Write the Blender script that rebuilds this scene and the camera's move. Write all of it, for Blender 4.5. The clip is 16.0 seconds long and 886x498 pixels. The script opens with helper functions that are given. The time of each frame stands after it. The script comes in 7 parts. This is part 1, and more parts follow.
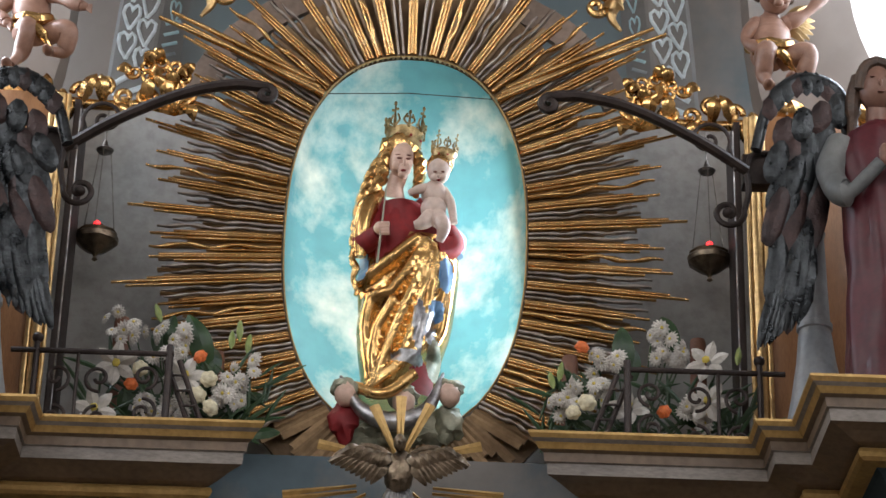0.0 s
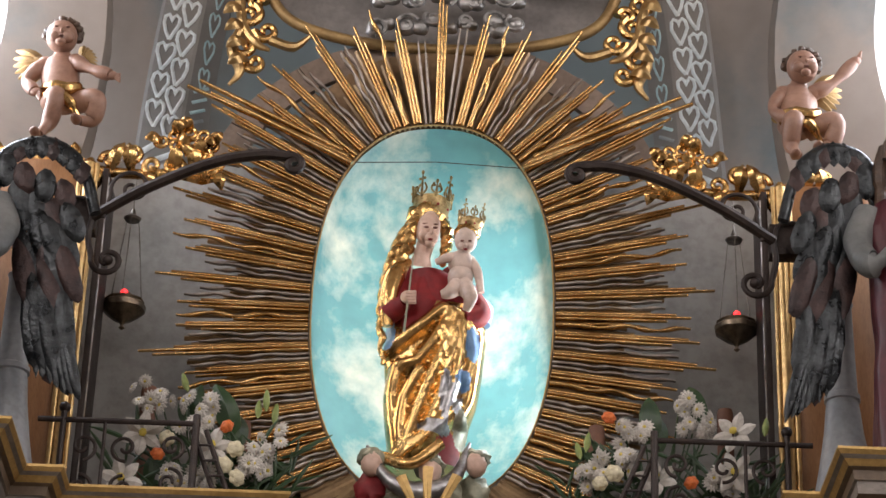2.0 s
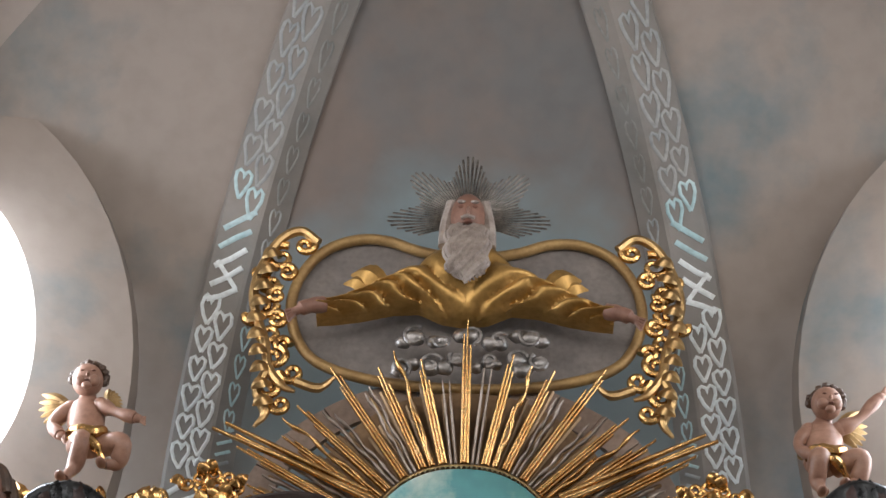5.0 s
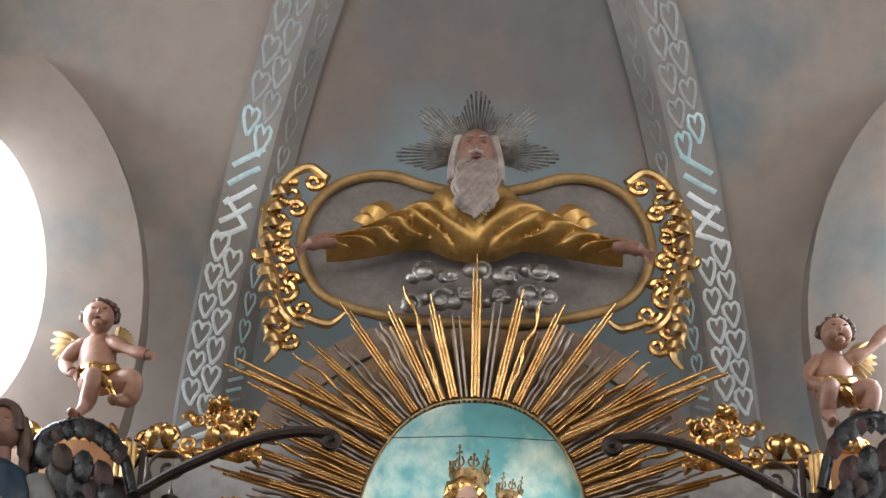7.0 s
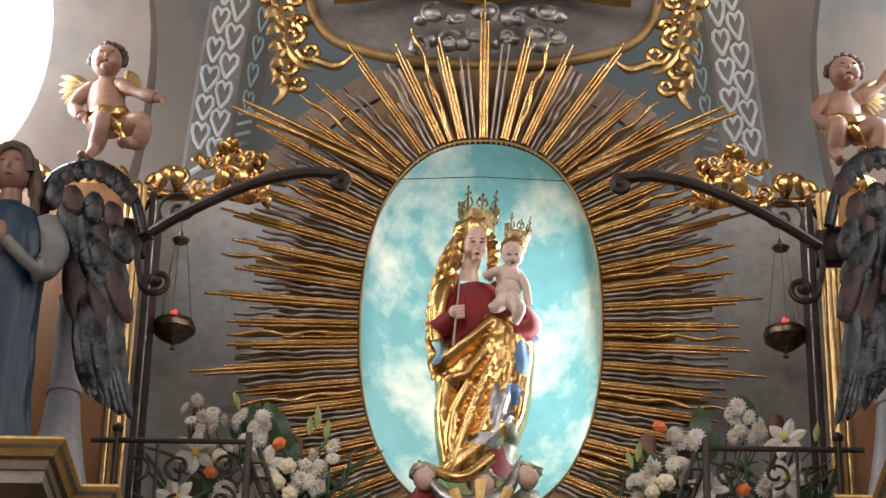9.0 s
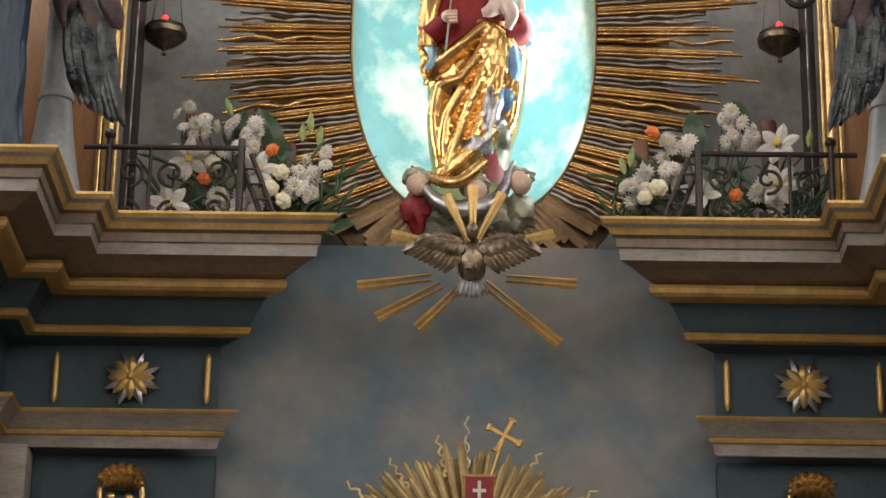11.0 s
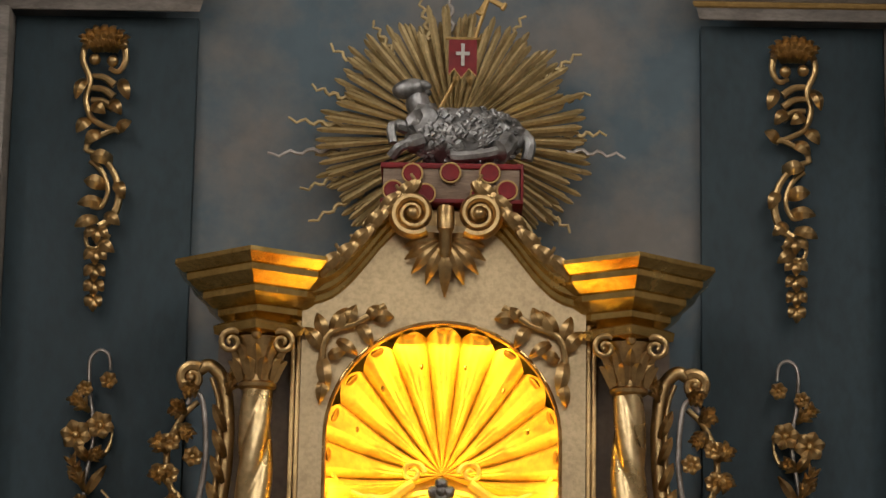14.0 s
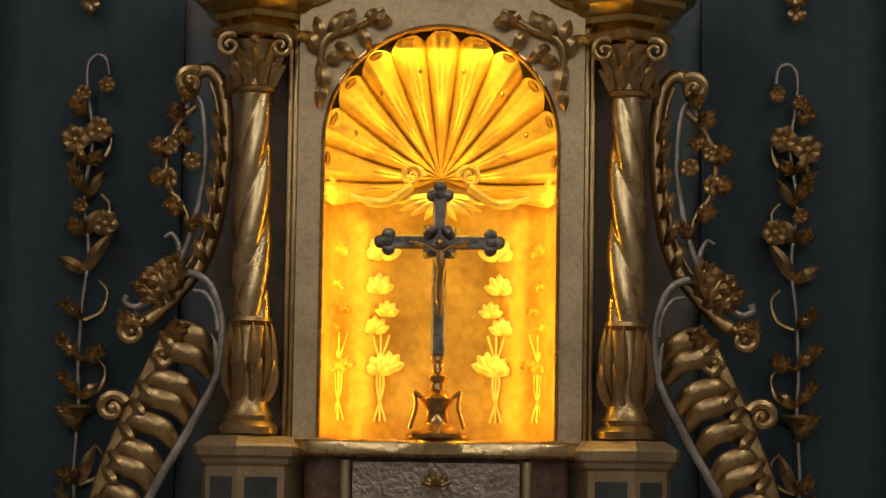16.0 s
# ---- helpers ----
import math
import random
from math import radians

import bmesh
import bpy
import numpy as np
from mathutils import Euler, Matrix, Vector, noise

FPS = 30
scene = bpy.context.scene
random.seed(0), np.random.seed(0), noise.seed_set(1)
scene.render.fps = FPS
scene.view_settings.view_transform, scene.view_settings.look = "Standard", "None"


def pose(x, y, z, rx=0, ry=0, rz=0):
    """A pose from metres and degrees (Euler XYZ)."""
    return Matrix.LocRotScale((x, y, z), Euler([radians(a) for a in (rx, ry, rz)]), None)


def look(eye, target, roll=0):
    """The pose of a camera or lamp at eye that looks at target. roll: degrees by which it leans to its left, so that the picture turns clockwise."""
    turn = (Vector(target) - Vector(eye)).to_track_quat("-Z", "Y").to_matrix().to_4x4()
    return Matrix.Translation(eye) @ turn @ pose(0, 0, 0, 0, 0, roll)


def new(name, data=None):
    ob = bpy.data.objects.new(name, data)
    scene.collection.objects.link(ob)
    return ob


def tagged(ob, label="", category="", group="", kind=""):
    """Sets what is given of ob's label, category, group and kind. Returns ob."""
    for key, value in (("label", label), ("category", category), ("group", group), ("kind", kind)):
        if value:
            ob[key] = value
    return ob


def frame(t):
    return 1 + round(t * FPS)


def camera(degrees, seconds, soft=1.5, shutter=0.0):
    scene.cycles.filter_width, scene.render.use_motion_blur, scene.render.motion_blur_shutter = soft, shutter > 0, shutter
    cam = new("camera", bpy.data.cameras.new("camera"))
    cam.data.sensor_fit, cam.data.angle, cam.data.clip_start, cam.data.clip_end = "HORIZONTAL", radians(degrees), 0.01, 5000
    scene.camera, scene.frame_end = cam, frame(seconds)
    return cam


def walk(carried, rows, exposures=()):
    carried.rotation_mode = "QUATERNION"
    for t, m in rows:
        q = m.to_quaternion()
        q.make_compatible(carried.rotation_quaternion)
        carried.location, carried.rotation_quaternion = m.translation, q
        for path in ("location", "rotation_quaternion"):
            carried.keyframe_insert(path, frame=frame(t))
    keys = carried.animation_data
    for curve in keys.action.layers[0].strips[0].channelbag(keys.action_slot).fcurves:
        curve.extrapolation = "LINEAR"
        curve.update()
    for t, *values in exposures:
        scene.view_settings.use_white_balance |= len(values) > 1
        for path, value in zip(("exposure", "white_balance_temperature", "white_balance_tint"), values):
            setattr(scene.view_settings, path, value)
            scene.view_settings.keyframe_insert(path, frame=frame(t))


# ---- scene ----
# ---------------- camera ----------------
cam = camera(19.77, 16.0, soft=1.5)
# seconds, eye x, y, z, yaw, pitch, lean to the right
ROWS = [
    (0.0, 0.025, 0.037, 1.560, -0.846, 26.919, -1.559),
    (0.5, 0.026, 0.036, 1.565, -0.632, 26.966, -1.712),
    (1.0, 0.027, 0.030, 1.573, -0.450, 27.174, -1.900),
    (1.5, 0.026, 0.023, 1.588, -0.271, 27.308, -1.999),
    (2.0, 0.025, 0.011, 1.608, -0.107, 28.149, -1.996),
    (2.5, 0.030, -0.006, 1.634, 0.039, 29.250, -1.892),
    (3.0, 0.030, -0.016, 1.655, 0.250, 31.154, -1.663),
    (3.5, 0.028, -0.015, 1.662, 0.520, 33.127, -1.633),
    (4.0, 0.026, -0.014, 1.658, 0.765, 34.635, -1.843),
    (4.2, 0.027, -0.012, 1.653, 0.835, 35.059, -1.988),
    (6.3, 0.027, -0.013, 1.604, 1.088, 35.785, -1.712),
    (6.5, 0.027, -0.013, 1.605, 1.085, 35.440, -1.609),
    (7.0, 0.024, -0.013, 1.610, 1.045, 34.217, -1.557),
    (7.5, 0.027, -0.011, 1.599, 1.037, 32.980, -1.342),
    (8.0, 0.031, -0.005, 1.583, 1.062, 31.498, -1.268),
    (8.5, 0.032, -0.000, 1.561, 1.126, 30.262, -1.095),
    (9.0, 0.032, 0.005, 1.549, 1.152, 28.723, -1.265),
    (9.2, 0.033, 0.008, 1.546, 1.153, 28.125, -1.383),
    (11.3, 0.029, -0.001, 1.602, 0.783, 20.654, -0.971),
    (11.5, 0.029, -0.001, 1.604, 0.760, 19.874, -1.012),
    (12.0, 0.029, -0.001, 1.607, 0.695, 18.240, -1.088),
    (12.5, 0.028, -0.004, 1.604, 0.590, 16.617, -1.032),
    (13.0, 0.030, -0.008, 1.601, 0.451, 15.167, -0.967),
    (13.5, 0.029, -0.007, 1.598, 0.332, 13.877, -0.897),
    (14.0, 0.028, 0.004, 1.593, 0.243, 12.041, -0.982),
    (14.5, 0.030, 0.006, 1.588, 0.166, 10.440, -0.994),
    (15.0, 0.029, 0.008, 1.585, 0.129, 8.683, -0.986),
    (15.5, 0.029, 0.005, 1.578, 0.108, 7.195, -0.957),
    (16.0, 0.032, 0.008, 1.574, 0.136, 5.497, -0.839),
]
walk(cam, [(t, pose(x, y, z, 0, 0, yaw) @ pose(0, 0, 0, 90 + pitch) @ pose(0, 0, 0, 0, 0, -lean))
           for t, x, y, z, yaw, pitch, lean in ROWS],
     exposures=[(0.0, 0.27, 6000, 12), (1.0, 0.32, 6250, 14), (2.5, 0.28, 6500, 18), (3.0, 0.2, 6400, 16), (7.0, 0.22, 6350, 14), (9.2, 0.36, 6600, 17), (11.3, 0.8, 6550, 11), (12.0, 1.22, 6400, 10), (12.5, 1.1, 6350, 10), (13.0, 1.0, 6350, 10), (13.5, 0.74, 6400, 10), (14.5, -0.10, 6450, 11), (16.0, -0.38, 6450, 11)])

# ---------------- light ----------------
world = bpy.data.worlds.new("world")
scene.world = world
world.use_nodes = True
world.node_tree.nodes["Background"].inputs[0].default_value = (0.75, 0.85, 1.0, 1)
world.node_tree.nodes["Background"].inputs[1].default_value = 0.25


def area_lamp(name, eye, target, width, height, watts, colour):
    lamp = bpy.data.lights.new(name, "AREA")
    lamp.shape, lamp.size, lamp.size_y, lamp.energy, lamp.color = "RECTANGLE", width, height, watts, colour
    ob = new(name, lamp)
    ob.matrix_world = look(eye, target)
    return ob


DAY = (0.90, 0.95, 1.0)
NAVE_FILL = (1.0, 0.96, 0.90)
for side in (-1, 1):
    # added fill lamps high beside and behind the camera, where no windows are built
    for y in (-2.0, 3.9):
        area_lamp("window_and_fill_light", (side * 4.9, y, 8.4), (side * 2.0, y + 2.2, 7.8), 1.5, 4.0, 160, NAVE_FILL)
    # one more added pair of fill lamps, high before the west wall
    area_lamp("window_and_fill_light", (side * 2.2, -6.9, 7.2), (0, 9.0, 8.0), 1.3, 3.4, 110, NAVE_FILL)
    # the oval windows of the choir beside the altar
    area_lamp("window_and_fill_light", (side * 2.25, 8.92, 7.5), (0, 9.3, 7.3), 0.8, 1.3, 44 if side < 0 else 28, DAY)
# lamps hidden behind the rim of the statue's niche
area_lamp("niche_lamp", (0.44, 9.16, 6.15), (0.0, 9.3, 6.1), 0.05, 1.1, 10.0, (0.88, 0.97, 1.0))
area_lamp("niche_lamp", (-0.44, 9.16, 6.15), (0.0, 9.25, 6.1), 0.05, 1.1, 2.2, (1.0, 0.86, 0.62))
# lamps hidden behind the arch and jambs of the tabernacle niche
WARM = (1.0, 0.64, 0.07)
area_lamp("tabernacle_lamp", (0, 8.58, 3.08), (0, 8.85, 2.5), 0.5, 0.04, 4.6, WARM)
for side in (-1, 1):
    area_lamp("tabernacle_lamp", (side * 0.368, 8.58, 2.2), (side * 0.05, 8.9, 2.2), 0.03, 0.85, 4.4, WARM)


# ---------------- materials ----------------
def ramp(nodes, links, source, c0, c1, p0=0.35, p1=0.65):
    r = nodes.new("ShaderNodeValToRGB")
    r.color_ramp.elements[0].position, r.color_ramp.elements[1].position = p0, p1
    r.color_ramp.elements[0].color, r.color_ramp.elements[1].color = (*c0, 1), (*c1, 1)
    links.new(source, r.inputs[0])
    return r.outputs[0]


def material(name, c0, c1, scale=6.0, rough=0.5, metal=0.0, bump=0.15, grain=60.0, p0=0.35, p1=0.65, stretch=(1, 1, 1), each=0.0, rough2=0.15, fine_mix=0.5):
    """Two colours mixed by a coarse noise, broken up by a finer one, with fine relief and uneven gloss."""
    m = bpy.data.materials.new(name)
    m.use_nodes = True
    nodes, links = m.node_tree.nodes, m.node_tree.links
    b = nodes["Principled BSDF"]
    co = nodes.new("ShaderNodeTexCoord")
    mp = nodes.new("ShaderNodeMapping")
    mp.inputs["Scale"].default_value = stretch
    links.new(co.outputs["Object"], mp.inputs[0])
    n1 = nodes.new("ShaderNodeTexNoise")
    n1.inputs["Scale"].default_value, n1.inputs["Detail"].default_value, n1.inputs["Roughness"].default_value = scale, 6, 0.6
    n2 = nodes.new("ShaderNodeTexNoise")
    n2.inputs["Scale"].default_value, n2.inputs["Detail"].default_value = grain, 4
    links.new(mp.outputs[0], n1.inputs[0])
    links.new(mp.outputs[0], n2.inputs[0])
    colour = ramp(nodes, links, n1.outputs[0], c0, c1, p0, p1)
    fine = nodes.new("ShaderNodeMix")
    fine.data_type, fine.blend_type = "RGBA", "MULTIPLY"
    fine.inputs[0].default_value = fine_mix
    links.new(colour, fine.inputs[6])
    links.new(ramp(nodes, links, n2.outputs[0], (0.62, 0.6, 0.58), (1, 1, 1), 0.3, 0.6), fine.inputs[7])
    out = fine.outputs[2]
    if each:
        info = nodes.new("ShaderNodeObjectInfo")
        vary = nodes.new("ShaderNodeMix")
        vary.data_type, vary.blend_type = "RGBA", "MULTIPLY"
        vary.inputs[0].default_value = each
        links.new(out, vary.inputs[6])
        links.new(ramp(nodes, links, info.outputs["Random"], (0.3, 0.27, 0.25), (1, 1, 1), 0.0, 1.0), vary.inputs[7])
        out = vary.outputs[2]
    links.new(out, b.inputs["Base Color"])
    b.inputs["Metallic"].default_value = metal
    mr = nodes.new("ShaderNodeMapRange")
    mr.inputs[3].default_value, mr.inputs[4].default_value = max(rough - rough2, 0.05), min(rough + rough2, 1)
    links.new(n1.outputs[0], mr.inputs[0])
    links.new(mr.outputs[0], b.inputs["Roughness"])
    bp = nodes.new("ShaderNodeBump")
    bp.inputs["Strength"].default_value, bp.inputs["Distance"].default_value = bump, 0.01
    links.new(n2.outputs[0], bp.inputs["Height"])
    links.new(bp.outputs[0], b.inputs["Normal"])
    return m


GOLD = material("gold_leaf", (0.50, 0.285, 0.10), (0.80, 0.52, 0.21), 9, 0.24, 1.0, 0.12, 45)
GOLD_RAY = material("gilded_wood", (0.66, 0.39, 0.14), (0.92, 0.62, 0.29), 5, 0.22, 1.0, 0.15, 50, each=0.3)
OLD_GOLD = material("worn_gilding", (0.40, 0.27, 0.125), (0.64, 0.44, 0.20), 10, 0.35, 1.0, 0.22, 60, 0.3, 0.62)
PALE_GOLD = material("pale_gilding", (0.50, 0.375, 0.215), (0.68, 0.52, 0.30), 5, 0.42, 0.75, 0.1, 70)
DULL_GOLD = material("bronze_paint", (0.30, 0.19, 0.08), (0.46, 0.31, 0.13), 7, 0.5, 0.5, 0.15, 60)
RAY_BOARD = material("brown_gilt_board", (0.15, 0.095, 0.05), (0.30, 0.19, 0.10), 4, 0.5, 0.3, 0.3, 40)
SILVER = material("silver_leaf", (0.22, 0.22, 0.225), (0.60, 0.60, 0.61), 16, 0.34, 0.95, 0.3, 50)
SILVER_DULL = material("tarnished_silver", (0.20, 0.20, 0.195), (0.52, 0.51, 0.50), 16, 0.44, 0.9, 0.3, 50)
SILVER_RAY = material("silvered_wood", (0.26, 0.22, 0.185), (0.56, 0.51, 0.46), 8, 0.38, 0.8, 0.2, 50, each=0.4)
DARK_METAL = material("tarnished_silver", (0.12, 0.11, 0.10), (0.30, 0.28, 0.25), 25, 0.35, 0.9, 0.35, 90)
IRON = material("wrought_iron", (0.022, 0.014, 0.012), (0.05, 0.034, 0.028), 12, 0.5, 0.3, 0.25, 80)
TEAL = material("dark_teal_paint", (0.013, 0.030, 0.038), (0.031, 0.054, 0.066), 2.6, 0.7, 0.0, 0.12, 35, stretch=(1, 1, 0.5))
SKY_WALL = material("painted_sky_wall", (0.078, 0.118, 0.142), (0.185, 0.172, 0.156), 2.3, 0.62, 0.0, 0.12, 14, 0.42, 0.64, fine_mix=0.3)
GREY_STONE = material("grey_brown_marbling", (0.17, 0.148, 0.128), (0.29, 0.255, 0.222), 5, 0.5, 0.0, 0.1, 40, stretch=(1, 1, 3))
GREY_WALL = material("grey_plaster", (0.30, 0.30, 0.285), (0.42, 0.40, 0.37), 1.5, 0.8, 0.0, 0.2, 25)
PLASTER = material("vault_plaster", (0.33, 0.29, 0.26), (0.42, 0.37, 0.335), 0.8, 0.85, 0.0, 0.12, 9, fine_mix=0.22)
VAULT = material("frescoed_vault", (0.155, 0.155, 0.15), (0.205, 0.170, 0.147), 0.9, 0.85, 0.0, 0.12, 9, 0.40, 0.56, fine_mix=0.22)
WEB = material("patchy_vault_plaster", (0.17, 0.215, 0.23), (0.34, 0.295, 0.262), 0.95, 0.85, 0.0, 0.12, 9, 0.33, 0.50, fine_mix=0.22)
RIB = material("rib_plaster", (0.22, 0.22, 0.21), (0.30, 0.275, 0.25), 2, 0.8, 0.0, 0.15, 12, fine_mix=0.25)
# near-white to grey up the ribs: strong window light below put into the paint
RIB_LIT = material("window_lit_rib_ornament", (0.82, 0.90, 0.92), (0.92, 0.96, 0.96), 6, 0.6, 0.0, 0.1, 40)
RIB_GREY = material("grey_rib_ornament", (0.30, 0.33, 0.34), (0.40, 0.41, 0.40), 6, 0.7, 0.0, 0.1, 40)
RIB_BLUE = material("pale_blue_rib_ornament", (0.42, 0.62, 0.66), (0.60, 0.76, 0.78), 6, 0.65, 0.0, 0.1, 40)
# darkest tone carries the shading along the upper vault edge
RIB_SHADED = material("shaded_rib_ornament", (0.20, 0.21, 0.20), (0.28, 0.28, 0.265), 6, 0.7, 0.0, 0.1, 40)
NICHE_SKY = material("painted_sky_backdrop", (0.125, 0.335, 0.345), (0.82, 0.77, 0.62), 3.4, 0.6, 0.0, 0.05, 12, 0.47, 0.76, fine_mix=0.3)
WOOD = material("orange_brown_wood", (0.28, 0.13, 0.05), (0.38, 0.19, 0.08), 3, 0.45, 0.0, 0.1, 40, stretch=(6, 6, 1))
PINK_WALL = material("warm_plaster", (0.50, 0.36, 0.26), (0.58, 0.43, 0.32), 3, 0.8, 0.0, 0.1, 30)
SKIN = material("painted_flesh", (0.27, 0.145, 0.10), (0.40, 0.235, 0.17), 8, 0.4, 0.0, 0.05, 40)
PALE_SKIN = material("pale_painted_flesh", (0.56, 0.43, 0.36), (0.66, 0.52, 0.44), 8, 0.35, 0.0, 0.05, 40)
RED = material("red_paint", (0.16, 0.005, 0.008), (0.27, 0.010, 0.012), 8, 0.62, 0.0, 0.1, 40)
# side-statue robes (CRIMSON, TEAL_ROBE, SLEEVE) darkened to hold their backlit shade
CRIMSON = material("crimson_robe", (0.06, 0.007, 0.012), (0.10, 0.013, 0.020), 5, 0.45, 0.0, 0.1, 40)
BLUE = material("blue_paint", (0.10, 0.22, 0.42), (0.18, 0.34, 0.55), 6, 0.4, 0.0, 0.1, 40)
TEAL_ROBE = material("teal_robe", (0.005, 0.022, 0.044), (0.010, 0.040, 0.072), 5, 0.45, 0.0, 0.1, 40)
SLEEVE = material("pale_grey_sleeve", (0.12, 0.13, 0.13), (0.19, 0.195, 0.19), 6, 0.5, 0.0, 0.1, 40)
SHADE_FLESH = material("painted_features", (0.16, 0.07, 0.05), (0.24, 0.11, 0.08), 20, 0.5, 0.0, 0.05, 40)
# reddish-brown flesh, its base lowered for backlit shade on statues and bust
BACKLIT_FLESH = material("backlit_flesh", (0.20, 0.105, 0.075), (0.29, 0.155, 0.11), 8, 0.45, 0.0, 0.05, 40)
ROSY = material("rosy_painted_flesh", (0.58, 0.38, 0.29), (0.68, 0.48, 0.38), 8, 0.35, 0.0, 0.05, 40)
CORNICE_GOLD = material("satin_gilt_cornice", (0.60, 0.40, 0.12), (0.86, 0.62, 0.23), 9, 0.23, 1.0, 0.12, 45)
HAIR = material("dark_brown_hair", (0.05, 0.03, 0.02), (0.11, 0.065, 0.04), 20, 0.45, 0.0, 0.4, 60)
BEARD = material("grey_beard", (0.26, 0.22, 0.195), (0.42, 0.37, 0.33), 18, 0.55, 0.0, 0.5, 50)
# dark feathers, lowered further for the weak light on the side statues
WING = material("dark_silver_wing", (0.008, 0.010, 0.012), (0.060, 0.066, 0.070), 16, 0.30, 0.7, 0.4, 60)
WING_RED = material("dull_red_wing", (0.02, 0.013, 0.013), (0.065, 0.036, 0.033), 16, 0.4, 0.4, 0.4, 60)
PEDESTAL = material("grey_blue_paint", (0.26, 0.28, 0.30), (0.36, 0.37, 0.38), 4, 0.45, 0.0, 0.1, 40)
LEAF = material("green_leaf", (0.02, 0.055, 0.018), (0.05, 0.11, 0.03), 12, 0.45, 0.0, 0.2, 40, each=0.5)
PETAL = material("white_petal", (0.58, 0.54, 0.48), (0.74, 0.71, 0.66), 20, 0.6, 0.0, 0.1, 60, each=0.3)
CREAM = material("cream_petal", (0.66, 0.58, 0.36), (0.78, 0.72, 0.52), 20, 0.6, 0.0, 0.1, 60)
ORANGE = material("orange_petal", (0.60, 0.10, 0.02), (0.78, 0.20, 0.04), 20, 0.55, 0.0, 0.1, 60)
POT = material("brown_clay", (0.12, 0.05, 0.03), (0.18, 0.08, 0.045), 8, 0.6, 0.0, 0.1, 40)
BRONZE_GLASS = material("dark_bevelled_glass", (0.05, 0.06, 0.055), (0.10, 0.11, 0.10), 8, 0.18, 0.0, 0.1, 40)
MARBLE = material("red_brown_marble", (0.10, 0.055, 0.04), (0.22, 0.12, 0.085), 14, 0.25, 0.0, 0.05, 50)
HAMMERED = material("hammered_bronze_door", (0.30, 0.245, 0.19), (0.50, 0.41, 0.32), 10, 0.35, 0.8, 0.8, 60)
FLOOR = material("stone_floor", (0.32, 0.29, 0.26), (0.44, 0.40, 0.36), 2, 0.4, 0.0, 0.1, 20)
NAVE = material("nave_plaster", (0.42, 0.38, 0.34), (0.52, 0.47, 0.43), 0.8, 0.85, 0.0, 0.1, 15)


def cloud_painted(m, centre, radius, tone):
    """Adds a faded painted cloud of that tone round a centre, with a ragged edge."""
    nodes, links = m.node_tree.nodes, m.node_tree.links
    b = nodes["Principled BSDF"]
    under = b.inputs["Base Color"].links[0].from_socket
    co = nodes.new("ShaderNodeTexCoord")
    far = nodes.new("ShaderNodeVectorMath")
    far.operation = "DISTANCE"
    far.inputs[1].default_value = centre
    links.new(co.outputs["Object"], far.inputs[0])
    rag = nodes.new("ShaderNodeTexNoise")
    rag.inputs["Scale"].default_value, rag.inputs["Detail"].default_value = 2.6, 5
    links.new(co.outputs["Object"], rag.inputs[0])
    add = nodes.new("ShaderNodeMath")
    add.operation = "MULTIPLY_ADD"
    add.inputs[1].default_value = radius * 0.55
    links.new(rag.outputs[0], add.inputs[0])
    links.new(far.outputs["Value"], add.inputs[2])
    mask = nodes.new("ShaderNodeMapRange")
    mask.inputs[1].default_value, mask.inputs[2].default_value = radius * 1.36, radius * 1.12
    links.new(add.outputs[0], mask.inputs[0])
    mix = nodes.new("ShaderNodeMix")
    mix.data_type = "RGBA"
    links.new(mask.outputs[0], mix.inputs[0])
    links.new(under, mix.inputs[6])
    mix.inputs[7].default_value = (*tone, 1)
    links.new(mix.outputs[2], b.inputs["Base Color"])


cloud_painted(VAULT, (0.0, 9.75, 7.75), 1.12, (0.195, 0.24, 0.25))


def glowing(name, colour, strength):
    m = bpy.data.materials.new(name)
    m.use_nodes = True
    b = m.node_tree.nodes["Principled BSDF"]
    b.inputs["Base Color"].default_value = (*colour, 1)
    b.inputs["Emission Color"].default_value, b.inputs["Emission Strength"].default_value = (*colour, 1), strength
    return m


DAYLIGHT = glowing("daylight_outside", (0.82, 0.95, 1.0), 2.2)
RED_GLOW = glowing("red_lamp_glass", (1.0, 0.03, 0.03), 3.0)


# ---------------- mesh helpers ----------------
def thing(name, at=(0, 0, 0), label="", category="", group="", kind=""):
    ob = new(name)
    ob.empty_display_size = 0.05
    ob.location = at
    return tagged(ob, label, category, group, kind)


def finish(bm, name, mats, smooth=True):
    me = bpy.data.meshes.new(name)
    bmesh.ops.recalc_face_normals(bm, faces=bm.faces)
    bm.to_mesh(me)
    bm.free()
    for m in mats if isinstance(mats, (list, tuple)) else [mats]:
        me.materials.append(m)
    if smooth:
        me.polygons.foreach_set("use_smooth", [True] * len(me.polygons))
        me.set_sharp_from_angle(angle=radians(38))
    return me


def part(name, bm, mats, parent, label="", at=None, smooth=True):
    """One mesh object under a thing or part; bm is in the parent's own coordinates."""
    ob = new(name, bm if isinstance(bm, bpy.types.Mesh) else finish(bm, name, mats, smooth))
    ob.parent = parent
    if at is not None:
        ob.matrix_basis = at
    return tagged(ob, label)


def single(name, bm, mats, label="", category="", group="", kind="", at=(0, 0, 0), smooth=True):
    """A thing that is one mesh, its vertices relative to at."""
    ob = new(name, finish(bm, name, mats, smooth))
    ob.location = at
    return tagged(ob, label, category, group, kind)


def setmat(faces, i):
    for f in faces:
        f.material_index = i


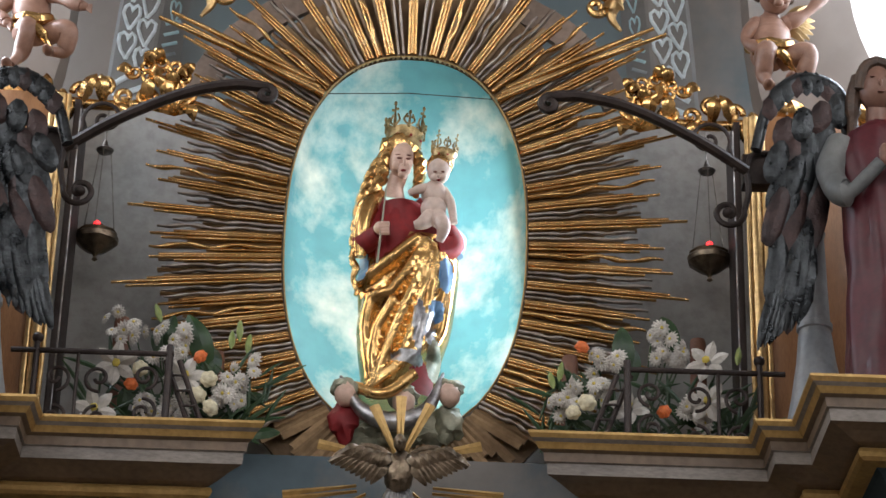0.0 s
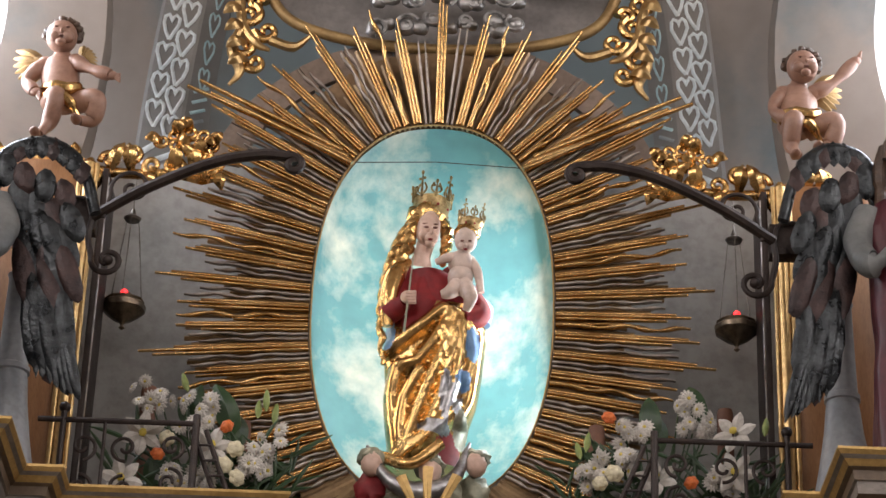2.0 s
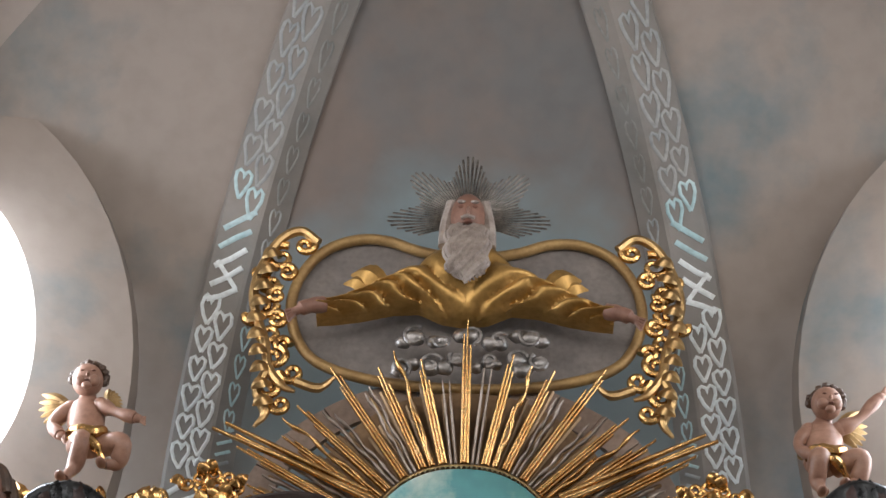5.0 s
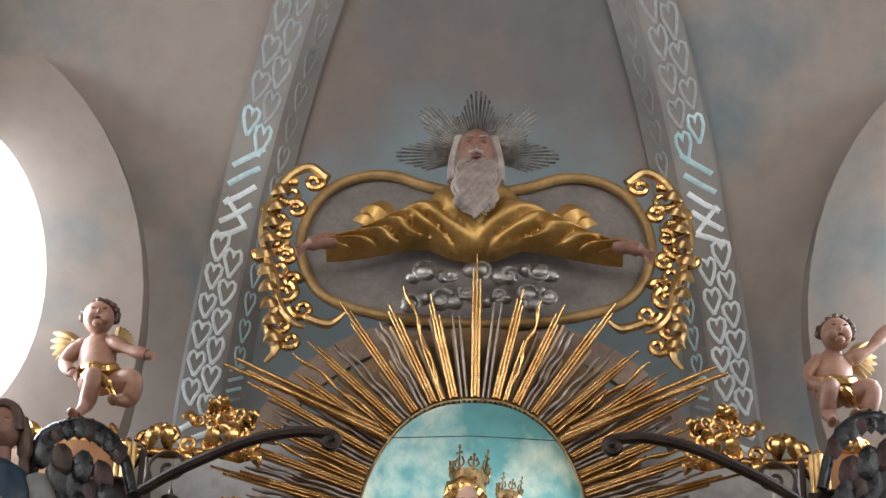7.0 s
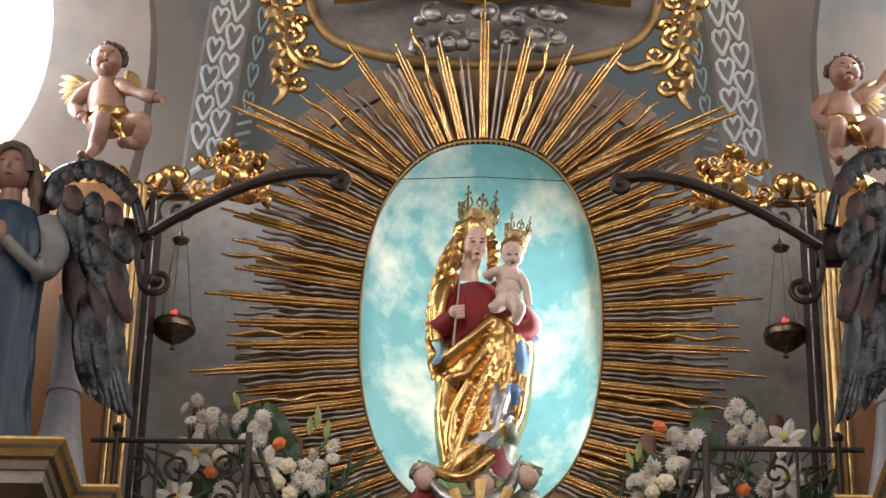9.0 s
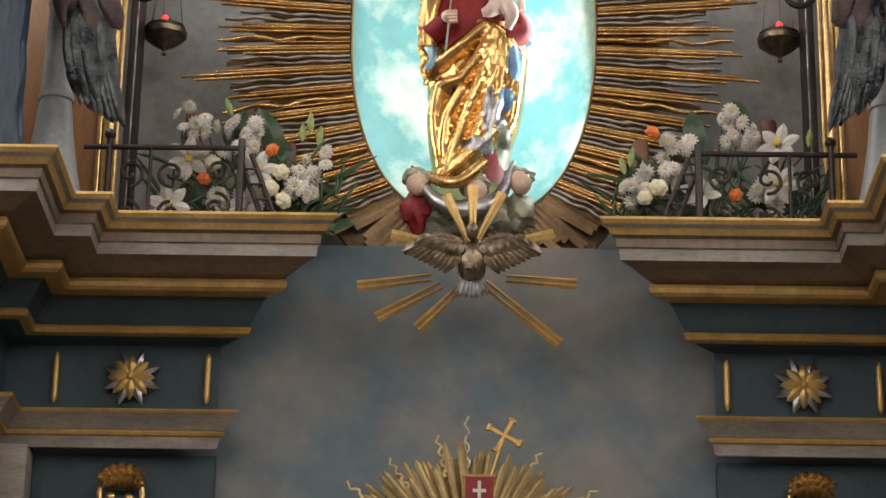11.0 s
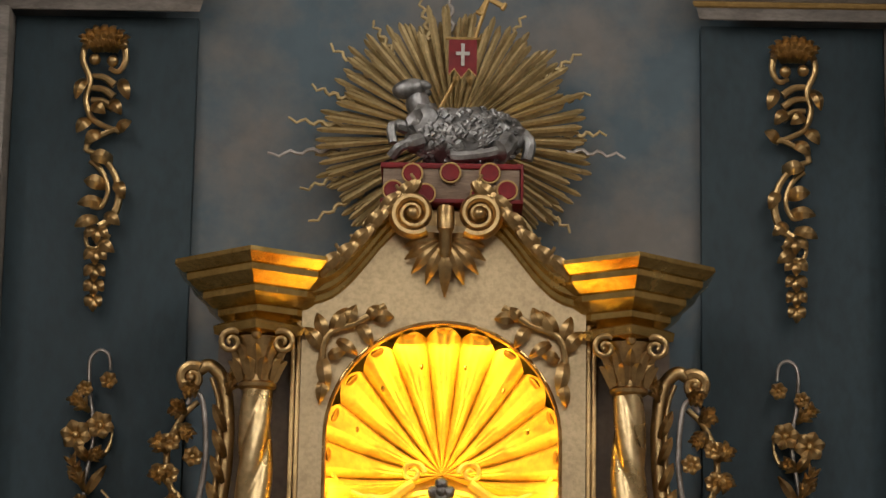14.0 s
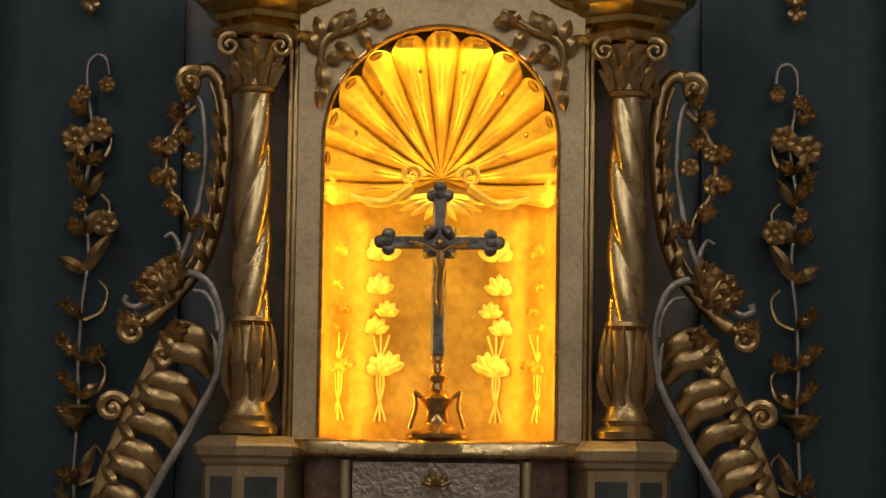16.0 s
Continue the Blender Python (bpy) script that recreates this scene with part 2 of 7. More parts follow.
def box(bm, x0, x1, y0, y1, z0, z1, bevel=0.0, mi=0):
    v = [bm.verts.new(p) for p in ((x0, y0, z0), (x1, y0, z0), (x1, y1, z0), (x0, y1, z0), (x0, y0, z1), (x1, y0, z1), (x1, y1, z1), (x0, y1, z1))]
    fs = [bm.faces.new([v[i] for i in q]) for q in ((0, 3, 2, 1), (4, 5, 6, 7), (0, 1, 5, 4), (1, 2, 6, 5), (2, 3, 7, 6), (3, 0, 4, 7))]
    if bevel:
        edges = {e for f in fs for e in f.edges}
        out = bmesh.ops.bevel(bm, geom=list(edges), offset=bevel, segments=2, affect="EDGES", profile=0.5)
        fs = [f for f in fs if f.is_valid] + out["faces"]
    setmat(fs, mi)
    return bm


def rings(bm, loops, close=True, caps=True, mi=0):
    """Skin a row of closed loops of equal length."""
    vs = [[bm.verts.new(p) for p in loop] for loop in loops]
    n = len(vs[0])
    fs = []
    for a, b in zip(vs, vs[1:]):
        for i in range(n if close else n - 1):
            j = (i + 1) % n
            fs.append(bm.faces.new((a[i], a[j], b[j], b[i])))
    if caps and close:
        fs.append(bm.faces.new(vs[0][::-1]))
        fs.append(bm.faces.new(vs[-1]))
    setmat(fs, mi)
    return fs


def lathe(bm, profile, segs=24, c=(0, 0, 0), mi=0, squash=1.0, wave=None):
    """Turn (radius, z) pairs about the upright axis through c. wave(angle, z): a factor on the radius."""
    loops = []
    for r, z in profile:
        loop = []
        for i in range(segs):
            a = 2 * math.pi * i / segs
            k = wave(a, z) if wave else 1.0
            loop.append((c[0] + r * k * math.cos(a), c[1] + r * k * math.sin(a) * squash, c[2] + z))
        loops.append(loop)
    return rings(bm, loops, mi=mi)


def tube(bm, pts, radii, segs=8, mi=0, flat=1.0, ref=(0, 1, 0)):
    """A tube through pts; flat squeezes it along the direction nearest to ref."""
    pts = [Vector(p) for p in pts]
    if not isinstance(radii, (list, tuple)):
        radii = [radii] * len(pts)
    loops = []
    for i, p in enumerate(pts):
        d = (pts[min(i + 1, len(pts) - 1)] - pts[max(i - 1, 0)]).normalized()
        u = Vector(ref) - d * Vector(ref).dot(d)
        if u.length < 1e-4:
            u = Vector((1, 0, 0)) - d * d.x
        u.normalize()
        w = d.cross(u)
        r = radii[i]
        loops.append([p + (u * math.sin(a) * flat + w * math.cos(a)) * r for a in [2 * math.pi * k / segs for k in range(segs)]])
    return rings(bm, loops, mi=mi)


def ball(bm, c, r, mi=0, sub=2, rot=None, bumps=0.0, freq=20.0):
    r = r if isinstance(r, (list, tuple)) else (r, r, r)
    m = Matrix.Translation(c) @ (rot.to_4x4() if rot else Matrix.Identity(4)) @ Matrix.Diagonal((*r, 1))
    out = bmesh.ops.create_icosphere(bm, subdivisions=sub, radius=1.0, matrix=m)
    vs = out["verts"]
    if bumps:
        for v in vs:
            d = (v.co - Vector(c))
            v.co += d * bumps * noise.noise(v.co * freq)
    setmat({f for v in vs for f in v.link_faces}, mi)


def spline(pts, n=8):
    """A smooth line (Catmull-Rom) through pts."""
    pts = [Vector(p) for p in pts]
    q = [2 * pts[0] - pts[1]] + pts + [2 * pts[-1] - pts[-2]]
    out = []
    for i in range(1, len(q) - 2):
        for k in range(n):
            t = k / n
            a, b, c, d = q[i - 1], q[i], q[i + 1], q[i + 2]
            out.append(0.5 * (2 * b + (c - a) * t + (2 * a - 5 * b + 4 * c - d) * t * t + (3 * b - a - 3 * c + d) * t ** 3))
    return out + [pts[-1]]


def spiral(cx, cz, r0, r1, a0, turns, y=0.0, n=28):
    """Points of a flat spiral facing the nave, from radius r0 at angle a0 inwards to r1."""
    return [(cx + (r0 + (r1 - r0) * k / n) * math.cos(a0 + turns * 2 * math.pi * k / n), y,
             cz + (r0 + (r1 - r0) * k / n) * math.sin(a0 + turns * 2 * math.pi * k / n)) for k in range(n + 1)]


def prism(bm, outline, y0, y1, mi=0):
    """An outline of (x, z) pairs made into a slab from y0 to y1."""
    return rings(bm, [[(x, y0, z) for x, z in outline], [(x, y1, z) for x, z in outline]], mi=mi)


def sweep(bm, path, profile, mi=None, cut=False):
    """Run a moulding (overhang, z) along a ground line of (x, y); it hangs over to the left of the way walked, with mitred corners. cut: it starts with a mitre at the first corner."""
    n = len(path)
    norms = []
    for i in range(n):
        def nrm(a, b):
            d = Vector((b[0] - a[0], b[1] - a[1])).normalized()
            return Vector((-d.y, d.x))
        if i == 0:
            m = nrm(path[0], path[1])
        elif i == n - 1:
            m = nrm(path[-2], path[-1])
        else:
            a, b = nrm(path[i - 1], path[i]), nrm(path[i], path[i + 1])
            m = (a + b) / (1 + a.dot(b))
        norms.append(m)
    grid = [[bm.verts.new((path[i][0] + norms[i].x * o, path[i][1] + norms[i].y * o, z)) for i in range(n)] for o, z in profile]
    if cut:
        grid = [g[1:] for g in grid]
        n -= 1
    for k in range(len(profile) - 1):
        for i in range(n - 1):
            f = bm.faces.new((grid[k][i], grid[k][i + 1], grid[k + 1][i + 1], grid[k + 1][i]))
            f.material_index = mi[k] if mi else 0
    loose = [v for v in bm.verts if not v.link_faces]
    for v in loose:
        bm.verts.remove(v)
    return bm


def leaf_blade(bm, base, tip, width, bend=(0, -0.02, 0), mi=0, n=6, thick=0.004, blunt=0.85):
    """A curved leaf with a middle ridge."""
    base, tip, bend = Vector(base), Vector(tip), Vector(bend)
    d = (tip - base)
    side = d.cross(Vector((0, 1, 0)))
    if side.length < 1e-5:
        side = Vector((1, 0, 0))
    side.normalize()
    loops = []
    for k in range(n + 1):
        t = k / n
        w = width * (math.sin(math.pi * min(t * blunt + 0.13, 1.0)) ** 0.8) * 0.5 + 0.0008
        c = base + d * t + bend * math.sin(math.pi * t)
        f = Vector((0, -1, 0))
        loops.append([c - side * w, c + f * (w * 0.35 + thick), c + side * w, c - f * thick])
    rings(bm, loops, mi=mi)


# ---------------- the choir and nave that close the place ----------------
def mirrored(bm):
    for v in bm.verts:
        v.co.x = -v.co.x
    return bm


def plain_wall(name, mat, *b, label="", category="wall"):
    return single(name, box(bmesh.new(), *b), mat, label, category, kind="structure", smooth=False)


plain_wall("floor", FLOOR, -5.2, 5.2, -7.2, 11, -0.2, 0, label="grey stone church floor before the altar", category="floor")
plain_wall("wall_west", NAVE, -5.2, 5.2, -7.2, -7.0, 0, 11, label="pale plastered end wall of the nave")
plain_wall("wall_south", NAVE, -5.2, -5.0, -7, 7.5, 0, 11, label="pale plastered side wall of the nave")
plain_wall("wall_north", NAVE, 5.0, 5.2, -7, 7.5, 0, 11, label="pale plastered side wall of the nave")
plain_wall("ceiling", NAVE, -5.2, 5.2, -7.2, 7.5, 11.0, 11.2, label="pale plastered nave ceiling", category="ceiling")

BASE = [(-4.0, 7.5), (-2.95, 9.2), (-1.215, 10.0), (1.155, 10.0), (2.95, 9.2), (4.0, 7.5)]
SPRING, RISE, CROWN_Y = 6.6, 3.3, 7.4


def shell_point(i, z):
    """A corner of the choir's outline at height z: upright below the springing, curving to the crown above it."""
    x, y = BASE[i]
    if z <= SPRING:
        return Vector((x, y, z))
    k = math.sqrt(max(0.0, 1 - ((z - SPRING) / RISE) ** 2))
    return Vector((x * k, CROWN_Y + (y - CROWN_Y) * k, z))


HEIGHTS = [0.0, 3.0, 6.0] + [SPRING + RISE * math.sin(math.pi / 2 * k / 22) for k in range(23)]
for i, (name, mat, words) in enumerate((("wall_choir", PLASTER, "plastered side wall and vault of the choir"),
                                        ("wall_choir", WEB, "warm grey vault web with faded blue patches"),
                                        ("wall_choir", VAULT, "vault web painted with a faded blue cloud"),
                                        ("wall_choir", WEB, "warm grey vault web with faded blue patches"),
                                        ("wall_choir", PLASTER, "plastered side wall and vault of the choir"))):
    bm = bmesh.new()
    grid = []
    for z in HEIGHTS:
        a, b = shell_point(i, z), shell_point(i + 1, z)
        row = []
        for k in range(13):
            t = k / 12
            p = a.lerp(b, t)
            # webs belly a little outwards between the ribs
            out = Vector((p.x, p.y - CROWN_Y, 0))
            if out.length > 1e-6:
                p += out.normalized() * 0.10 * math.sin(math.pi * t) * (1 if z > SPRING else 0)
            row.append(bm.verts.new(p))
        grid.append(row)
    for r0, r1 in zip(grid, grid[1:]):
        for k in range(12):
            bm.faces.new((r0[k], r0[k + 1], r1[k + 1], r1[k]))
    single(name, bm, mat, words, "vault", kind="structure")
# the wall over the choir arch
bm = bmesh.new()
N = 40
arch = [(-4.0, 0.0)] + [(-4 * math.cos(math.pi * k / N), SPRING + RISE * math.sin(math.pi * k / N)) for k in range(N + 1)] + [(4.0, 0.0)]
outer = [(-5.1, 0.0)] + [(-5.1 * max(-1, min(1, 1.5 * math.cos(math.pi * k / N))), min(11.0, SPRING + 7 * math.sin(math.pi * k / N))) for k in range(N + 1)] + [(5.1, 0.0)]
rings(bm, [[(x, 7.5, z) for x, z in arch], [(x, 7.5, z) for x, z in outer], [(x, 7.7, z) for x, z in outer], [(x, 7.7, z) for x, z in arch]], close=False, caps=False)
single("wall_arch", bm, NAVE, "plastered wall over the choir arch", "wall", kind="structure")

# ribs between the webs, with pale painted ornament on their faces
HEART = [(0, -0.5), (0.22, -0.22), (0.42, 0.08), (0.40, 0.32), (0.22, 0.42), (0.06, 0.33), (0, 0.16), (-0.06, 0.33), (-0.22, 0.42), (-0.40, 0.32), (-0.42, 0.08), (-0.22, -0.22)]
for s, i in ((-1, 2), (1, 3)):
    rib = thing("vault_rib", (0, 0, 0), "pale plaster vault rib with white hearts and bars painted on", "rib", "vault ribs", "structure")
    zs = [5.0 + 0.15 * k for k in range(11)] + [SPRING + RISE * math.sin(math.pi / 2 * k / 30) for k in range(1, 29)]

    def rib_frame(z):
        p = shell_point(i, z)
        q = shell_point(i, z + 0.02)
        up = (q - p).normalized()
        out = Vector((-s * 0.30, -1, 0)).normalized()
        out = (out - up * out.dot(up)).normalized()
        across = up.cross(out) * (1 if s > 0 else -1)
        if across.x * s < 0:
            across = -across
        return p, up, out, across
    loops = []
    for z in zs:
        p, up, out, ac = rib_frame(z)
        loops.append([p - ac * 0.17 - out * 0.10, p - ac * 0.13 + out * 0.020, p - ac * 0.008 + out * 0.085, p + ac * 0.008 + out * 0.085, p + ac * 0.17 + out * 0.045, p + ac * 0.20 - out * 0.10])
    bm = bmesh.new()
    rings(bm, loops)
    part("rib_body", bm, RIB, rib, smooth=False)

    def stroke(pts, z, mat, u0, wide=0.012):
        """A painted line on the rib's faces: u across (outwards from the arris), v up."""
        b = bmesh.new()
        line = []
        for u, v in pts:
            p, up, out, ac = rib_frame(z + v)
            k = u0 + u
            line.append(p + out * (0.092 - (0.245 * k if k > 0 else -0.53 * k)) + ac * k)
        tube(b, line, wide, 6, 0, 0.22, rib_frame(z)[2])
        part("ornament", b, mat, rib)

    # outer face: slanting bars, two staggered columns of hearts, crossed bars, then greyer hearts; whiter below for the
    # window light
    jit = random.Random(5 + s)
    z = 7.13
    while z < 9.3:
        mat = RIB_LIT if z < 8.42 else RIB_BLUE if z < 8.72 else RIB_GREY
        if z < 7.42 or 8.16 < z < 8.55:
            lean = 0.03 + 0.02 * jit.random()
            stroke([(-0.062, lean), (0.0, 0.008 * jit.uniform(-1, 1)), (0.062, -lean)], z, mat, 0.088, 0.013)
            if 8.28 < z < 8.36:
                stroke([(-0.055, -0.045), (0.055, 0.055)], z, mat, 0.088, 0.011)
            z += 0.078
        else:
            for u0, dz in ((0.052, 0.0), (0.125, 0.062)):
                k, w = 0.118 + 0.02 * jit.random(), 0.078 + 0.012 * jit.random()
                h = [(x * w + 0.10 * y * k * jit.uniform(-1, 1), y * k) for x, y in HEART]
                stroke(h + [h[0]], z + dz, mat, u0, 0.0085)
            z += 0.132
    # inner face: a thin row, bluish, then darker tones for the shade at the vault's edge
    z = 7.40
    while z < 9.5:
        mat = RIB_BLUE if 7.5 < z < 8.1 else RIB_GREY if z < 8.7 else RIB_SHADED
        if z < 7.66:
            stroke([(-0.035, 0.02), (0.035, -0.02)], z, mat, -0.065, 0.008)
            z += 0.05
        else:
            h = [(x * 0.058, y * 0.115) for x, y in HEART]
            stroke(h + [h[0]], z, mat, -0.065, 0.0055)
            z += 0.125

# the oval windows in the side webs, each in a shallow lunette wall
for s in (-1, 1):
    win = thing("window_1" if s < 0 else "window_2", (s * 2.31, 8.85, 7.50), "tall oval church window full of bright daylight", "window", kind="structure")
    turn = pose(0, 0, 0, 0, 0, -s * 25)
    n = 48
    oval = [(0.46 * math.cos(2 * math.pi * k / n), 0.76 * math.sin(2 * math.pi * k / n)) for k in range(n)]
    lun = []
    for k in range(n):
        a = 2 * math.pi * k / n
        x, z = 0.95 * math.cos(a), 1.34 * math.sin(a)
        lun.append((x, max(z, -1.5) if z > 0 else z * 1.35))
    bm = bmesh.new()
    rings(bm, [[(x * 1.02, 0.30, z * 1.02) for x, z in oval], [(x * 1.12, -0.02, z * 1.08) for x, z in oval],
               [(x * 1.0, -0.03, z) for x, z in lun], [(x * 1.06, 0.05, z * 1.04) for x, z in lun], [(x * 1.06, 0.3, z * 1.04) for x, z in lun]], caps=False)
    part("lunette", bm, WEB, win, at=turn)
    bm = bmesh.new()
    prism(bm, [(x * 1.05, z * 1.05) for x, z in oval], 0.16, 0.17)
    part("pane", bm, DAYLIGHT, win, "bright white window pane", at=turn)

# ---------------- altar wall, pilasters and entablature ----------------
plain_wall("altar_wall", SKY_WALL, -1.75, 1.75, 8.97, 9.25, 0, 5.2, label="altar wall painted with cloudy blue-grey sky", category="altar wall")

ENT_PATH = [(-0.91, 8.97), (-0.91, 8.85), (-1.70, 8.85), (-1.70, 8.68), (-1.83, 8.68), (-1.83, 8.28), (-2.7, 8.28)]
# mouldings as (overhang, height)
CAPITAL = [(0.0, 4.345), (0.004, 4.347), (0.016, 4.387), (0.026, 4.390), (0.032, 4.399), (0.026, 4.408), (0.030, 4.410), (0.048, 4.432), (0.074, 4.458), (0.078, 4.460), (0.084, 4.467), (0.078, 4.474), (-0.01, 4.478)]
CAPITAL_MAT = [1, 1, 2, 2, 2, 1, 1, 1, 2, 2, 2, 1]
FRIEZE = [(0.0, 4.474), (0.0, 4.742), (0.08, 4.750), (0.112, 4.752), (0.118, 4.757), (0.112, 4.762), (0.116, 4.765), (0.122, 4.770), (0.116, 4.776), (0.11, 4.782), (0.125, 4.80), (0.165, 4.862), (0.18, 4.872), (0.235, 4.874), (0.25, 4.884), (0.256, 4.898), (0.25, 4.914), (0.235, 4.922), (0.27, 4.930), (0.32, 4.95), (0.365, 4.962), (0.368, 5.005), (0.378, 5.008), (0.382, 5.040), (0.40, 5.047), (0.410, 5.062), (0.415, 5.068), (0.43, 5.078), (0.440, 5.092), (0.440, 5.102), (-0.12, 5.112)]
FRIEZE_MAT = [0, 0, 2, 2, 2, 2, 2, 2, 2, 0, 0, 0, 2, 2, 2, 2, 2, 3, 3, 3, 1, 1, 3, 3, 2, 2, 1, 2, 2, 3]
BROWN = material("brown_soffit", (0.13, 0.09, 0.058), (0.20, 0.14, 0.09), 5, 0.5, 0.0, 0.1, 40)
LINE_GOLD = material("gold_line", (0.42, 0.27, 0.09), (0.58, 0.38, 0.14), 9, 0.42, 0.55, 0.15, 60)
for s in (-1, 1):
    ent = thing("entablature", (0, 0, 0), "dark teal entablature with grey and gilt stepped cornice", "entablature", "entablatures", "structure")
    for name, prof, mats in (("capital_moulding", CAPITAL, CAPITAL_MAT), ("cornice", FRIEZE, FRIEZE_MAT)):
        bm = sweep(bmesh.new(), ENT_PATH, prof, mats, True)
        part(name, mirrored(bm) if s > 0 else bm, [TEAL, GREY_STONE, LINE_GOLD, BROWN], ent, smooth=False)
    # pilaster under it, and the outer pier
    pil = thing("pilaster", (0, 0, 0), "dark teal marbled pilaster beside the sky panel", "pilaster", "pilasters", "structure")
    bm = box(bmesh.new(), -1.585, -0.918, 8.925, 8.975, 0, 4.346, 0.004)
    part("shaft", mirrored(bm) if s > 0 else bm, TEAL, pil)
    bm = box(bmesh.new(), -1.72, -1.587, 8.80, 8.98, 0, 4.346, 0.01)
    part("pier", mirrored(bm) if s > 0 else bm, GREY_STONE, pil, "grey marbled pier edge")
    bm = bmesh.new()
    lathe(bm, [(0.19, 0.0), (0.19, 1.2), (0.165, 4.0), (0.19, 4.1), (0.20, 4.345)], 32, (-2.0, 8.55, 0))
    part("column", mirrored(bm) if s > 0 else bm, GREY_STONE, pil, "grey marbled column")
    # two gilt bars and a rosette on the frieze
    for x in (-1.512, -0.953):
        bm = bmesh.new()
        lathe(bm, [(0.002, 0), (0.011, 0.012), (0.012, 0.03), (0.0125, 0.16), (0.012, 0.18), (0.007, 0.192), (0.001, 0.2)], 12)
        single("gilt_bar", bm, LINE_GOLD, "slim gilt bar on the teal frieze", "ornament", "gilt frieze bars", at=((-x if s > 0 else x) , 8.838, 4.512))
    ros = thing("rosette", (s * 1.232, 8.84, 4.61), "gilt and silver petalled rosette on the frieze", "rosette", "frieze rosettes")
    for k in range(16):
        a = math.pi * k / 8 + 0.02 * math.sin(3 * k)
        silver = k % 2
        r = 0.112 if silver else 0.086
        bm = bmesh.new()
        leaf_blade(bm, (0, -0.008 - 0.012 * (1 - silver), 0), (r * math.cos(a), -0.014, r * math.sin(a)), 0.034 if silver else 0.042, (0, -0.012, 0))
        part("petal", bm, SILVER if silver else LINE_GOLD, ros, "silver petal" if silver else "")
    bm = bmesh.new()
    ball(bm, (0, -0.03, 0), 0.016)
    part("boss", bm, LINE_GOLD, ros)

# ---------------- upper storey: frame, back panel, statue niche ----------------
for s in (-1, 1):
    bm = box(bmesh.new(), min(s * 0.5, s * 1.75), max(s * 0.5, s * 1.75), 9.38, 9.46, 5.1, 6.98)
    single("back_panel", bm, GREY_WALL, "grey plastered panel behind the gilt rays", "wall", kind="structure", smooth=False)
    fr = thing("side_frame", (s * 1.45, 8.85, 5.10), "upright wooden altar frame with gilt edge", "frame", "altar side frames", "structure")
    bm = box(bmesh.new(), *sorted((s * -0.055, s * 0.30)), -0.04, 0.25, 0.0, 1.56, 0.004)
    part("board", bm, WOOD, fr, "orange-brown wooden board")
    bm = bmesh.new()
    for dx, r in ((-0.075, 0.022), (-0.042, 0.012), (-0.105, 0.010)):
        tube(bm, [(s * dx, -0.05, 0.0), (s * dx, -0.05, 1.54)], r, 12)
    part("gilt_edge", bm, OLD_GOLD, fr)
    bm = box(bmesh.new(), min(-s * 0.15, -s * 0.125), max(-s * 0.15, -s * 0.125), -0.02, 0.22, 0, 1.54, 0.003)
    part("dark_reveal", bm, IRON, fr)
    bm = bmesh.new()
    tube(bm, [(-s * 0.165, -0.10, 0.0), (-s * 0.165, -0.10, 1.45)], 0.003, 6)
    part("glass_edge", bm, SILVER, fr, "pale edge of a glass pane")
    plain_wall("outer_panel", PINK_WALL, min(s * 1.75, s * 2.9), max(s * 1.75, s * 2.9), 9.0, 9.1, 5.1, 6.72, label="warm plaster wall beside the altar")
# top of the altar body behind the flower ledges
plain_wall("altar_ledge", BROWN, -2.75, 2.75, 9.255, 9.5, 5.0, 5.104, label="brown ledge behind the flowers", category="ledge")

OC, OA, OB = (0.008, 6.185), 0.483, 0.842


def oval_point(a, k=1.0, e=2.35):
    c, d = math.cos(a), math.sin(a)
    return (OC[0] + k * OA * math.copysign(abs(c) ** (2 / e), c), OC[1] + k * OB * math.copysign(abs(d) ** (2 / e), d))


NV = 96
rim = [oval_point(2 * math.pi * k / NV) for k in range(NV)]
niche = thing("statue_niche", (0, 0, 0), "oval niche with a painted sky and thin gilt rim", "niche", kind="structure")
bm = bmesh.new()
rings(bm, [[(x, 9.06, z) for x, z in rim], [(OC[0] + (x - OC[0]) * 1.10, 9.12, OC[1] + (z - OC[1]) * 1.06) for x, z in rim],
           [(OC[0] + (x - OC[0]) * 1.13, 9.20, OC[1] + (z - OC[1]) * 1.13) for x, z in rim]], caps=False)
part("reveal", bm, RIB, niche)
bm = bmesh.new()
loops = []
for k, y in ((1.13, 9.20), (1.0, 9.36), (0.75, 9.47), (0.4, 9.53), (0.02, 9.545)):
    loops.append([(OC[0] + (x - OC[0]) * k, y, OC[1] + (z - OC[1]) * k) for x, z in rim])
rings(bm, loops, caps=False)
part("sky_backdrop", bm, NICHE_SKY, niche, "turquoise sky with cream clouds")
bm = bmesh.new()
tube(bm, [(x, 9.055, z) for x, z in rim] + [(rim[0][0], 9.055, rim[0][1])], 0.004, 8)
part("rim", bm, DULL_GOLD, niche, "thin gilt rim")
bm = bmesh.new()
tube(bm, [(-0.37, 9.10, 6.86), (0, 9.10, 6.877), (0.39, 9.10, 6.86)], 0.0022, 6)
part("wire", bm, IRON, niche, "thin taut wire")

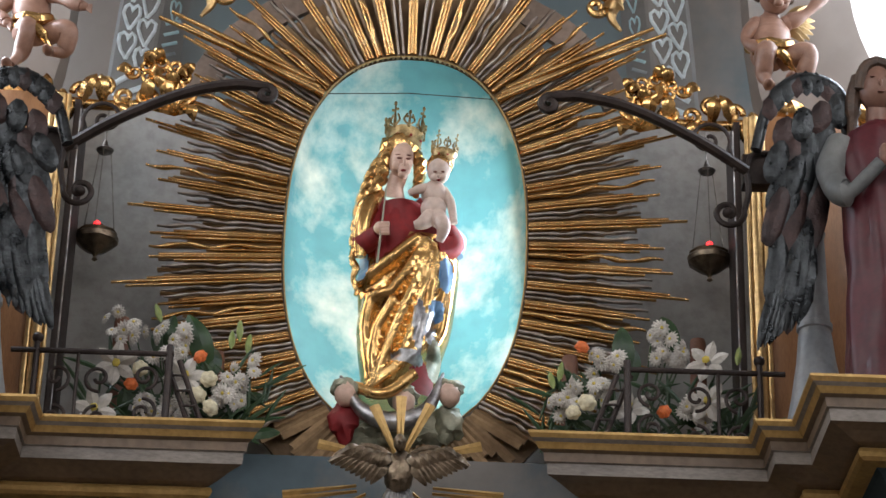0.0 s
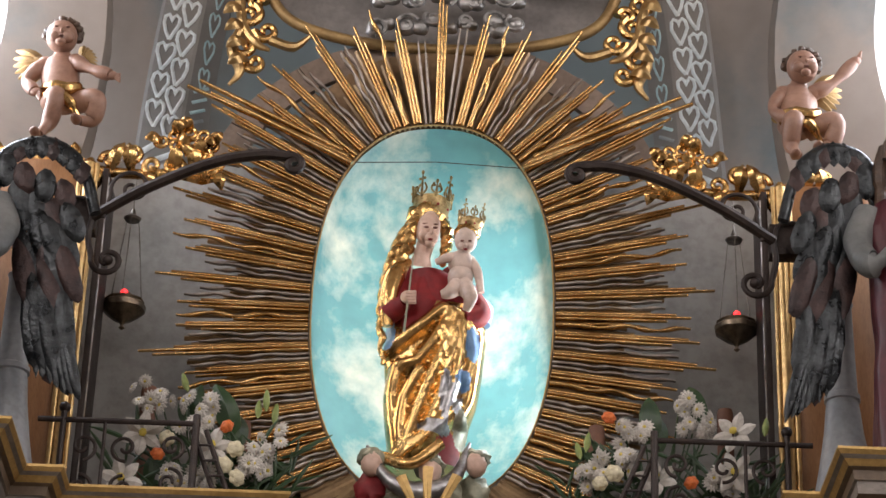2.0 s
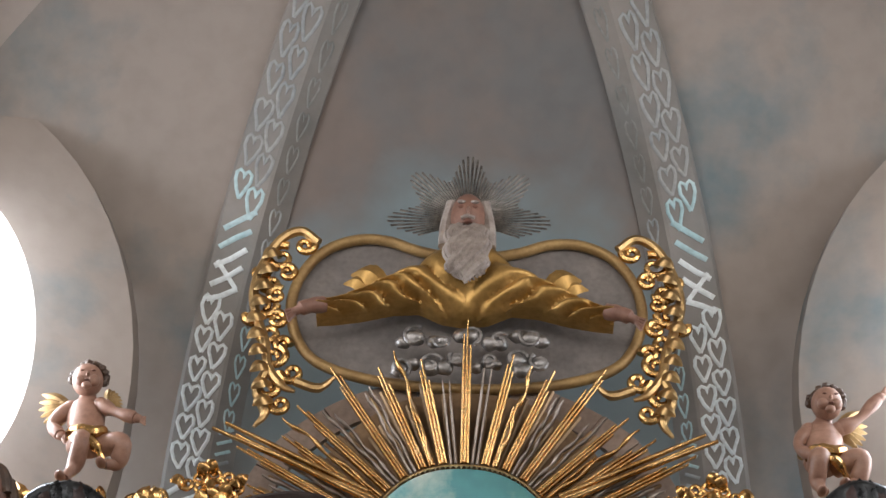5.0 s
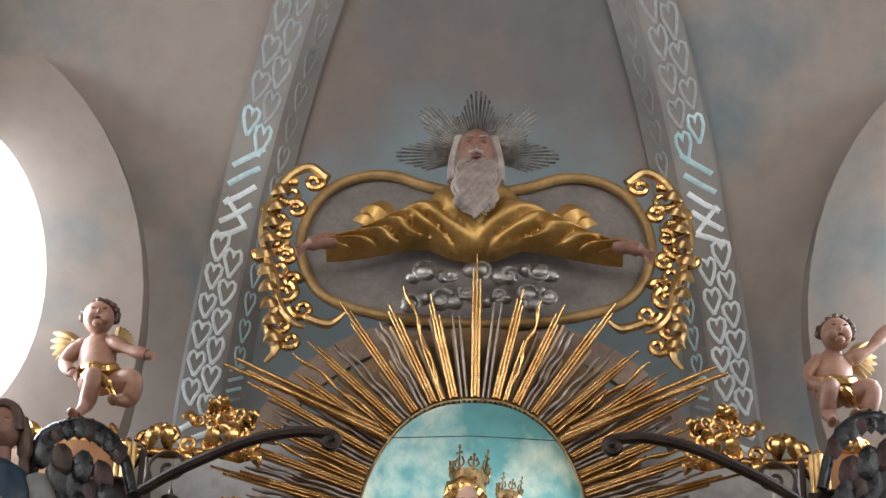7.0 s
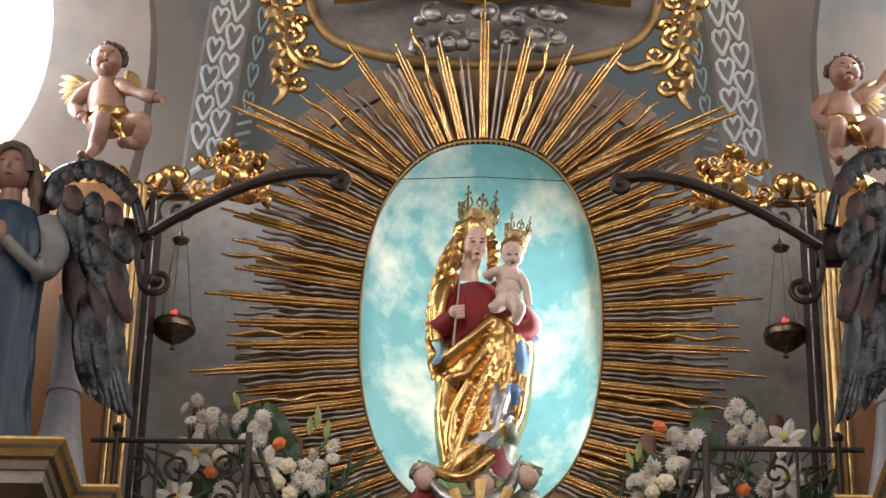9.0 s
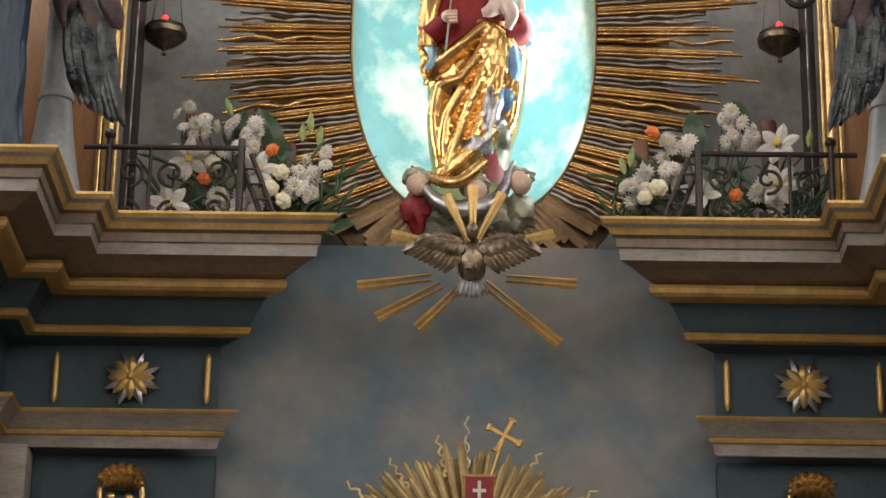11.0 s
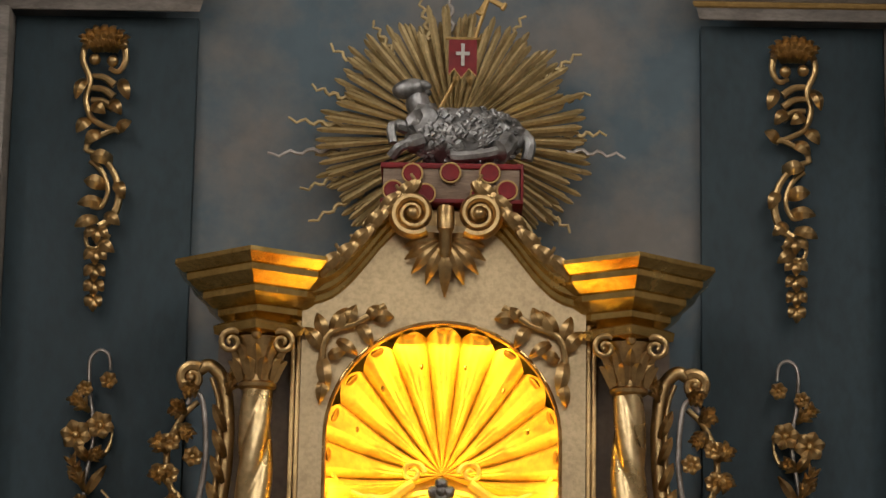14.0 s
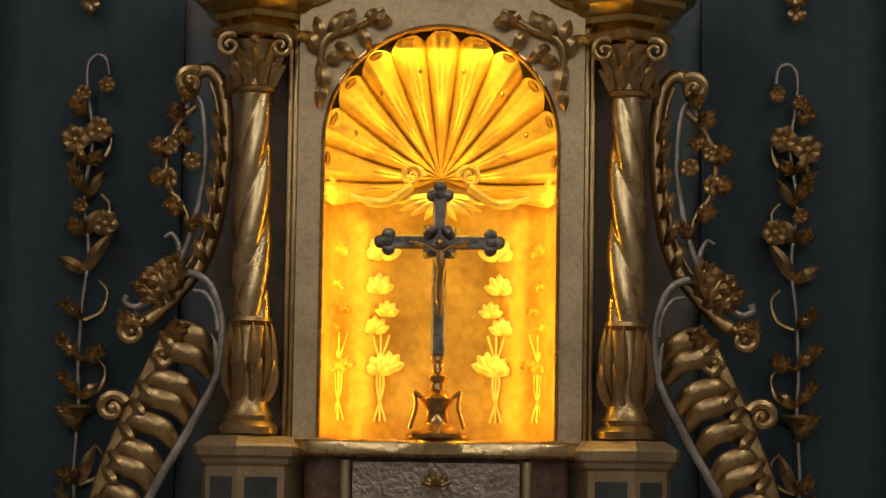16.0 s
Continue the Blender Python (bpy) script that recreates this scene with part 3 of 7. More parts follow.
# sunburst: every ray is a bar with a ridge, some waved like flames
ARCH_WOOD = material("pinkish_brown_board", (0.17, 0.125, 0.095), (0.29, 0.215, 0.165), 4, 0.6, 0.0, 0.2, 40, each=0.3)
DULL_RAY = material("dull_gilt_slat", (0.25, 0.16, 0.08), (0.46, 0.31, 0.165), 6, 0.5, 0.5, 0.25, 50, each=0.55)
burst = thing("sunburst", (0, 0, 0), "carved sunburst of gilt and silvered rays round the oval niche", "sunburst")
bm = bmesh.new()
board = []
for k in range(NV):
    a = 2 * math.pi * k / NV
    x, z = oval_point(a)
    up = max(0, math.sin(a))
    w = 0.30 + 0.05 * math.sin(9 * a) * (1 - up)
    board.append((OC[0] + (x - OC[0]) * (1 + w / OA * 0.9), OC[1] + (z - OC[1]) * (1 + (0.40 if z > OC[1] else 0.30) / OB * 1.0)))
rings(bm, [[(x, 9.075, z) for x, z in [oval_point(2 * math.pi * k / NV, 1.01) for k in range(NV)]], [(x, 9.13, z) for x, z in board],
           [(x, 9.16, z) for x, z in board], [(x, 9.10, z) for x, z in [oval_point(2 * math.pi * k / NV, 1.01) for k in range(NV)]]], caps=False)
part("backing_board", bm, RAY_BOARD, burst, "brown-gold backing board")


HALF_ROUND = [(math.cos(math.pi * q / 6), -math.sin(math.pi * q / 6)) for q in range(7)]


def ray(base, way, length, w0, w1, y0, y1, wave, mat):
    """A half-round bar from base along way (x, z); wave bends it like a flame and swells it."""
    side = (-way[1], way[0])
    n = 26 if wave else 3
    loops = []
    for k in range(n + 1):
        t = k / n
        w = (w0 + (w1 - w0) * t) * 0.5
        o = 0.0
        if wave:
            w *= 1 + 0.45 * math.sin(t * 30.0 + 1) * min(1, 3 * t)
            o = wave * math.sin(t * 15.0) * min(1, 2.5 * t)
        if k == n:
            w *= 0.55
        x, z, y = base[0] + way[0] * length * t + side[0] * o, base[1] + way[1] * length * t + side[1] * o, y0 + (y1 - y0) * t
        loops.append([(x + side[0] * w * c, y + w * d * 0.9 - 0.003, z + side[1] * w * c) for c, d in HALF_ROUND] + [(x - side[0] * w, y + 0.008, z - side[1] * w), (x + side[0] * w, y + 0.008, z + side[1] * w)])
    b = bmesh.new()
    rings(b, loops)
    part("ray", b, mat, burst)


rnd = random.Random(7)
# seats at even steps along the oval's rim, from the top
dense = [oval_point(math.pi / 2 + 2 * math.pi * k / 2000) for k in range(2000)]
walked, seats = 0.0, []
total = sum(math.dist(dense[k], dense[k - 1]) for k in range(2000))
COUNT = 102
for k in range(2000):
    if walked >= len(seats) * total / COUNT and len(seats) < COUNT:
        seats.append(dense[k])
    walked += math.dist(dense[k], dense[(k + 1) % 2000])
for i, (x, z) in enumerate(seats):
    dz = z - OC[1]
    f = 0.62 if dz > 0 else 0.78
    way = Vector((x - OC[0], dz * (1 - f) + (0.06 * (1 if dz > 0 else -1) if abs(x) < 0.25 else 0))).normalized()
    side = (-way[1], way[0])
    top, low = max(0.0, dz / OB), max(0.0, -dz / OB)
    cut = (1 - 0.10 * top) * (1 - 0.52 * low ** 2)
    kind = "gold" if i % 2 == 0 else "flame" if i % 6 == 3 else "silver"
    base = (x + way[0] * 0.008, z + way[1] * 0.008)

    def bar(off, spread, length, w0, w1, lift, wave, mat):
        d = Vector((way[0] + side[0] * spread, way[1] + side[1] * spread)).normalized()
        ray((base[0] + side[0] * off, base[1] + side[1] * off), d, length, w0, w1, 9.062 - lift, 9.062 - lift - 0.05 * top - 0.02, wave, mat)

    # dull slats behind the rays
    wide = 2.1 if low > 0.72 else 1.0
    for off in (-0.011, 0.012):
        d = Vector((way[0] + side[0] * off * 0.6, way[1] + side[1] * off * 0.6)).normalized()
        far_ = 0.42 * cut * rnd.uniform(0.62, 1.2)
        w_ = 0.0185 * wide
        b = bmesh.new()
        loops = []
        for t_ in (0.0, 1.0):
            px_, pz_ = base[0] + side[0] * off + d[0] * t_ * far_, base[1] + side[1] * off + d[1] * t_ * far_
            loops.append([(px_ - side[0] * w_ / 2, 9.072, pz_ - side[1] * w_ / 2), (px_, 9.064, pz_), (px_ + side[0] * w_ / 2, 9.072, pz_ + side[1] * w_ / 2), (px_, 9.10, pz_)])
        rings(b, loops)
        part("backing_slat", b, DULL_RAY, burst, "dull brown-gilt slat", smooth=False)

    if low > 0.86:
        continue
    if kind == "gold":
        reach = (0.665 if i % 6 == 0 else 0.55) * cut * (0.94 + 0.12 * rnd.random())
        if i == 0:
            reach = 0.66
        step = 1 if rnd.random() < 0.5 else -1
        for off, part_ in ((0.0, 1.0), (0.0125 * step, 0.93 - 0.05 * rnd.random()), (-0.0125 * step, 0.84 - 0.06 * rnd.random())):
            bar(off, off * 0.35, reach * part_, 0.0125, 0.0135, 0.016 if off == 0 else 0.008, 0.0, GOLD_RAY)
    elif kind == "flame":
        bar(0.0, 0.0, 0.57 * cut * (0.92 + 0.14 * rnd.random()), 0.019, 0.013, 0.012, 0.0085, GOLD_RAY)
        bar(0.010, 0.02, 0.30 * cut, 0.012, 0.008, 0.0, 0.0, GOLD_RAY)
    else:
        waved = 0.0 if abs(x) < 0.12 else 0.0045
        for off in (-0.010, 0.010):
            bar(off, off * 1.2, 0.48 * cut * (0.82 + 0.26 * rnd.random()), 0.013, 0.011, 0.004, waved * rnd.uniform(0.7, 1.2), SILVER_RAY)
# the two longest bundles at the shoulders
for s in (-1, 1):
    for k, (dx, dz) in enumerate(((0, 0), (0.02, 0.028), (-0.02, -0.03))):
        b0 = (OC[0] + s * (0.37 + dx), 6.83 + dz)
        tip = (OC[0] + s * (1.045 - 0.05 * k), 7.13 + dz)
        d = Vector((tip[0] - b0[0], tip[1] - b0[1]))
        ray(b0, d.normalized(), d.length, 0.022, 0.022, 9.0, 8.98, 0.0, GOLD_RAY)
# curved brown boards behind the upper rays, butted end to end
for q in range(12):
    loops = []
    for k in range(4):
        a = radians(14 + (q + 0.012 + 0.976 * k / 3) * 152 / 12)
        ci, co_ = (OC[0] - 0.01 + 0.84 * math.cos(a), 6.70 + 0.70 * math.sin(a)), (OC[0] - 0.01 + 0.965 * math.cos(a), 6.70 + 0.83 * math.sin(a))
        y = 9.165 + 0.006 * (q % 2)
        loops.append([(ci[0], y, ci[1]), (co_[0], y, co_[1]), (co_[0], y + 0.03, co_[1]), (ci[0], y + 0.03, ci[1])])
    bm = bmesh.new()
    rings(bm, loops)
    part("arched_board", bm, ARCH_WOOD, burst, "brown arched board", smooth=False)

# ---------------- tabernacle ----------------
tab = thing("tabernacle", (0, 8.5, 1.75), "gilded tabernacle with twisted columns and a lit shell niche", "tabernacle")
TY, TZ = 8.5, 1.75


def L(x, y, z):
    return (x, y - TY, z - TZ)


# front panel with arched opening: inner arch, then outer outline rising to the middle
n = 32
RA, SPR = 0.394, 2.752
inner = [(-RA, 1.755)] + [(-RA * math.cos(math.pi * k / n), SPR + RA * math.sin(math.pi * k / n)) for k in range(n + 1)] + [(RA, 1.755)]


def gable(x):
    """Upper edge of the front: an ogee rising to the volutes."""
    t = max(0.0, min(1.0, (0.485 - abs(x)) / 0.365))
    return 3.215 + 0.27 * (t * t * (3 - 2 * t)) ** 1.5


outer = [(-0.482, 1.755)] + [(-0.482, 1.755 + (3.215 - 1.755) * k / 6) for k in range(1, 6)]
m = n + 1 - 10
outer += [(-0.482 + 0.964 * k / (m - 1), gable(-0.482 + 0.964 * k / (m - 1))) for k in range(m)]
outer += [(0.482, 1.755 + (3.215 - 1.755) * k / 6) for k in range(5, 0, -1)] + [(0.482, 1.755)]
bm = bmesh.new()
rings(bm, [[L(x, 8.56, z) for x, z in inner], [L(x, 8.505, z) for x, z in inner], [L(x * 1.012, 8.495, SPR + (z - SPR) * 1.012) for x, z in inner],
           [L(x, 8.495, z) for x, z in outer], [L(x, 8.60, z) for x, z in outer]], close=False, caps=False)
part("front_panel", bm, PALE_GOLD, tab, "pale gilt arched front panel", smooth=False)
bm = bmesh.new()
tube(bm, [L(x * 1.006, 8.49, SPR + (z - SPR) * 1.006) for x, z in inner], 0.007, 8)
part("arch_bead", bm, GOLD, tab)
for s in (-1, 1):
    bm = bmesh.new()
    box(bm, *sorted((s * 0.484, s * 0.500)), 0.01, 0.2, 0.005, 1.40, 0.003)
    box(bm, *sorted((s * 0.503, s * 0.520)), 0.03, 0.2, 0.005, 1.38, 0.003)
    part("stile", bm, OLD_GOLD, tab)
    bm = box(bmesh.new(), *sorted((s * 0.522, s * 0.66)), 0.10, 0.2, 0.005, 1.40)
    part("side_board", bm, BROWN, tab, "dark brown board behind the column")
# niche wall: half round, polished gilt, with engraved lilies
COLUMN_GOLD = material("pale_burnished_gilt", (0.62, 0.44, 0.20), (0.85, 0.64, 0.34), 9, 0.28, 1.0, 0.15, 45)
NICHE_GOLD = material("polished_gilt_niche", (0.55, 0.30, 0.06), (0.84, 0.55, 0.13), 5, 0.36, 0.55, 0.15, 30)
SHELL_GOLD = material("gilt_shell", (0.80, 0.55, 0.12), (0.93, 0.68, 0.18), 6, 0.36, 0.6, 0.1, 40)
bm = bmesh.new()
loops = []
for z in (1.755, 2.1, 2.45, 2.80):
    loops.append([L(0.40 * math.cos(a), 8.56 + 0.32 * math.sin(a), z) for a in [math.pi * k / 24 for k in range(25)]])
rings(bm, loops, close=False, caps=False)
part("niche_wall", bm, NICHE_GOLD, tab, "polished gilt niche wall")
bm = box(bmesh.new(), -0.42, 0.42, 0.0, 0.40, -0.02, 0.006)
part("niche_floor", bm, NICHE_GOLD, tab)
bm = bmesh.new()
loops = []
for r in (0.395, 0.46):
    loops.append([L(r * math.cos(math.pi * k / 24), 8.56 + (0.35 if r > 0.4 else 0.0) , SPR + r * math.sin(math.pi * k / 24)) for k in range(25)])
rings(bm, loops, close=False, caps=False)
part("arch_soffit", bm, SHELL_GOLD, tab)
# scallop shell: lobes fan out from the hinge to the arch
bm = bmesh.new()
hinge = Vector(L(0, 8.80, 2.665))
lobes, per = 13, 10
grid = []
nr = 12
for j in range(nr + 1):
    t = j / nr
    row = []
    for k in range(lobes * per + 1):
        u = k / (lobes * per)
        a = math.pi * (1.13 - 1.26 * u)
        rx, rz = 0.41, (0.47 if math.sin(a) > 0 else 0.30)
        rim_p = Vector(L(rx * math.cos(a), 8.585, 2.665 + rz * math.sin(a)))
        p = hinge.lerp(rim_p, t)
        p.y += 0.13 * math.sin(math.pi * t) * (1 - 0.4 * t) - 0.01
        ph = abs(math.sin(math.pi * u * lobes))
        # rounded lobes swell towards the nave, with a deep groove between them and a small crease along each
        crease = max(0.0, 1 - abs((u * lobes) % 1 - 0.5) * 9) * 0.010
        p.y += (0.078 * (1 - ph ** 0.55) + crease) * t ** 0.7 * (1 - 0.25 * t)
        if j >= nr - 1:
            p += (rim_p - hinge).normalized() * (0.030 * ph - 0.012) * (j - nr + 2) / 2
        row.append(bm.verts.new(p))
    grid.append(row)
for r0, r1 in zip(grid, grid[1:]):
    for k in range(lobes * per):
        bm.faces.new((r0[k], r0[k + 1], r1[k + 1], r1[k]))
part("shell", bm, SHELL_GOLD, tab, "fluted gilt scallop shell")
bm = bmesh.new()
for s in (-1, 1):
    tube(bm, [Vector(L(0, 8.74, 2.665)) + Vector((s * x, 0, z)) for x, y, z in spiral(0.10, 0.0, 0.04, 0.008, math.pi, -1.4)], [0.012 - 0.0002 * k for k in range(29)], 8)
    tube(bm, spline([L(s * 0.10, 8.74, 2.63), L(s * 0.2, 8.72, 2.57), L(s * 0.33, 8.68, 2.60), L(s * 0.385, 8.64, 2.66)]), [0.018] * 12 + [0.01] * 13, 8)
part("hinge_scroll", bm, SHELL_GOLD, tab)
bm = bmesh.new()
for k in range(9):
    a = math.pi * (0.1 + 0.8 * k / 8)
    leaf_blade(bm, L(0, 8.76, 2.60), L(0.16 * math.cos(a) * 1.1, 8.75, 2.60 - 0.09 * math.sin(a)), 0.03)
part("leaf_fan", bm, SHELL_GOLD, tab)
for k in range(11):
    u = (k + 0.5) / 11
    a = math.pi * (1.05 - 1.1 * u)
    bm = bmesh.new()
    leaf_blade(bm, L(0.375 * math.cos(a), 8.574, 2.70 + 0.425 * math.sin(a)), L(0.395 * math.cos(a), 8.564, 2.70 + 0.452 * math.sin(a)), 0.05)
    part("rim_leaf", bm, OLD_GOLD, tab, "dark rim leaf")
for k in range(6):
    a = radians(20 + 28 * k)
    bm = bmesh.new()
    ball(bm, L(0.31 * math.cos(a), 8.64, 2.68 + 0.35 * math.sin(a)), (0.008, 0.02, 0.012), sub=1)
    part("stud", bm, OLD_GOLD, tab)
# paler base on the inner lilies stands in for their lamp reflections
LIT_LILY_GOLD = material("lamplit_lily_gilt", (0.95, 0.70, 0.20), (1.0, 0.82, 0.34), 8, 0.45, 0.25, 0.1, 40)
# engraved lily stems standing just proud of the wall
for s in (-1, 1):
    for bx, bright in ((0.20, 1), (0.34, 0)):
        bm = bmesh.new()
        yy = 8.56 + 0.32 * math.sqrt(1 - (bx / 0.4) ** 2) - 0.012
        for q in range(3):
            tube(bm, spline([L(s * (bx + 0.02 * (q - 1)), yy, 1.82), L(s * (bx - 0.012 * (q - 1)), yy, 1.96), L(s * (bx + 0.03 * (q - 1)), yy, 2.12)]), 0.004, 6)
        for (dx, dz, r) in ((0, 0.16, 0.03), (-0.03, 0.17, 0.028), (0.02, 0.28, 0.025), (-0.02, 0.33, 0.022), (0.01, 0.40, 0.028), (0, 0.50, 0.035)):
            fb = bmesh.new()
            r *= 1.55 if bright else 0.9
            dz *= 1.18
            for q in range(5):
                a = math.pi * (0.1 + 0.2 * q)
                leaf_blade(fb, L(s * (bx + dx), yy, 1.80 + dz), L(s * (bx + dx) + r * 1.3 * math.cos(a), yy, 1.80 + dz + r * 1.5 * math.sin(a)), r * 0.8)
            part("lily_flower", fb, LIT_LILY_GOLD if bright else NICHE_GOLD, tab, "engraved gilt lily")
        part("lily_relief", bm, LIT_LILY_GOLD if bright else NICHE_GOLD, tab, "engraved gilt lily")
# shelf that swells forward, and the drum below with its door
bm = bmesh.new()
def swell(k, o):
    a = math.pi * k / 24
    return (-(0.47 + o) * math.cos(a), 8.50 - (0.13 + o) * math.sin(a))
loops = []
for o, z in ((0.0, 1.690), (0.02, 1.694), (0.028, 1.702), (0.028, 1.735), (0.02, 1.745), (0.012, 1.748), (0.0, 1.752), (-0.2, 1.753)):
    loops.append([L(*swell(k, o), z) for k in range(25)])
rings(bm, loops, close=False, caps=False)
part("shelf", bm, COLUMN_GOLD, tab, "gilt shelf rim swelling forward")
bm = bmesh.new()
rings(bm, [[L(*swell(k, -0.03), z) for k in range(25)] for z in (1.0, 1.69)], close=False, caps=False)
part("drum", bm, MARBLE, tab, "red-brown marble drum")
bm = bmesh.new()
rings(bm, [[L(*swell(k, -0.018), z) for k in range(7, 18)] for z in (1.0, 1.675)], close=False, caps=False)
part("tabernacle_door", bm, HAMMERED, tab, "hammered bronze door")
for k in (6.6, 17.4):
    x, y = swell(k, -0.01)
    bm = bmesh.new()
    tube(bm, [L(x, y, 1.0), L(x, y, 1.68)], 0.017, 10)
    part("door_post", bm, PALE_GOLD, tab)
bm = bmesh.new()
for k in range(7):
    a = math.pi * (0.05 + 0.15 * k)
    leaf_blade(bm, L(0, 8.35, 1.60), L(0.05 * math.cos(a), 8.345, 1.60 + 0.045 * math.sin(a)), 0.02)
part("door_ornament", bm, OLD_GOLD, tab)
def rope(a, t):
    """Three fat strands wound round the shaft."""
    return 0.84 + 0.30 * abs(math.cos(1.5 * a - t * 9.5)) ** 0.75


# columns set cornerwise, their pedestals and cornice blocks
CORN = [(0.0, 3.125), (0.008, 3.135), (0.03, 3.162), (0.031, 3.182), (0.04, 3.186), (0.064, 3.218), (0.065, 3.238), (0.074, 3.242), (0.100, 3.278), (0.101, 3.298), (0.108, 3.302), (0.128, 3.330), (0.126, 3.346), (-0.14, 3.354)]
for s in (-1, 1):
    path = [(-0.44, 8.62), (-0.53, 8.51), (-0.625, 8.445), (-0.725, 8.535), (-0.725, 8.75)]
    bm = sweep(bmesh.new(), [(x, y - TY) for x, y in path], [(o * 1.5, z - TZ) for o, z in CORN])
    part("cornice_block", mirrored(bm) if s > 0 else bm, CORNICE_GOLD, tab, "stepped gilt cornice block", smooth=False)
    bm = bmesh.new()
    rings(bm, [[L(-0.625 + d * math.cos(a), 8.46 + d * math.sin(a), z) for a in [math.pi / 4 * (2 * k) + math.pi / 2 for k in range(4)]] for d, z in
               ((0.10, 3.075), (0.15, 3.09), (0.155, 3.118), (0.13, 3.128))])
    part("abacus", mirrored(bm) if s > 0 else bm, CORNICE_GOLD, tab, smooth=False)
    # twisted shaft
    bm = bmesh.new()
    loops = []
    for j in range(97):
        t = j / 96
        z = 2.14 + t * 0.77
        r = 0.056 - 0.010 * t + 0.005 * math.sin(math.pi * t)
        loops.append([L(-0.625 + r * rope(a, t) * math.cos(a), 8.46 + r * rope(a, t) * math.sin(a), z) for a in [2 * math.pi * k / 48 for k in range(48)]])
    rings(bm, loops)
    col = part("column", mirrored(bm) if s > 0 else bm, COLUMN_GOLD, tab, "twisted gilt column")
    bm = bmesh.new()
    c = (-0.625, 8.46 - TY, -TZ)
    lathe(bm, [(0.050, 2.90), (0.064, 2.908), (0.066, 2.92), (0.055, 2.928), (0.054, 2.95), (0.062, 3.0), (0.085, 3.055), (0.092, 3.075)], 24, c)
    for k in range(10):
        a = 2 * math.pi * k / 10
        for z0, z1, w in ((2.93, 3.0, 0.04), (2.95, 3.045, 0.034)):
            r0, r1 = 0.056, 0.098
            bx, by = math.cos(a + (z0 > 2.94) * 0.3), math.sin(a + (z0 > 2.94) * 0.3)
            lf = bmesh.new()
            leaf_blade(lf, (c[0] + r0 * bx, c[1] + r0 * by, z0 - TZ), (c[0] + r1 * bx, c[1] + r1 * by, z1 - TZ), w, (bx * -0.008, by * -0.008, 0.015))
            part("capital_leaf", mirrored(lf) if s > 0 else lf, OLD_GOLD, col)
    for d in (-1, 1):
        tube(bm, [(c[0] + d * 0.085 + d * x, c[1] - 0.075, z) for x, y, z in spiral(0.0, 3.052 - TZ, 0.042, 0.006, math.pi * 0.7, -1.5, n=22)], [0.011 - 0.0002 * k for k in range(23)], 8)
    ball(bm, (c[0], c[1] - 0.10, 3.075 - TZ), 0.018)
    part("capital", mirrored(bm) if s > 0 else bm, OLD_GOLD, col)
    bm = bmesh.new()
    lathe(bm, [(0.085, 1.757), (0.096, 1.762), (0.098, 1.785), (0.088, 1.795), (0.075, 1.805), (0.082, 1.822), (0.070, 1.838), (0.062, 1.86), (0.062, 1.90), (0.070, 1.945), (0.068, 1.99), (0.060, 2.05), (0.056, 2.12), (0.072, 2.135), (0.070, 2.148), (0.055, 2.15)], 28, c)
    for k in range(9):
        a = 2 * math.pi * k / 9
        bx, by = math.cos(a), math.sin(a)
        lf = bmesh.new()
        leaf_blade(lf, (c[0] + 0.06 * bx, c[1] + 0.06 * by, 1.90 - TZ), (c[0] + 0.068 * bx, c[1] + 0.068 * by, 2.13 - TZ), 0.034, (bx * 0.010, by * 0.010, 0))
        part("base_leaf", mirrored(lf) if s > 0 else lf, OLD_GOLD, col)
        lf = bmesh.new()
        leaf_blade(lf, (c[0] + 0.06 * bx, c[1] + 0.06 * by, 1.87 - TZ), (c[0] + 0.088 * math.cos(a + 0.35), c[1] + 0.088 * math.sin(a + 0.35), 2.01 - TZ), 0.03, (bx * 0.008, by * 0.01, 0))
        part("base_leaf", mirrored(lf) if s > 0 else lf, OLD_GOLD, col)
    part("column_base", mirrored(bm) if s > 0 else bm, OLD_GOLD, col)
    # pedestal, five-sided
    path = [(-0.44, 8.56), (-0.50, 8.42), (-0.65, 8.34), (-0.76, 8.42), (-0.79, 8.60)]
    prof = [(0.0, 1.0), (0.0, 1.655), (0.012, 1.665), (0.018, 1.68), (0.03, 1.69), (0.034, 1.72), (0.028, 1.73), (0.01, 1.742), (-0.01, 1.755), (-0.12, 1.757)]
    bm = sweep(bmesh.new(), [(x, y - TY) for x, y in path], [(o, z - TZ) for o, z in prof])
    ped = part("pedestal", mirrored(bm) if s > 0 else bm, PALE_GOLD, tab, smooth=False)
    for (xa, ya), (xb, yb) in ((path[1], path[2]), (path[2], path[3])):
        d = Vector((xb - xa, yb - ya))
        nn = Vector((-d.y, d.x)).normalized() * 0.003
        a0, b0 = Vector((xa, ya)) + d * 0.16 + nn, Vector((xa, ya)) + d * 0.84 + nn
        bm = bmesh.new()
        rings(bm, [[L(p.x + k * nn.x, p.y + k * nn.y, z) for p, z in ((a0, 1.05), (b0, 1.05), (b0, 1.62), (a0, 1.62))] for k in (0, -3)])
        part("glass_panel", mirrored(bm) if s > 0 else bm, BRONZE_GLASS, ped, "dark inset panel", smooth=False)
    # ogee cornice over the front, swept from the block up to the volutes
    bm = bmesh.new()
    xs = [-0.485 + (0.365) * k / 18 for k in range(19)]
    loops = []
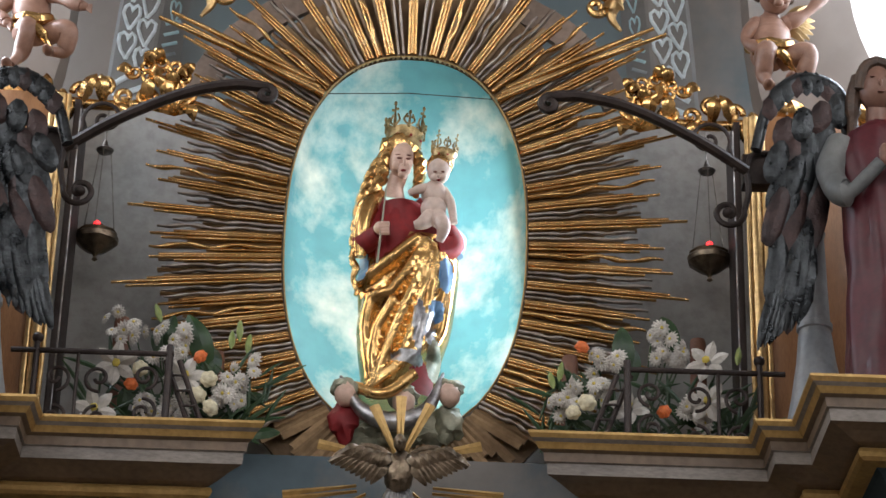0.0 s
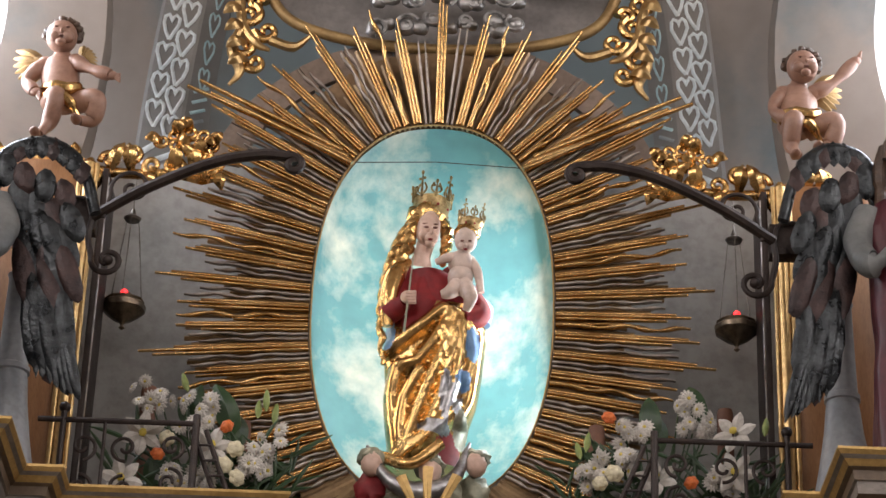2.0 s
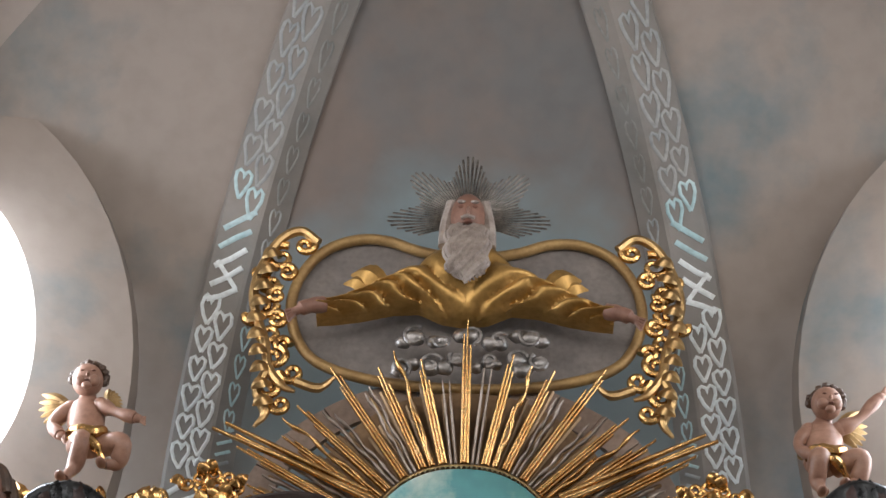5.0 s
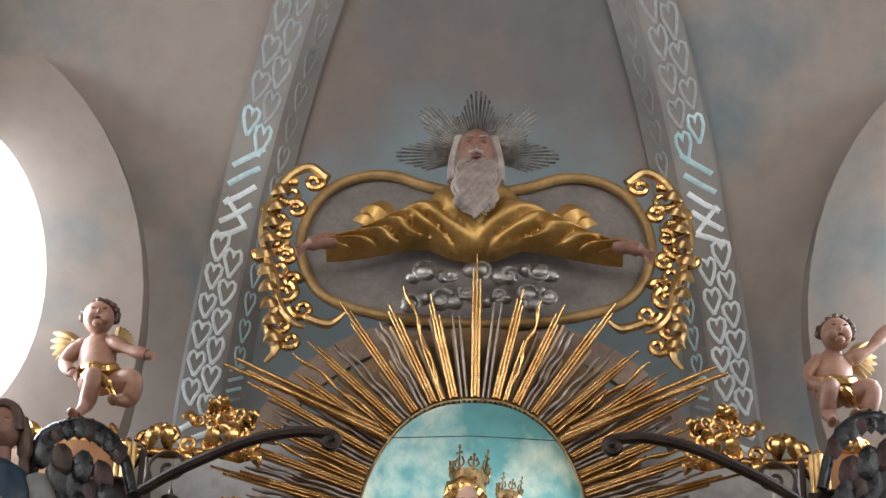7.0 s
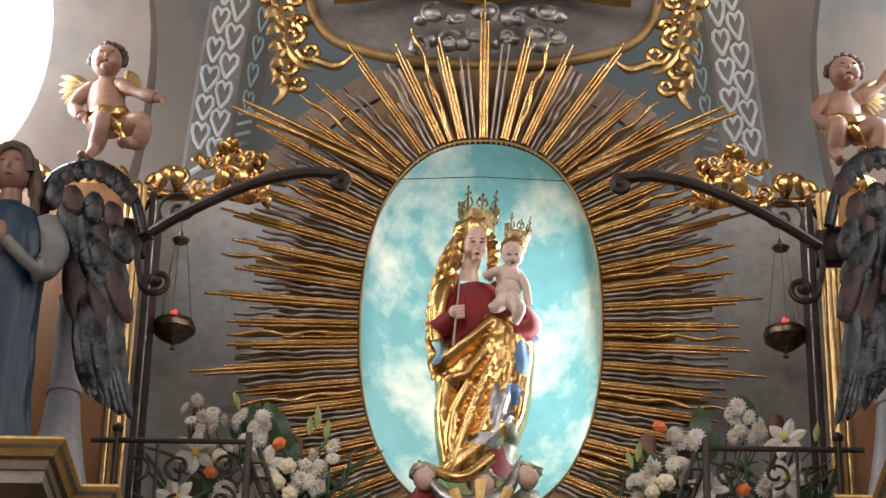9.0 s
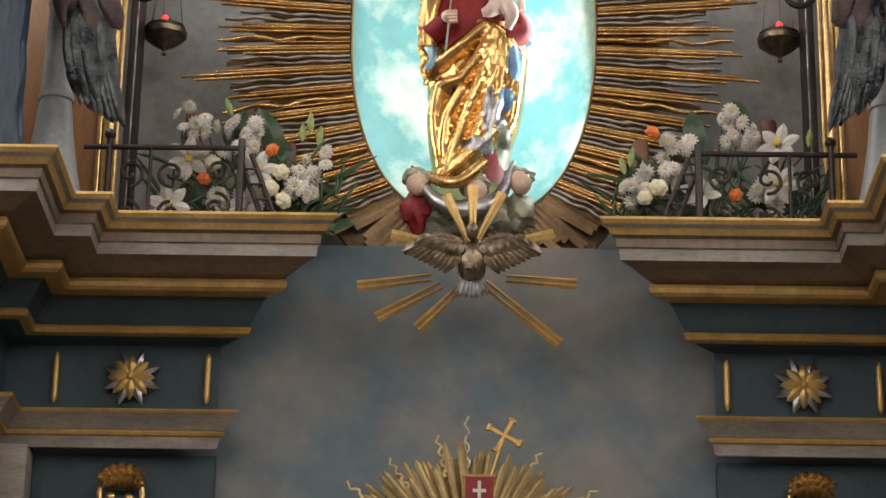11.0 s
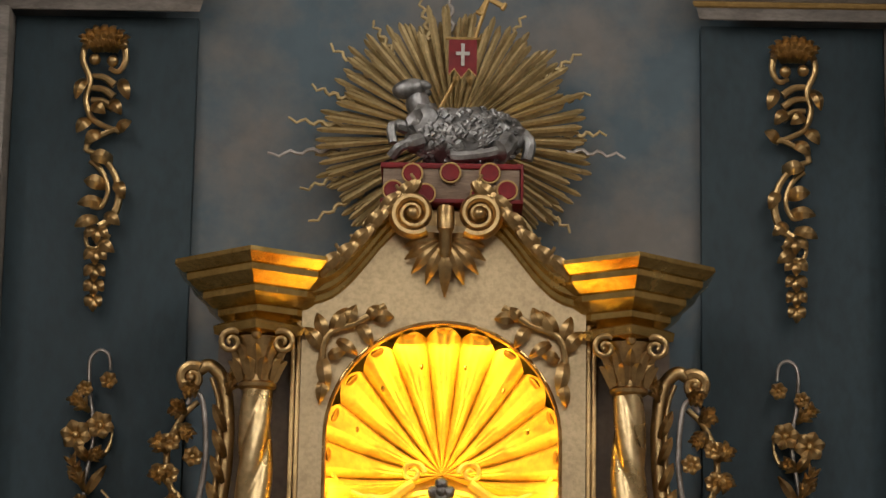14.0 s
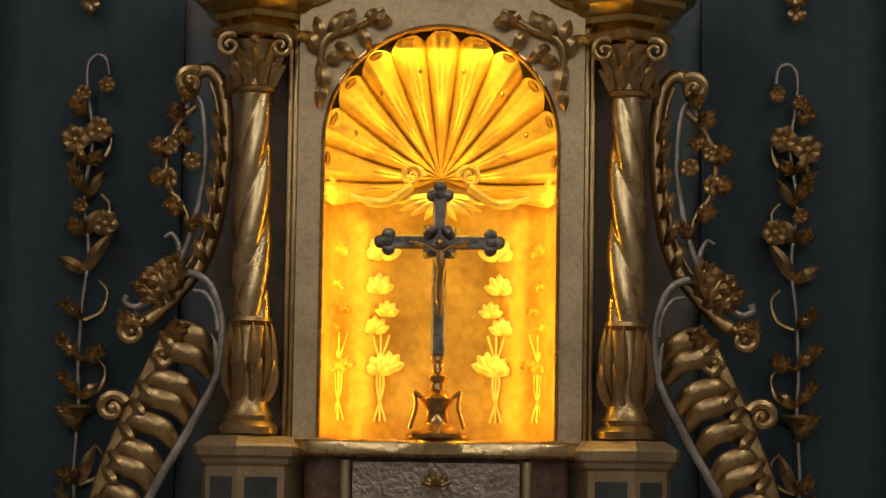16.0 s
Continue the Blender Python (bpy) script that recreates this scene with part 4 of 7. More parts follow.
    for o, dz in ((0.0, -0.012), (0.02, -0.006), (0.025, 0.012), (0.045, 0.022), (0.05, 0.04), (0.075, 0.055), (0.08, 0.078), (0.0, 0.085)):
        loops.append([L(x, 8.495 - o, gable(x) + dz) for x in xs])
    rings(bm, loops, close=False, caps=False)
    part("ogee_cornice", mirrored(bm) if s > 0 else bm, CORNICE_GOLD, tab)
    # leaves climbing the ogee
    bm = bmesh.new()
    for k in range(6):
        x = -0.40 + 0.05 * k
        z = gable(x) + 0.07
        tube(bm, spline([L(x - 0.03, 8.44, z - 0.02), L(x, 8.40, z + 0.01), L(x + 0.045, 8.40, z + 0.06), L(x + 0.03, 8.42, z + 0.10)]), [0.012 + 0.002 * k] * 12 + [0.018 + 0.001 * k] * 6 + [0.006] * 7, 8)
        leaf_blade(bm, L(x - 0.02, 8.42, z), L(x + 0.05, 8.40, z + 0.07), 0.05, (0, -0.03, 0))
    part("climbing_leaf", mirrored(bm) if s > 0 else bm, OLD_GOLD, tab)
    # volute
    bm = bmesh.new()
    tube(bm, [L(*p) for p in spiral(-0.112, 3.505, 0.074, 0.012, -0.9, -2.3, 8.40, 44)], [0.021 - 0.0003 * k for k in range(45)], 10, 0, 1.5)
    ball(bm, L(-0.112, 8.385, 3.505), 0.022)
    part("volute", mirrored(bm) if s > 0 else bm, OLD_GOLD, tab)
    # acanthus sprays in the spandrels
    bm = bmesh.new()
    stem = spline([L(-0.40, 8.478, 2.92), L(-0.41, 8.47, 3.02), L(-0.385, 8.465, 3.10), L(-0.29, 8.462, 3.14), L(-0.20, 8.47, 3.20)])
    tube(bm, stem, [0.012] * len(stem), 8)
    for (bx, bz), (tx, tz), w in (((-0.41, 3.02), (-0.39, 2.90), 0.05), ((-0.41, 3.05), (-0.47, 3.12), 0.05), ((-0.40, 3.08), (-0.43, 3.17), 0.045), ((-0.38, 3.10), (-0.33, 3.19), 0.05), ((-0.33, 3.12), (-0.30, 3.20), 0.045),
                                  ((-0.29, 3.14), (-0.24, 3.06), 0.045), ((-0.26, 3.15), (-0.22, 3.20), 0.04), ((-0.24, 3.16), (-0.17, 3.16), 0.045), ((-0.39, 3.02), (-0.33, 3.04), 0.04), ((-0.36, 3.08), (-0.29, 3.03), 0.04), ((-0.40, 2.95), (-0.415, 2.86), 0.04)):
        lf = bmesh.new()
        leaf_blade(lf, L(bx, 8.475, bz), L(tx, 8.47, tz), w, (0, -0.025, 0))
        part("spray_leaf", mirrored(lf) if s > 0 else lf, OLD_GOLD, tab)
    part("spray_stem", mirrored(bm) if s > 0 else bm, OLD_GOLD, tab)
# palmette below the volutes
bm = bmesh.new()
for k in range(9):
    a = math.pi * (1.06 + 0.11 * k)
    r = 0.12 + 0.05 * math.sin(math.pi * k / 8) + (0.03 if k == 4 else 0)
    lf = bmesh.new()
    leaf_blade(lf, L(0, 8.44, 3.43), L(r * math.cos(a) * 1.15, 8.46, 3.43 + r * math.sin(a)), 0.045, (0, -0.04, 0))
    part("palmette_leaf", lf, OLD_GOLD, tab)
tube(bm, spline([L(0, 8.41, 3.525), L(0, 8.39, 3.46), L(0, 8.41, 3.38), L(0, 8.45, 3.26)]), [0.03] * 10 + [0.022] * 8 + [0.01] * 7, 10)
part("palmette_stem", bm, OLD_GOLD, tab)
bm = bmesh.new()
box(bm, -0.52, 0.52, 0.10, 0.40, 1.40, 1.62)
box(bm, -0.16, 0.16, 0.02, 0.40, 1.60, 1.80, 0.01)
part("top_block", bm, OLD_GOLD, tab)
# body behind the niche
bm = bmesh.new()
box(bm, -0.80, 0.80, 0.40, 0.468, -1.75, 1.45)
part("body", bm, BROWN, tab)

# ---------------- altar crucifix ----------------
cx = thing("altar_crucifix", (0, 8.45, 1.757), "tarnished silver crucifix with trefoil ends on a gilt foot", "crucifix")


def cross_bar(bm, a, b, w, t):
    a, b = Vector(a), Vector(b)
    d = (b - a).normalized()
    s = Vector((-d.z, 0, d.x)) * w
    f = Vector((0, -t, 0))
    rings(bm, [[p - s, p - s * 0.7 + f, p + s * 0.7 + f, p + s, p + s * 0.7 - f, p - s * 0.7 - f] for p in (a, b)])


bm = bmesh.new()
cross_bar(bm, (0, 0, 0.26), (0, 0, 0.80), 0.024, 0.009)
cross_bar(bm, (-0.17, 0, 0.652), (0.17, 0, 0.652), 0.024, 0.008)
part("cross", bm, DARK_METAL, cx)
for px_, pz_, a0 in ((0, 0.812, 90), (-0.172, 0.652, 180), (0.172, 0.652, 0)):
    bm = bmesh.new()
    for da in (-95, 0, 95):
        a = radians(a0 + da)
        lathe_c = (px_ + 0.024 * math.cos(a), 0, pz_ + 0.024 * math.sin(a))
        ball(bm, lathe_c, (0.024, 0.011, 0.024))
    ball(bm, (px_, -0.008, pz_), (0.018, 0.008, 0.018))
    part("trefoil_end", bm, DARK_METAL, cx)
for k in range(4):
    a = radians(45 + 90 * k)
    bm = bmesh.new()
    leaf_blade(bm, (0.02 * math.cos(a), 0, 0.652 + 0.02 * math.sin(a)), (0.075 * math.cos(a), 0, 0.652 + 0.075 * math.sin(a)), 0.05)
    part("corner_ray", bm, DARK_METAL, cx)
bm = bmesh.new()
tube(bm, spline([(0, -0.02, 0.62), (0.006, -0.026, 0.56), (0, -0.022, 0.50), (0.004, -0.028, 0.44), (0, -0.018, 0.40)]), [0.018] * 8 + [0.013] * 8 + [0.012] * 8 + [0.007] * 9, 8)
for s in (-1, 1):
    tube(bm, [(0, -0.02, 0.61), (s * 0.045, -0.018, 0.638), (s * 0.10, -0.014, 0.652)], [0.01, 0.008, 0.006], 8)
ball(bm, (0.002, -0.026, 0.648), (0.014, 0.014, 0.018))
part("figure_relief", bm, GOLD, cx, "small gilt figure")
bm = bmesh.new()
lathe(bm, [(0.10, 0.0), (0.104, 0.012), (0.085, 0.02), (0.07, 0.032), (0.055, 0.04), (0.04, 0.06), (0.036, 0.09), (0.05, 0.115), (0.058, 0.13), (0.045, 0.145), (0.026, 0.16), (0.022, 0.18), (0.034, 0.195), (0.036, 0.205), (0.02, 0.22), (0.017, 0.245), (0.027, 0.258), (0.026, 0.27), (0.012, 0.28)], 20)
part("foot", bm, GOLD, cx, "turned gilt foot")
for s in (-1, 1):
    bm = bmesh.new()
    tube(bm, spline([(s * 0.05, -0.01, 0.13), (s * 0.075, -0.01, 0.15), (s * 0.07, -0.01, 0.10), (s * 0.09, -0.01, 0.03)]), 0.007, 6)
    part("foot_scroll", bm, GOLD, cx)

# ---------------- openwork wings beside the tabernacle ----------------
def acanthus(b, base, tip, width, mi=0):
    """A lobed leaf: a middle blade with three pairs of pointed side lobes."""
    base, tip = Vector(base), Vector(tip)
    d = tip - base
    side = Vector((-d.z, 0, d.x)).normalized()
    leaf_blade(b, base, tip, width * 0.6, (0, -0.03, 0), mi)
    for t in (0.2, 0.45, 0.68):
        for e in (-1, 1):
            p = base + d * t + Vector((0, -0.02 * math.sin(math.pi * t), 0))
            leaf_blade(b, p, p + d * 0.32 + side * (e * width * (0.75 - 0.35 * t)), width * 0.38, (0, -0.022, 0), mi, 4)


def gilt_wing(s):
    w = thing("openwork_wing", (s * 0.80, 8.60, 1.0), "gilt openwork acanthus wing beside the tabernacle column", "carving", "tabernacle wings")

    def G(x, z, y=0.0):
        return (s * (-x - 0.80), y, z - 1.0)

    def strap(name, pts, r0, r1, mat, flat=0.8, label="", y=0.0):
        b = bmesh.new()
        line = spline([G(px_, pz_, y) for px_, pz_ in pts], 7)
        n_ = len(line) - 1
        tube(b, line, [r0 + (r1 - r0) * k / n_ for k in range(n_ + 1)], 10, 0, flat)
        part(name, b, mat, w, label)

    def curl(cx_, cz, r, a0, tn, thick, y=-0.02):
        b = bmesh.new()
        tube(b, [G(px_, pz_, y) for px_, py_, pz_ in spiral(cx_, cz, r, 0.007, a0, tn, n=28)], [thick * (1 - 0.018 * k) for k in range(29)], 8)
        ball(b, G(cx_, cz, y - 0.012), thick * 0.8)
        part("curl", b, OLD_GOLD, w)

    def leaf(bx, bz, tx, tz, wd, y=-0.02, mat=OLD_GOLD, lobed=True):
        b = bmesh.new()
        if lobed:
            acanthus(b, G(bx, bz, y), G(tx, tz, y - 0.025), wd)
        else:
            leaf_blade(b, G(bx, bz, y), G(tx, tz, y - 0.025), wd, (0, -0.03, 0))
        part("leaf", b, mat, w)

    # great S-stem from the curl at the capital down to the outer curl
    strap("main_stem", [(-0.845, 2.985), (-0.80, 3.005), (-0.755, 2.96), (-0.736, 2.86), (-0.733, 2.74), (-0.742, 2.60), (-0.765, 2.46), (-0.805, 2.345), (-0.87, 2.255), (-0.945, 2.175), (-1.0, 2.135)], 0.023, 0.027, OLD_GOLD)
    strap("stem_bead", [(-0.79, 2.96), (-0.765, 2.88), (-0.757, 2.74), (-0.766, 2.60), (-0.79, 2.47), (-0.83, 2.365), (-0.89, 2.28)], 0.008, 0.009, OLD_GOLD, 1.0, "", -0.022)
    curl(-0.858, 2.958, 0.046, 0.9, 1.5, 0.020)
    curl(-1.033, 2.104, 0.046, 0.7, 1.7, 0.019, -0.035)
    curl(-0.929, 2.025, 0.042, 1.4, -1.5, 0.017, -0.04)
    curl(-1.095, 1.845, 0.050, 0.4, 1.3, 0.022, -0.02)
    # tongue leaves along the stem
    for q in range(6):
        z = 2.82 - 0.088 * q
        x = float(np.interp(z, [2.34, 2.46, 2.6, 2.74, 2.86], [-0.80, -0.765, -0.742, -0.735, -0.738]))
        leaf(x, z - 0.045, x - 0.042, z + 0.045, 0.034, -0.025, lobed=False)
    # outer spray with flowers
    strap("spray_stem", [(-0.835, 2.88), (-0.885, 2.83), (-0.925, 2.75), (-0.935, 2.67), (-0.92, 2.59), (-0.885, 2.545), (-0.855, 2.48), (-0.85, 2.41)], 0.010, 0.013, OLD_GOLD)
    for bx, bz, tx, tz, wd in ((-0.87, 2.84, -0.925, 2.855, 0.055), (-0.90, 2.80, -0.845, 2.745, 0.045), (-0.93, 2.70, -0.975, 2.75, 0.055), (-0.93, 2.66, -0.97, 2.60, 0.055), (-0.865, 2.50, -0.925, 2.55, 0.050), (-0.86, 2.44, -0.805, 2.49, 0.040),
                               (-0.90, 2.21, -0.965, 2.335, 0.085), (-0.93, 2.19, -1.02, 2.285, 0.065), (-0.87, 2.25, -0.905, 2.37, 0.06), (-0.83, 2.93, -0.885, 2.90, 0.05), (-0.735, 2.90, -0.70, 2.98, 0.045), (-0.98, 2.13, -1.085, 2.15, 0.05), (-0.90, 2.06, -0.86, 2.14, 0.06)):
        leaf(bx, bz, tx, tz, wd)
    for fx, fz, r in ((-0.918, 2.735, 0.036), (-0.922, 2.625, 0.038), (-0.842, 2.685, 0.036)):
        b = bmesh.new()
        for k in range(6):
            a = math.pi * k / 3 + 0.3
            leaf_blade(b, G(fx, fz, -0.03), G(fx + r * math.cos(a), fz + r * math.sin(a), -0.055), r * 0.95, (0, -0.012, 0))
        ball(b, G(fx, fz, -0.045), 0.010)
        part("flower", b, OLD_GOLD, w)
    # silvered stems
    for name, pts, r0, r1 in (("silver_stem", [(-0.868, 2.865), (-0.845, 2.905), (-0.815, 2.87), (-0.800, 2.71), (-0.812, 2.58), (-0.842, 2.44), (-0.888, 2.325), (-0.95, 2.235), (-1.015, 2.188), (-1.058, 2.198), (-1.052, 2.225)], 0.008, 0.013),
                              ("silver_stem", [(-0.905, 2.255), (-0.872, 2.298), (-0.822, 2.300), (-0.772, 2.262), (-0.738, 2.18), (-0.727, 2.09), (-0.735, 1.99), (-0.765, 1.905), (-0.821, 1.80), (-0.87, 1.71), (-0.92, 1.625), (-0.985, 1.49), (-1.02, 1.36)], 0.013, 0.017),
                              ("silver_shoot", [(-0.888, 2.325), (-0.882, 2.39), (-0.905, 2.435), (-0.93, 2.425)], 0.012, 0.006),
                              ("silver_shoot", [(-0.83, 2.245), (-0.79, 2.235), (-0.755, 2.18), (-0.742, 2.11)], 0.007, 0.010),
                              ("silver_shoot", [(-0.81, 2.085), (-0.78, 2.10), (-0.752, 2.06), (-0.742, 1.99)], 0.008, 0.012)):
        strap(name, pts, r0, r1, SILVER_RAY, 0.6, "silvered stem", -0.035)
    # the outer band and the gadroons that fan from it to the silvered stem
    zs_, xb, xs_ = [1.36, 1.58, 1.77, 1.96, 2.10], [-1.165, -1.121, -1.053, -0.971, -0.92], [-1.02, -0.945, -0.845, -0.755, -0.745]
    strap("outer_band", [(-0.905, 2.10), (-0.945, 2.02), (-0.985, 1.93), (-1.053, 1.768), (-1.121, 1.579), (-1.165, 1.36)], 0.030, 0.040, OLD_GOLD, 0.6)
    for k in range(9):
        z = 2.075 - 0.078 * k + 0.012 * math.sin(k * 2.3)
        x0, x1 = float(np.interp(z, zs_, xb)), float(np.interp(z - 0.04, zs_, xs_))
        b = bmesh.new()
        line = spline([G(x0 + 0.01, z - 0.01, -0.015), G(x0 + 0.3 * (x1 - x0), z + 0.032, -0.045), G(x0 + 0.7 * (x1 - x0), z + 0.012, -0.045), G(x1 - 0.012, z - 0.05, -0.015)], 7)
        tube(b, line, [0.016 + 0.022 * math.sin(math.pi * (q + 2) / (len(line) + 3)) ** (0.6 + 0.5 * (k % 2)) for q in range(len(line))], 10, 0, 0.5)
        part("gadroon", b, OLD_GOLD, w)
        b = bmesh.new()
        leaf_blade(b, G(x0 - 0.015, z + 0.03, -0.02), G(x0 + 0.045, z - 0.035, -0.055), 0.036, (0, -0.02, 0))
        part("leaf", b, OLD_GOLD, w)


gilt_wing(1)
gilt_wing(-1)


# ---------------- flower vines and drops on the pilasters ----------------
def wall_vine(s):
    x0 = s * 1.232
    v = thing("flower_vine", (x0, 8.915, 1.35), "slim gilt flower vine on the teal pilaster", "carving", "pilaster vines")

    def G(x, z, y=-0.03):
        return (s * x, y, z - 1.35)
    b = bmesh.new()
    line = spline([G(-0.055, 3.03), G(-0.045, 3.085), G(-0.01, 3.10), G(0.02, 3.06), G(0.015, 2.95), G(-0.005, 2.8), G(0.02, 2.6), G(0.0, 2.4), G(0.018, 2.2), G(0.025, 2.0), G(0.02, 1.86), G(0.03, 1.6), G(0.01, 1.35)], 6)
    tube(b, line, [0.006 + 0.004 * k / len(line) for k in range(len(line))], 6)
    part("stem", b, SILVER_RAY, v, "silvered stem")
    rnd_ = random.Random(21)
    for fx, fz, r in ((-0.052, 2.99, 0.032), (0.03, 2.96, 0.03), (0.055, 2.795, 0.055), (-0.03, 2.83, 0.05), (-0.06, 2.50, 0.05), (0.05, 2.66, 0.03), (0.03, 2.56, 0.03)):
        b = bmesh.new()
        for k in range(6):
            a = math.pi * k / 3 + 0.2
            leaf_blade(b, G(fx, fz), G(fx + r * math.cos(a), fz + r * math.sin(a), -0.055), r * 1.0, (0, -0.01, 0))
        ball(b, G(fx, fz, -0.05), r * 0.25)
        part("flower", b, OLD_GOLD, v)
    z = 2.93
    k = 0
    while z > 1.45:
        for d in (-1, 1):
            if rnd_.random() < 0.25:
                continue
            b = bmesh.new()
            h = 0.055 + 0.05 * rnd_.random()
            if abs(z - 2.08) < 0.1 or abs(z - 2.40) < 0.08:
                h = 0.12
            (acanthus if rnd_.random() < 0.6 else leaf_blade)(b, G(0.012, z - 0.05), G(0.012 + d * h * 0.75, z + 0.09 * rnd_.uniform(-0.2, 1), -0.05), 0.034 + 0.018 * rnd_.random())
            part("leaf", b, OLD_GOLD, v)
        if k % 2:
            b = bmesh.new()
            ln = spline([G(0.01, z - 0.05), G(-0.05, z - 0.02), G(-0.07, z + 0.05), G(-0.04, z + 0.09)], 5)
            tube(b, ln, [0.009] * 8 + [0.005] * (len(ln) - 8), 6)
            part("tendril", b, OLD_GOLD, v)
        z -= 0.115 + 0.07 * rnd_.random()
        k += 1
    b = bmesh.new()
    lathe(b, [(0.012, 1.80), (0.03, 1.83), (0.07, 1.852), (0.072, 1.862), (0.02, 1.866)], 20, (s * 0.02, -0.03, -1.35))
    part("cup", b, OLD_GOLD, v)


def carved_drop(s):
    d = thing("carved_drop", (s * 1.248, 8.915, 3.24), "gilt rococo drop of shells and leaves on the pilaster", "carving", "pilaster drops")

    def G(x, z, y=-0.03):
        return (s * x * 0.86, y, z - 3.24)

    def T(name, pts, r0, r1, y=-0.035):
        b = bmesh.new()
        ln = spline([G(x, z, y) for x, z in pts], 7)
        n_ = len(ln) - 1
        tube(b, ln, [0.78 * (r0 + (r1 - r0) * k / n_) for k in range(n_ + 1)], 8)
        part(name, b, OLD_GOLD, d)
    # leafy crown and scrolls at the head
    T("head_scroll", [(-0.075, 4.245), (-0.088, 4.17), (-0.062, 4.125), (-0.02, 4.135)], 0.018, 0.011)
    T("head_scroll", [(0.075, 4.25), (0.092, 4.17), (0.058, 4.09), (0.072, 4.02), (0.045, 3.95), (-0.03, 3.912), (-0.085, 3.905), (-0.088, 3.94)], 0.016, 0.013)
    for k in range(6):
        a = radians(35 + 22 * k)
        b = bmesh.new()
        acanthus(b, G(0.05 * math.cos(a), 4.20, -0.02), G(0.105 * math.cos(a), 4.215 + 0.075 * math.sin(a), -0.05), 0.05)
        part("crown_leaf", b, OLD_GOLD, d)
    for x, z in ((-0.035, 4.16), (0.04, 4.165)):
        b = bmesh.new()
        ball(b, G(x, z, -0.045), 0.022)
        part("bead", b, OLD_GOLD, d)
    for z in (4.09, 4.045, 4.0):
        T("rung", [(-0.045, z - 0.015), (0.0, z + 0.012), (0.05, z + 0.018)], 0.020, 0.014, -0.03)
    T("s_stem", [(-0.06, 3.91), (0.0, 3.885), (0.05, 3.86), (0.062, 3.825)], 0.014, 0.014)
    T("s_leaf", [(0.062, 3.83), (0.0, 3.805), (-0.06, 3.745), (-0.085, 3.66), (-0.062, 3.585), (-0.01, 3.545)], 0.012, 0.022)
    T("s_leaf", [(0.04, 3.79), (-0.01, 3.75), (-0.038, 3.68), (-0.012, 3.62), (0.032, 3.62)], 0.014, 0.010)
    T("husk_curl", [(-0.05, 3.52), (-0.02, 3.475), (0.03, 3.47), (0.045, 3.51), (0.02, 3.535)], 0.013, 0.008)
    # side leaves that fill the drop
    for bx, bz, tx, tz, wd in ((-0.07, 4.10, -0.10, 4.03, 0.05), (0.08, 4.10, 0.105, 4.03, 0.045), (0.05, 4.0, 0.0, 3.97, 0.05), (-0.03, 4.02, -0.07, 3.97, 0.05), (0.05, 3.95, 0.09, 3.90, 0.05), (-0.06, 3.90, -0.11, 3.93, 0.045), (0.0, 3.90, 0.05, 3.86, 0.05),
                               (-0.05, 3.80, 0.02, 3.80, 0.06), (-0.07, 3.72, -0.10, 3.66, 0.05), (-0.03, 3.70, 0.04, 3.71, 0.06), (-0.02, 3.64, 0.06, 3.63, 0.05), (-0.03, 3.60, -0.08, 3.56, 0.05), (0.0, 3.58, 0.07, 3.55, 0.05), (0.0, 3.50, -0.06, 3.46, 0.05)):
        b = bmesh.new()
        leaf_blade(b, G(bx, bz, -0.02), G(tx + (tx - bx) * 0.3, tz + (tz - bz) * 0.2, -0.05), wd * 0.9, (0, -0.03, 0))
        part("leaf", b, OLD_GOLD, d)
    for z, w in ((3.55, 0.08), (3.47, 0.075), (3.41, 0.07), (3.355, 0.065), (3.30, 0.05)):
        for e in (-1, 0, 1):
            b = bmesh.new()
            leaf_blade(b, G(0.0, z, -0.02), G(e * w * 0.62, z - 0.065 + abs(e) * 0.02, -0.05), 0.04, (0, -0.02, 0))
            part("husk", b, OLD_GOLD, d)


for s in (-1, 1):
    wall_vine(s)
    carved_drop(s)

# ---------------- lamb on the book, with its glory ----------------
GLORY_GOLD = material("pale_khaki_gilding", (0.46, 0.34, 0.15), (0.68, 0.52, 0.26), 9, 0.42, 0.6, 0.15, 60, each=0.3)
gl = thing("lamb_glory", (0.022, 8.88, 3.885), "round glory of thin gilt rays behind the silver lamb", "sunburst")
rnd = random.Random(11)
for k in range(156):
    a = 2 * math.pi * (k + 0.6 * rnd.random()) / 156
    r1 = 0.405 + 0.095 * rnd.random() + (0.02 if k % 5 == 0 else 0)
    b = bmesh.new()
    d = Vector((math.cos(a), 0, math.sin(a)))
    sd = Vector((-d.z, 0, d.x))
    y0 = -0.02 * (k % 3)
    loops = []
    for t, w in ((0.16, 0.004), (0.7, 0.0100), (0.96, 0.0105), (1.0, 0.004)):
        p = d * (r1 * t) + Vector((0, y0 - 0.02, 0))
        loops.append([p - sd * w, p + Vector((0, -0.007, 0)), p + sd * w, p + Vector((0, 0.006, 0))])
    rings(b, loops)
    part("ray", b, GLORY_GOLD, gl, smooth=False)
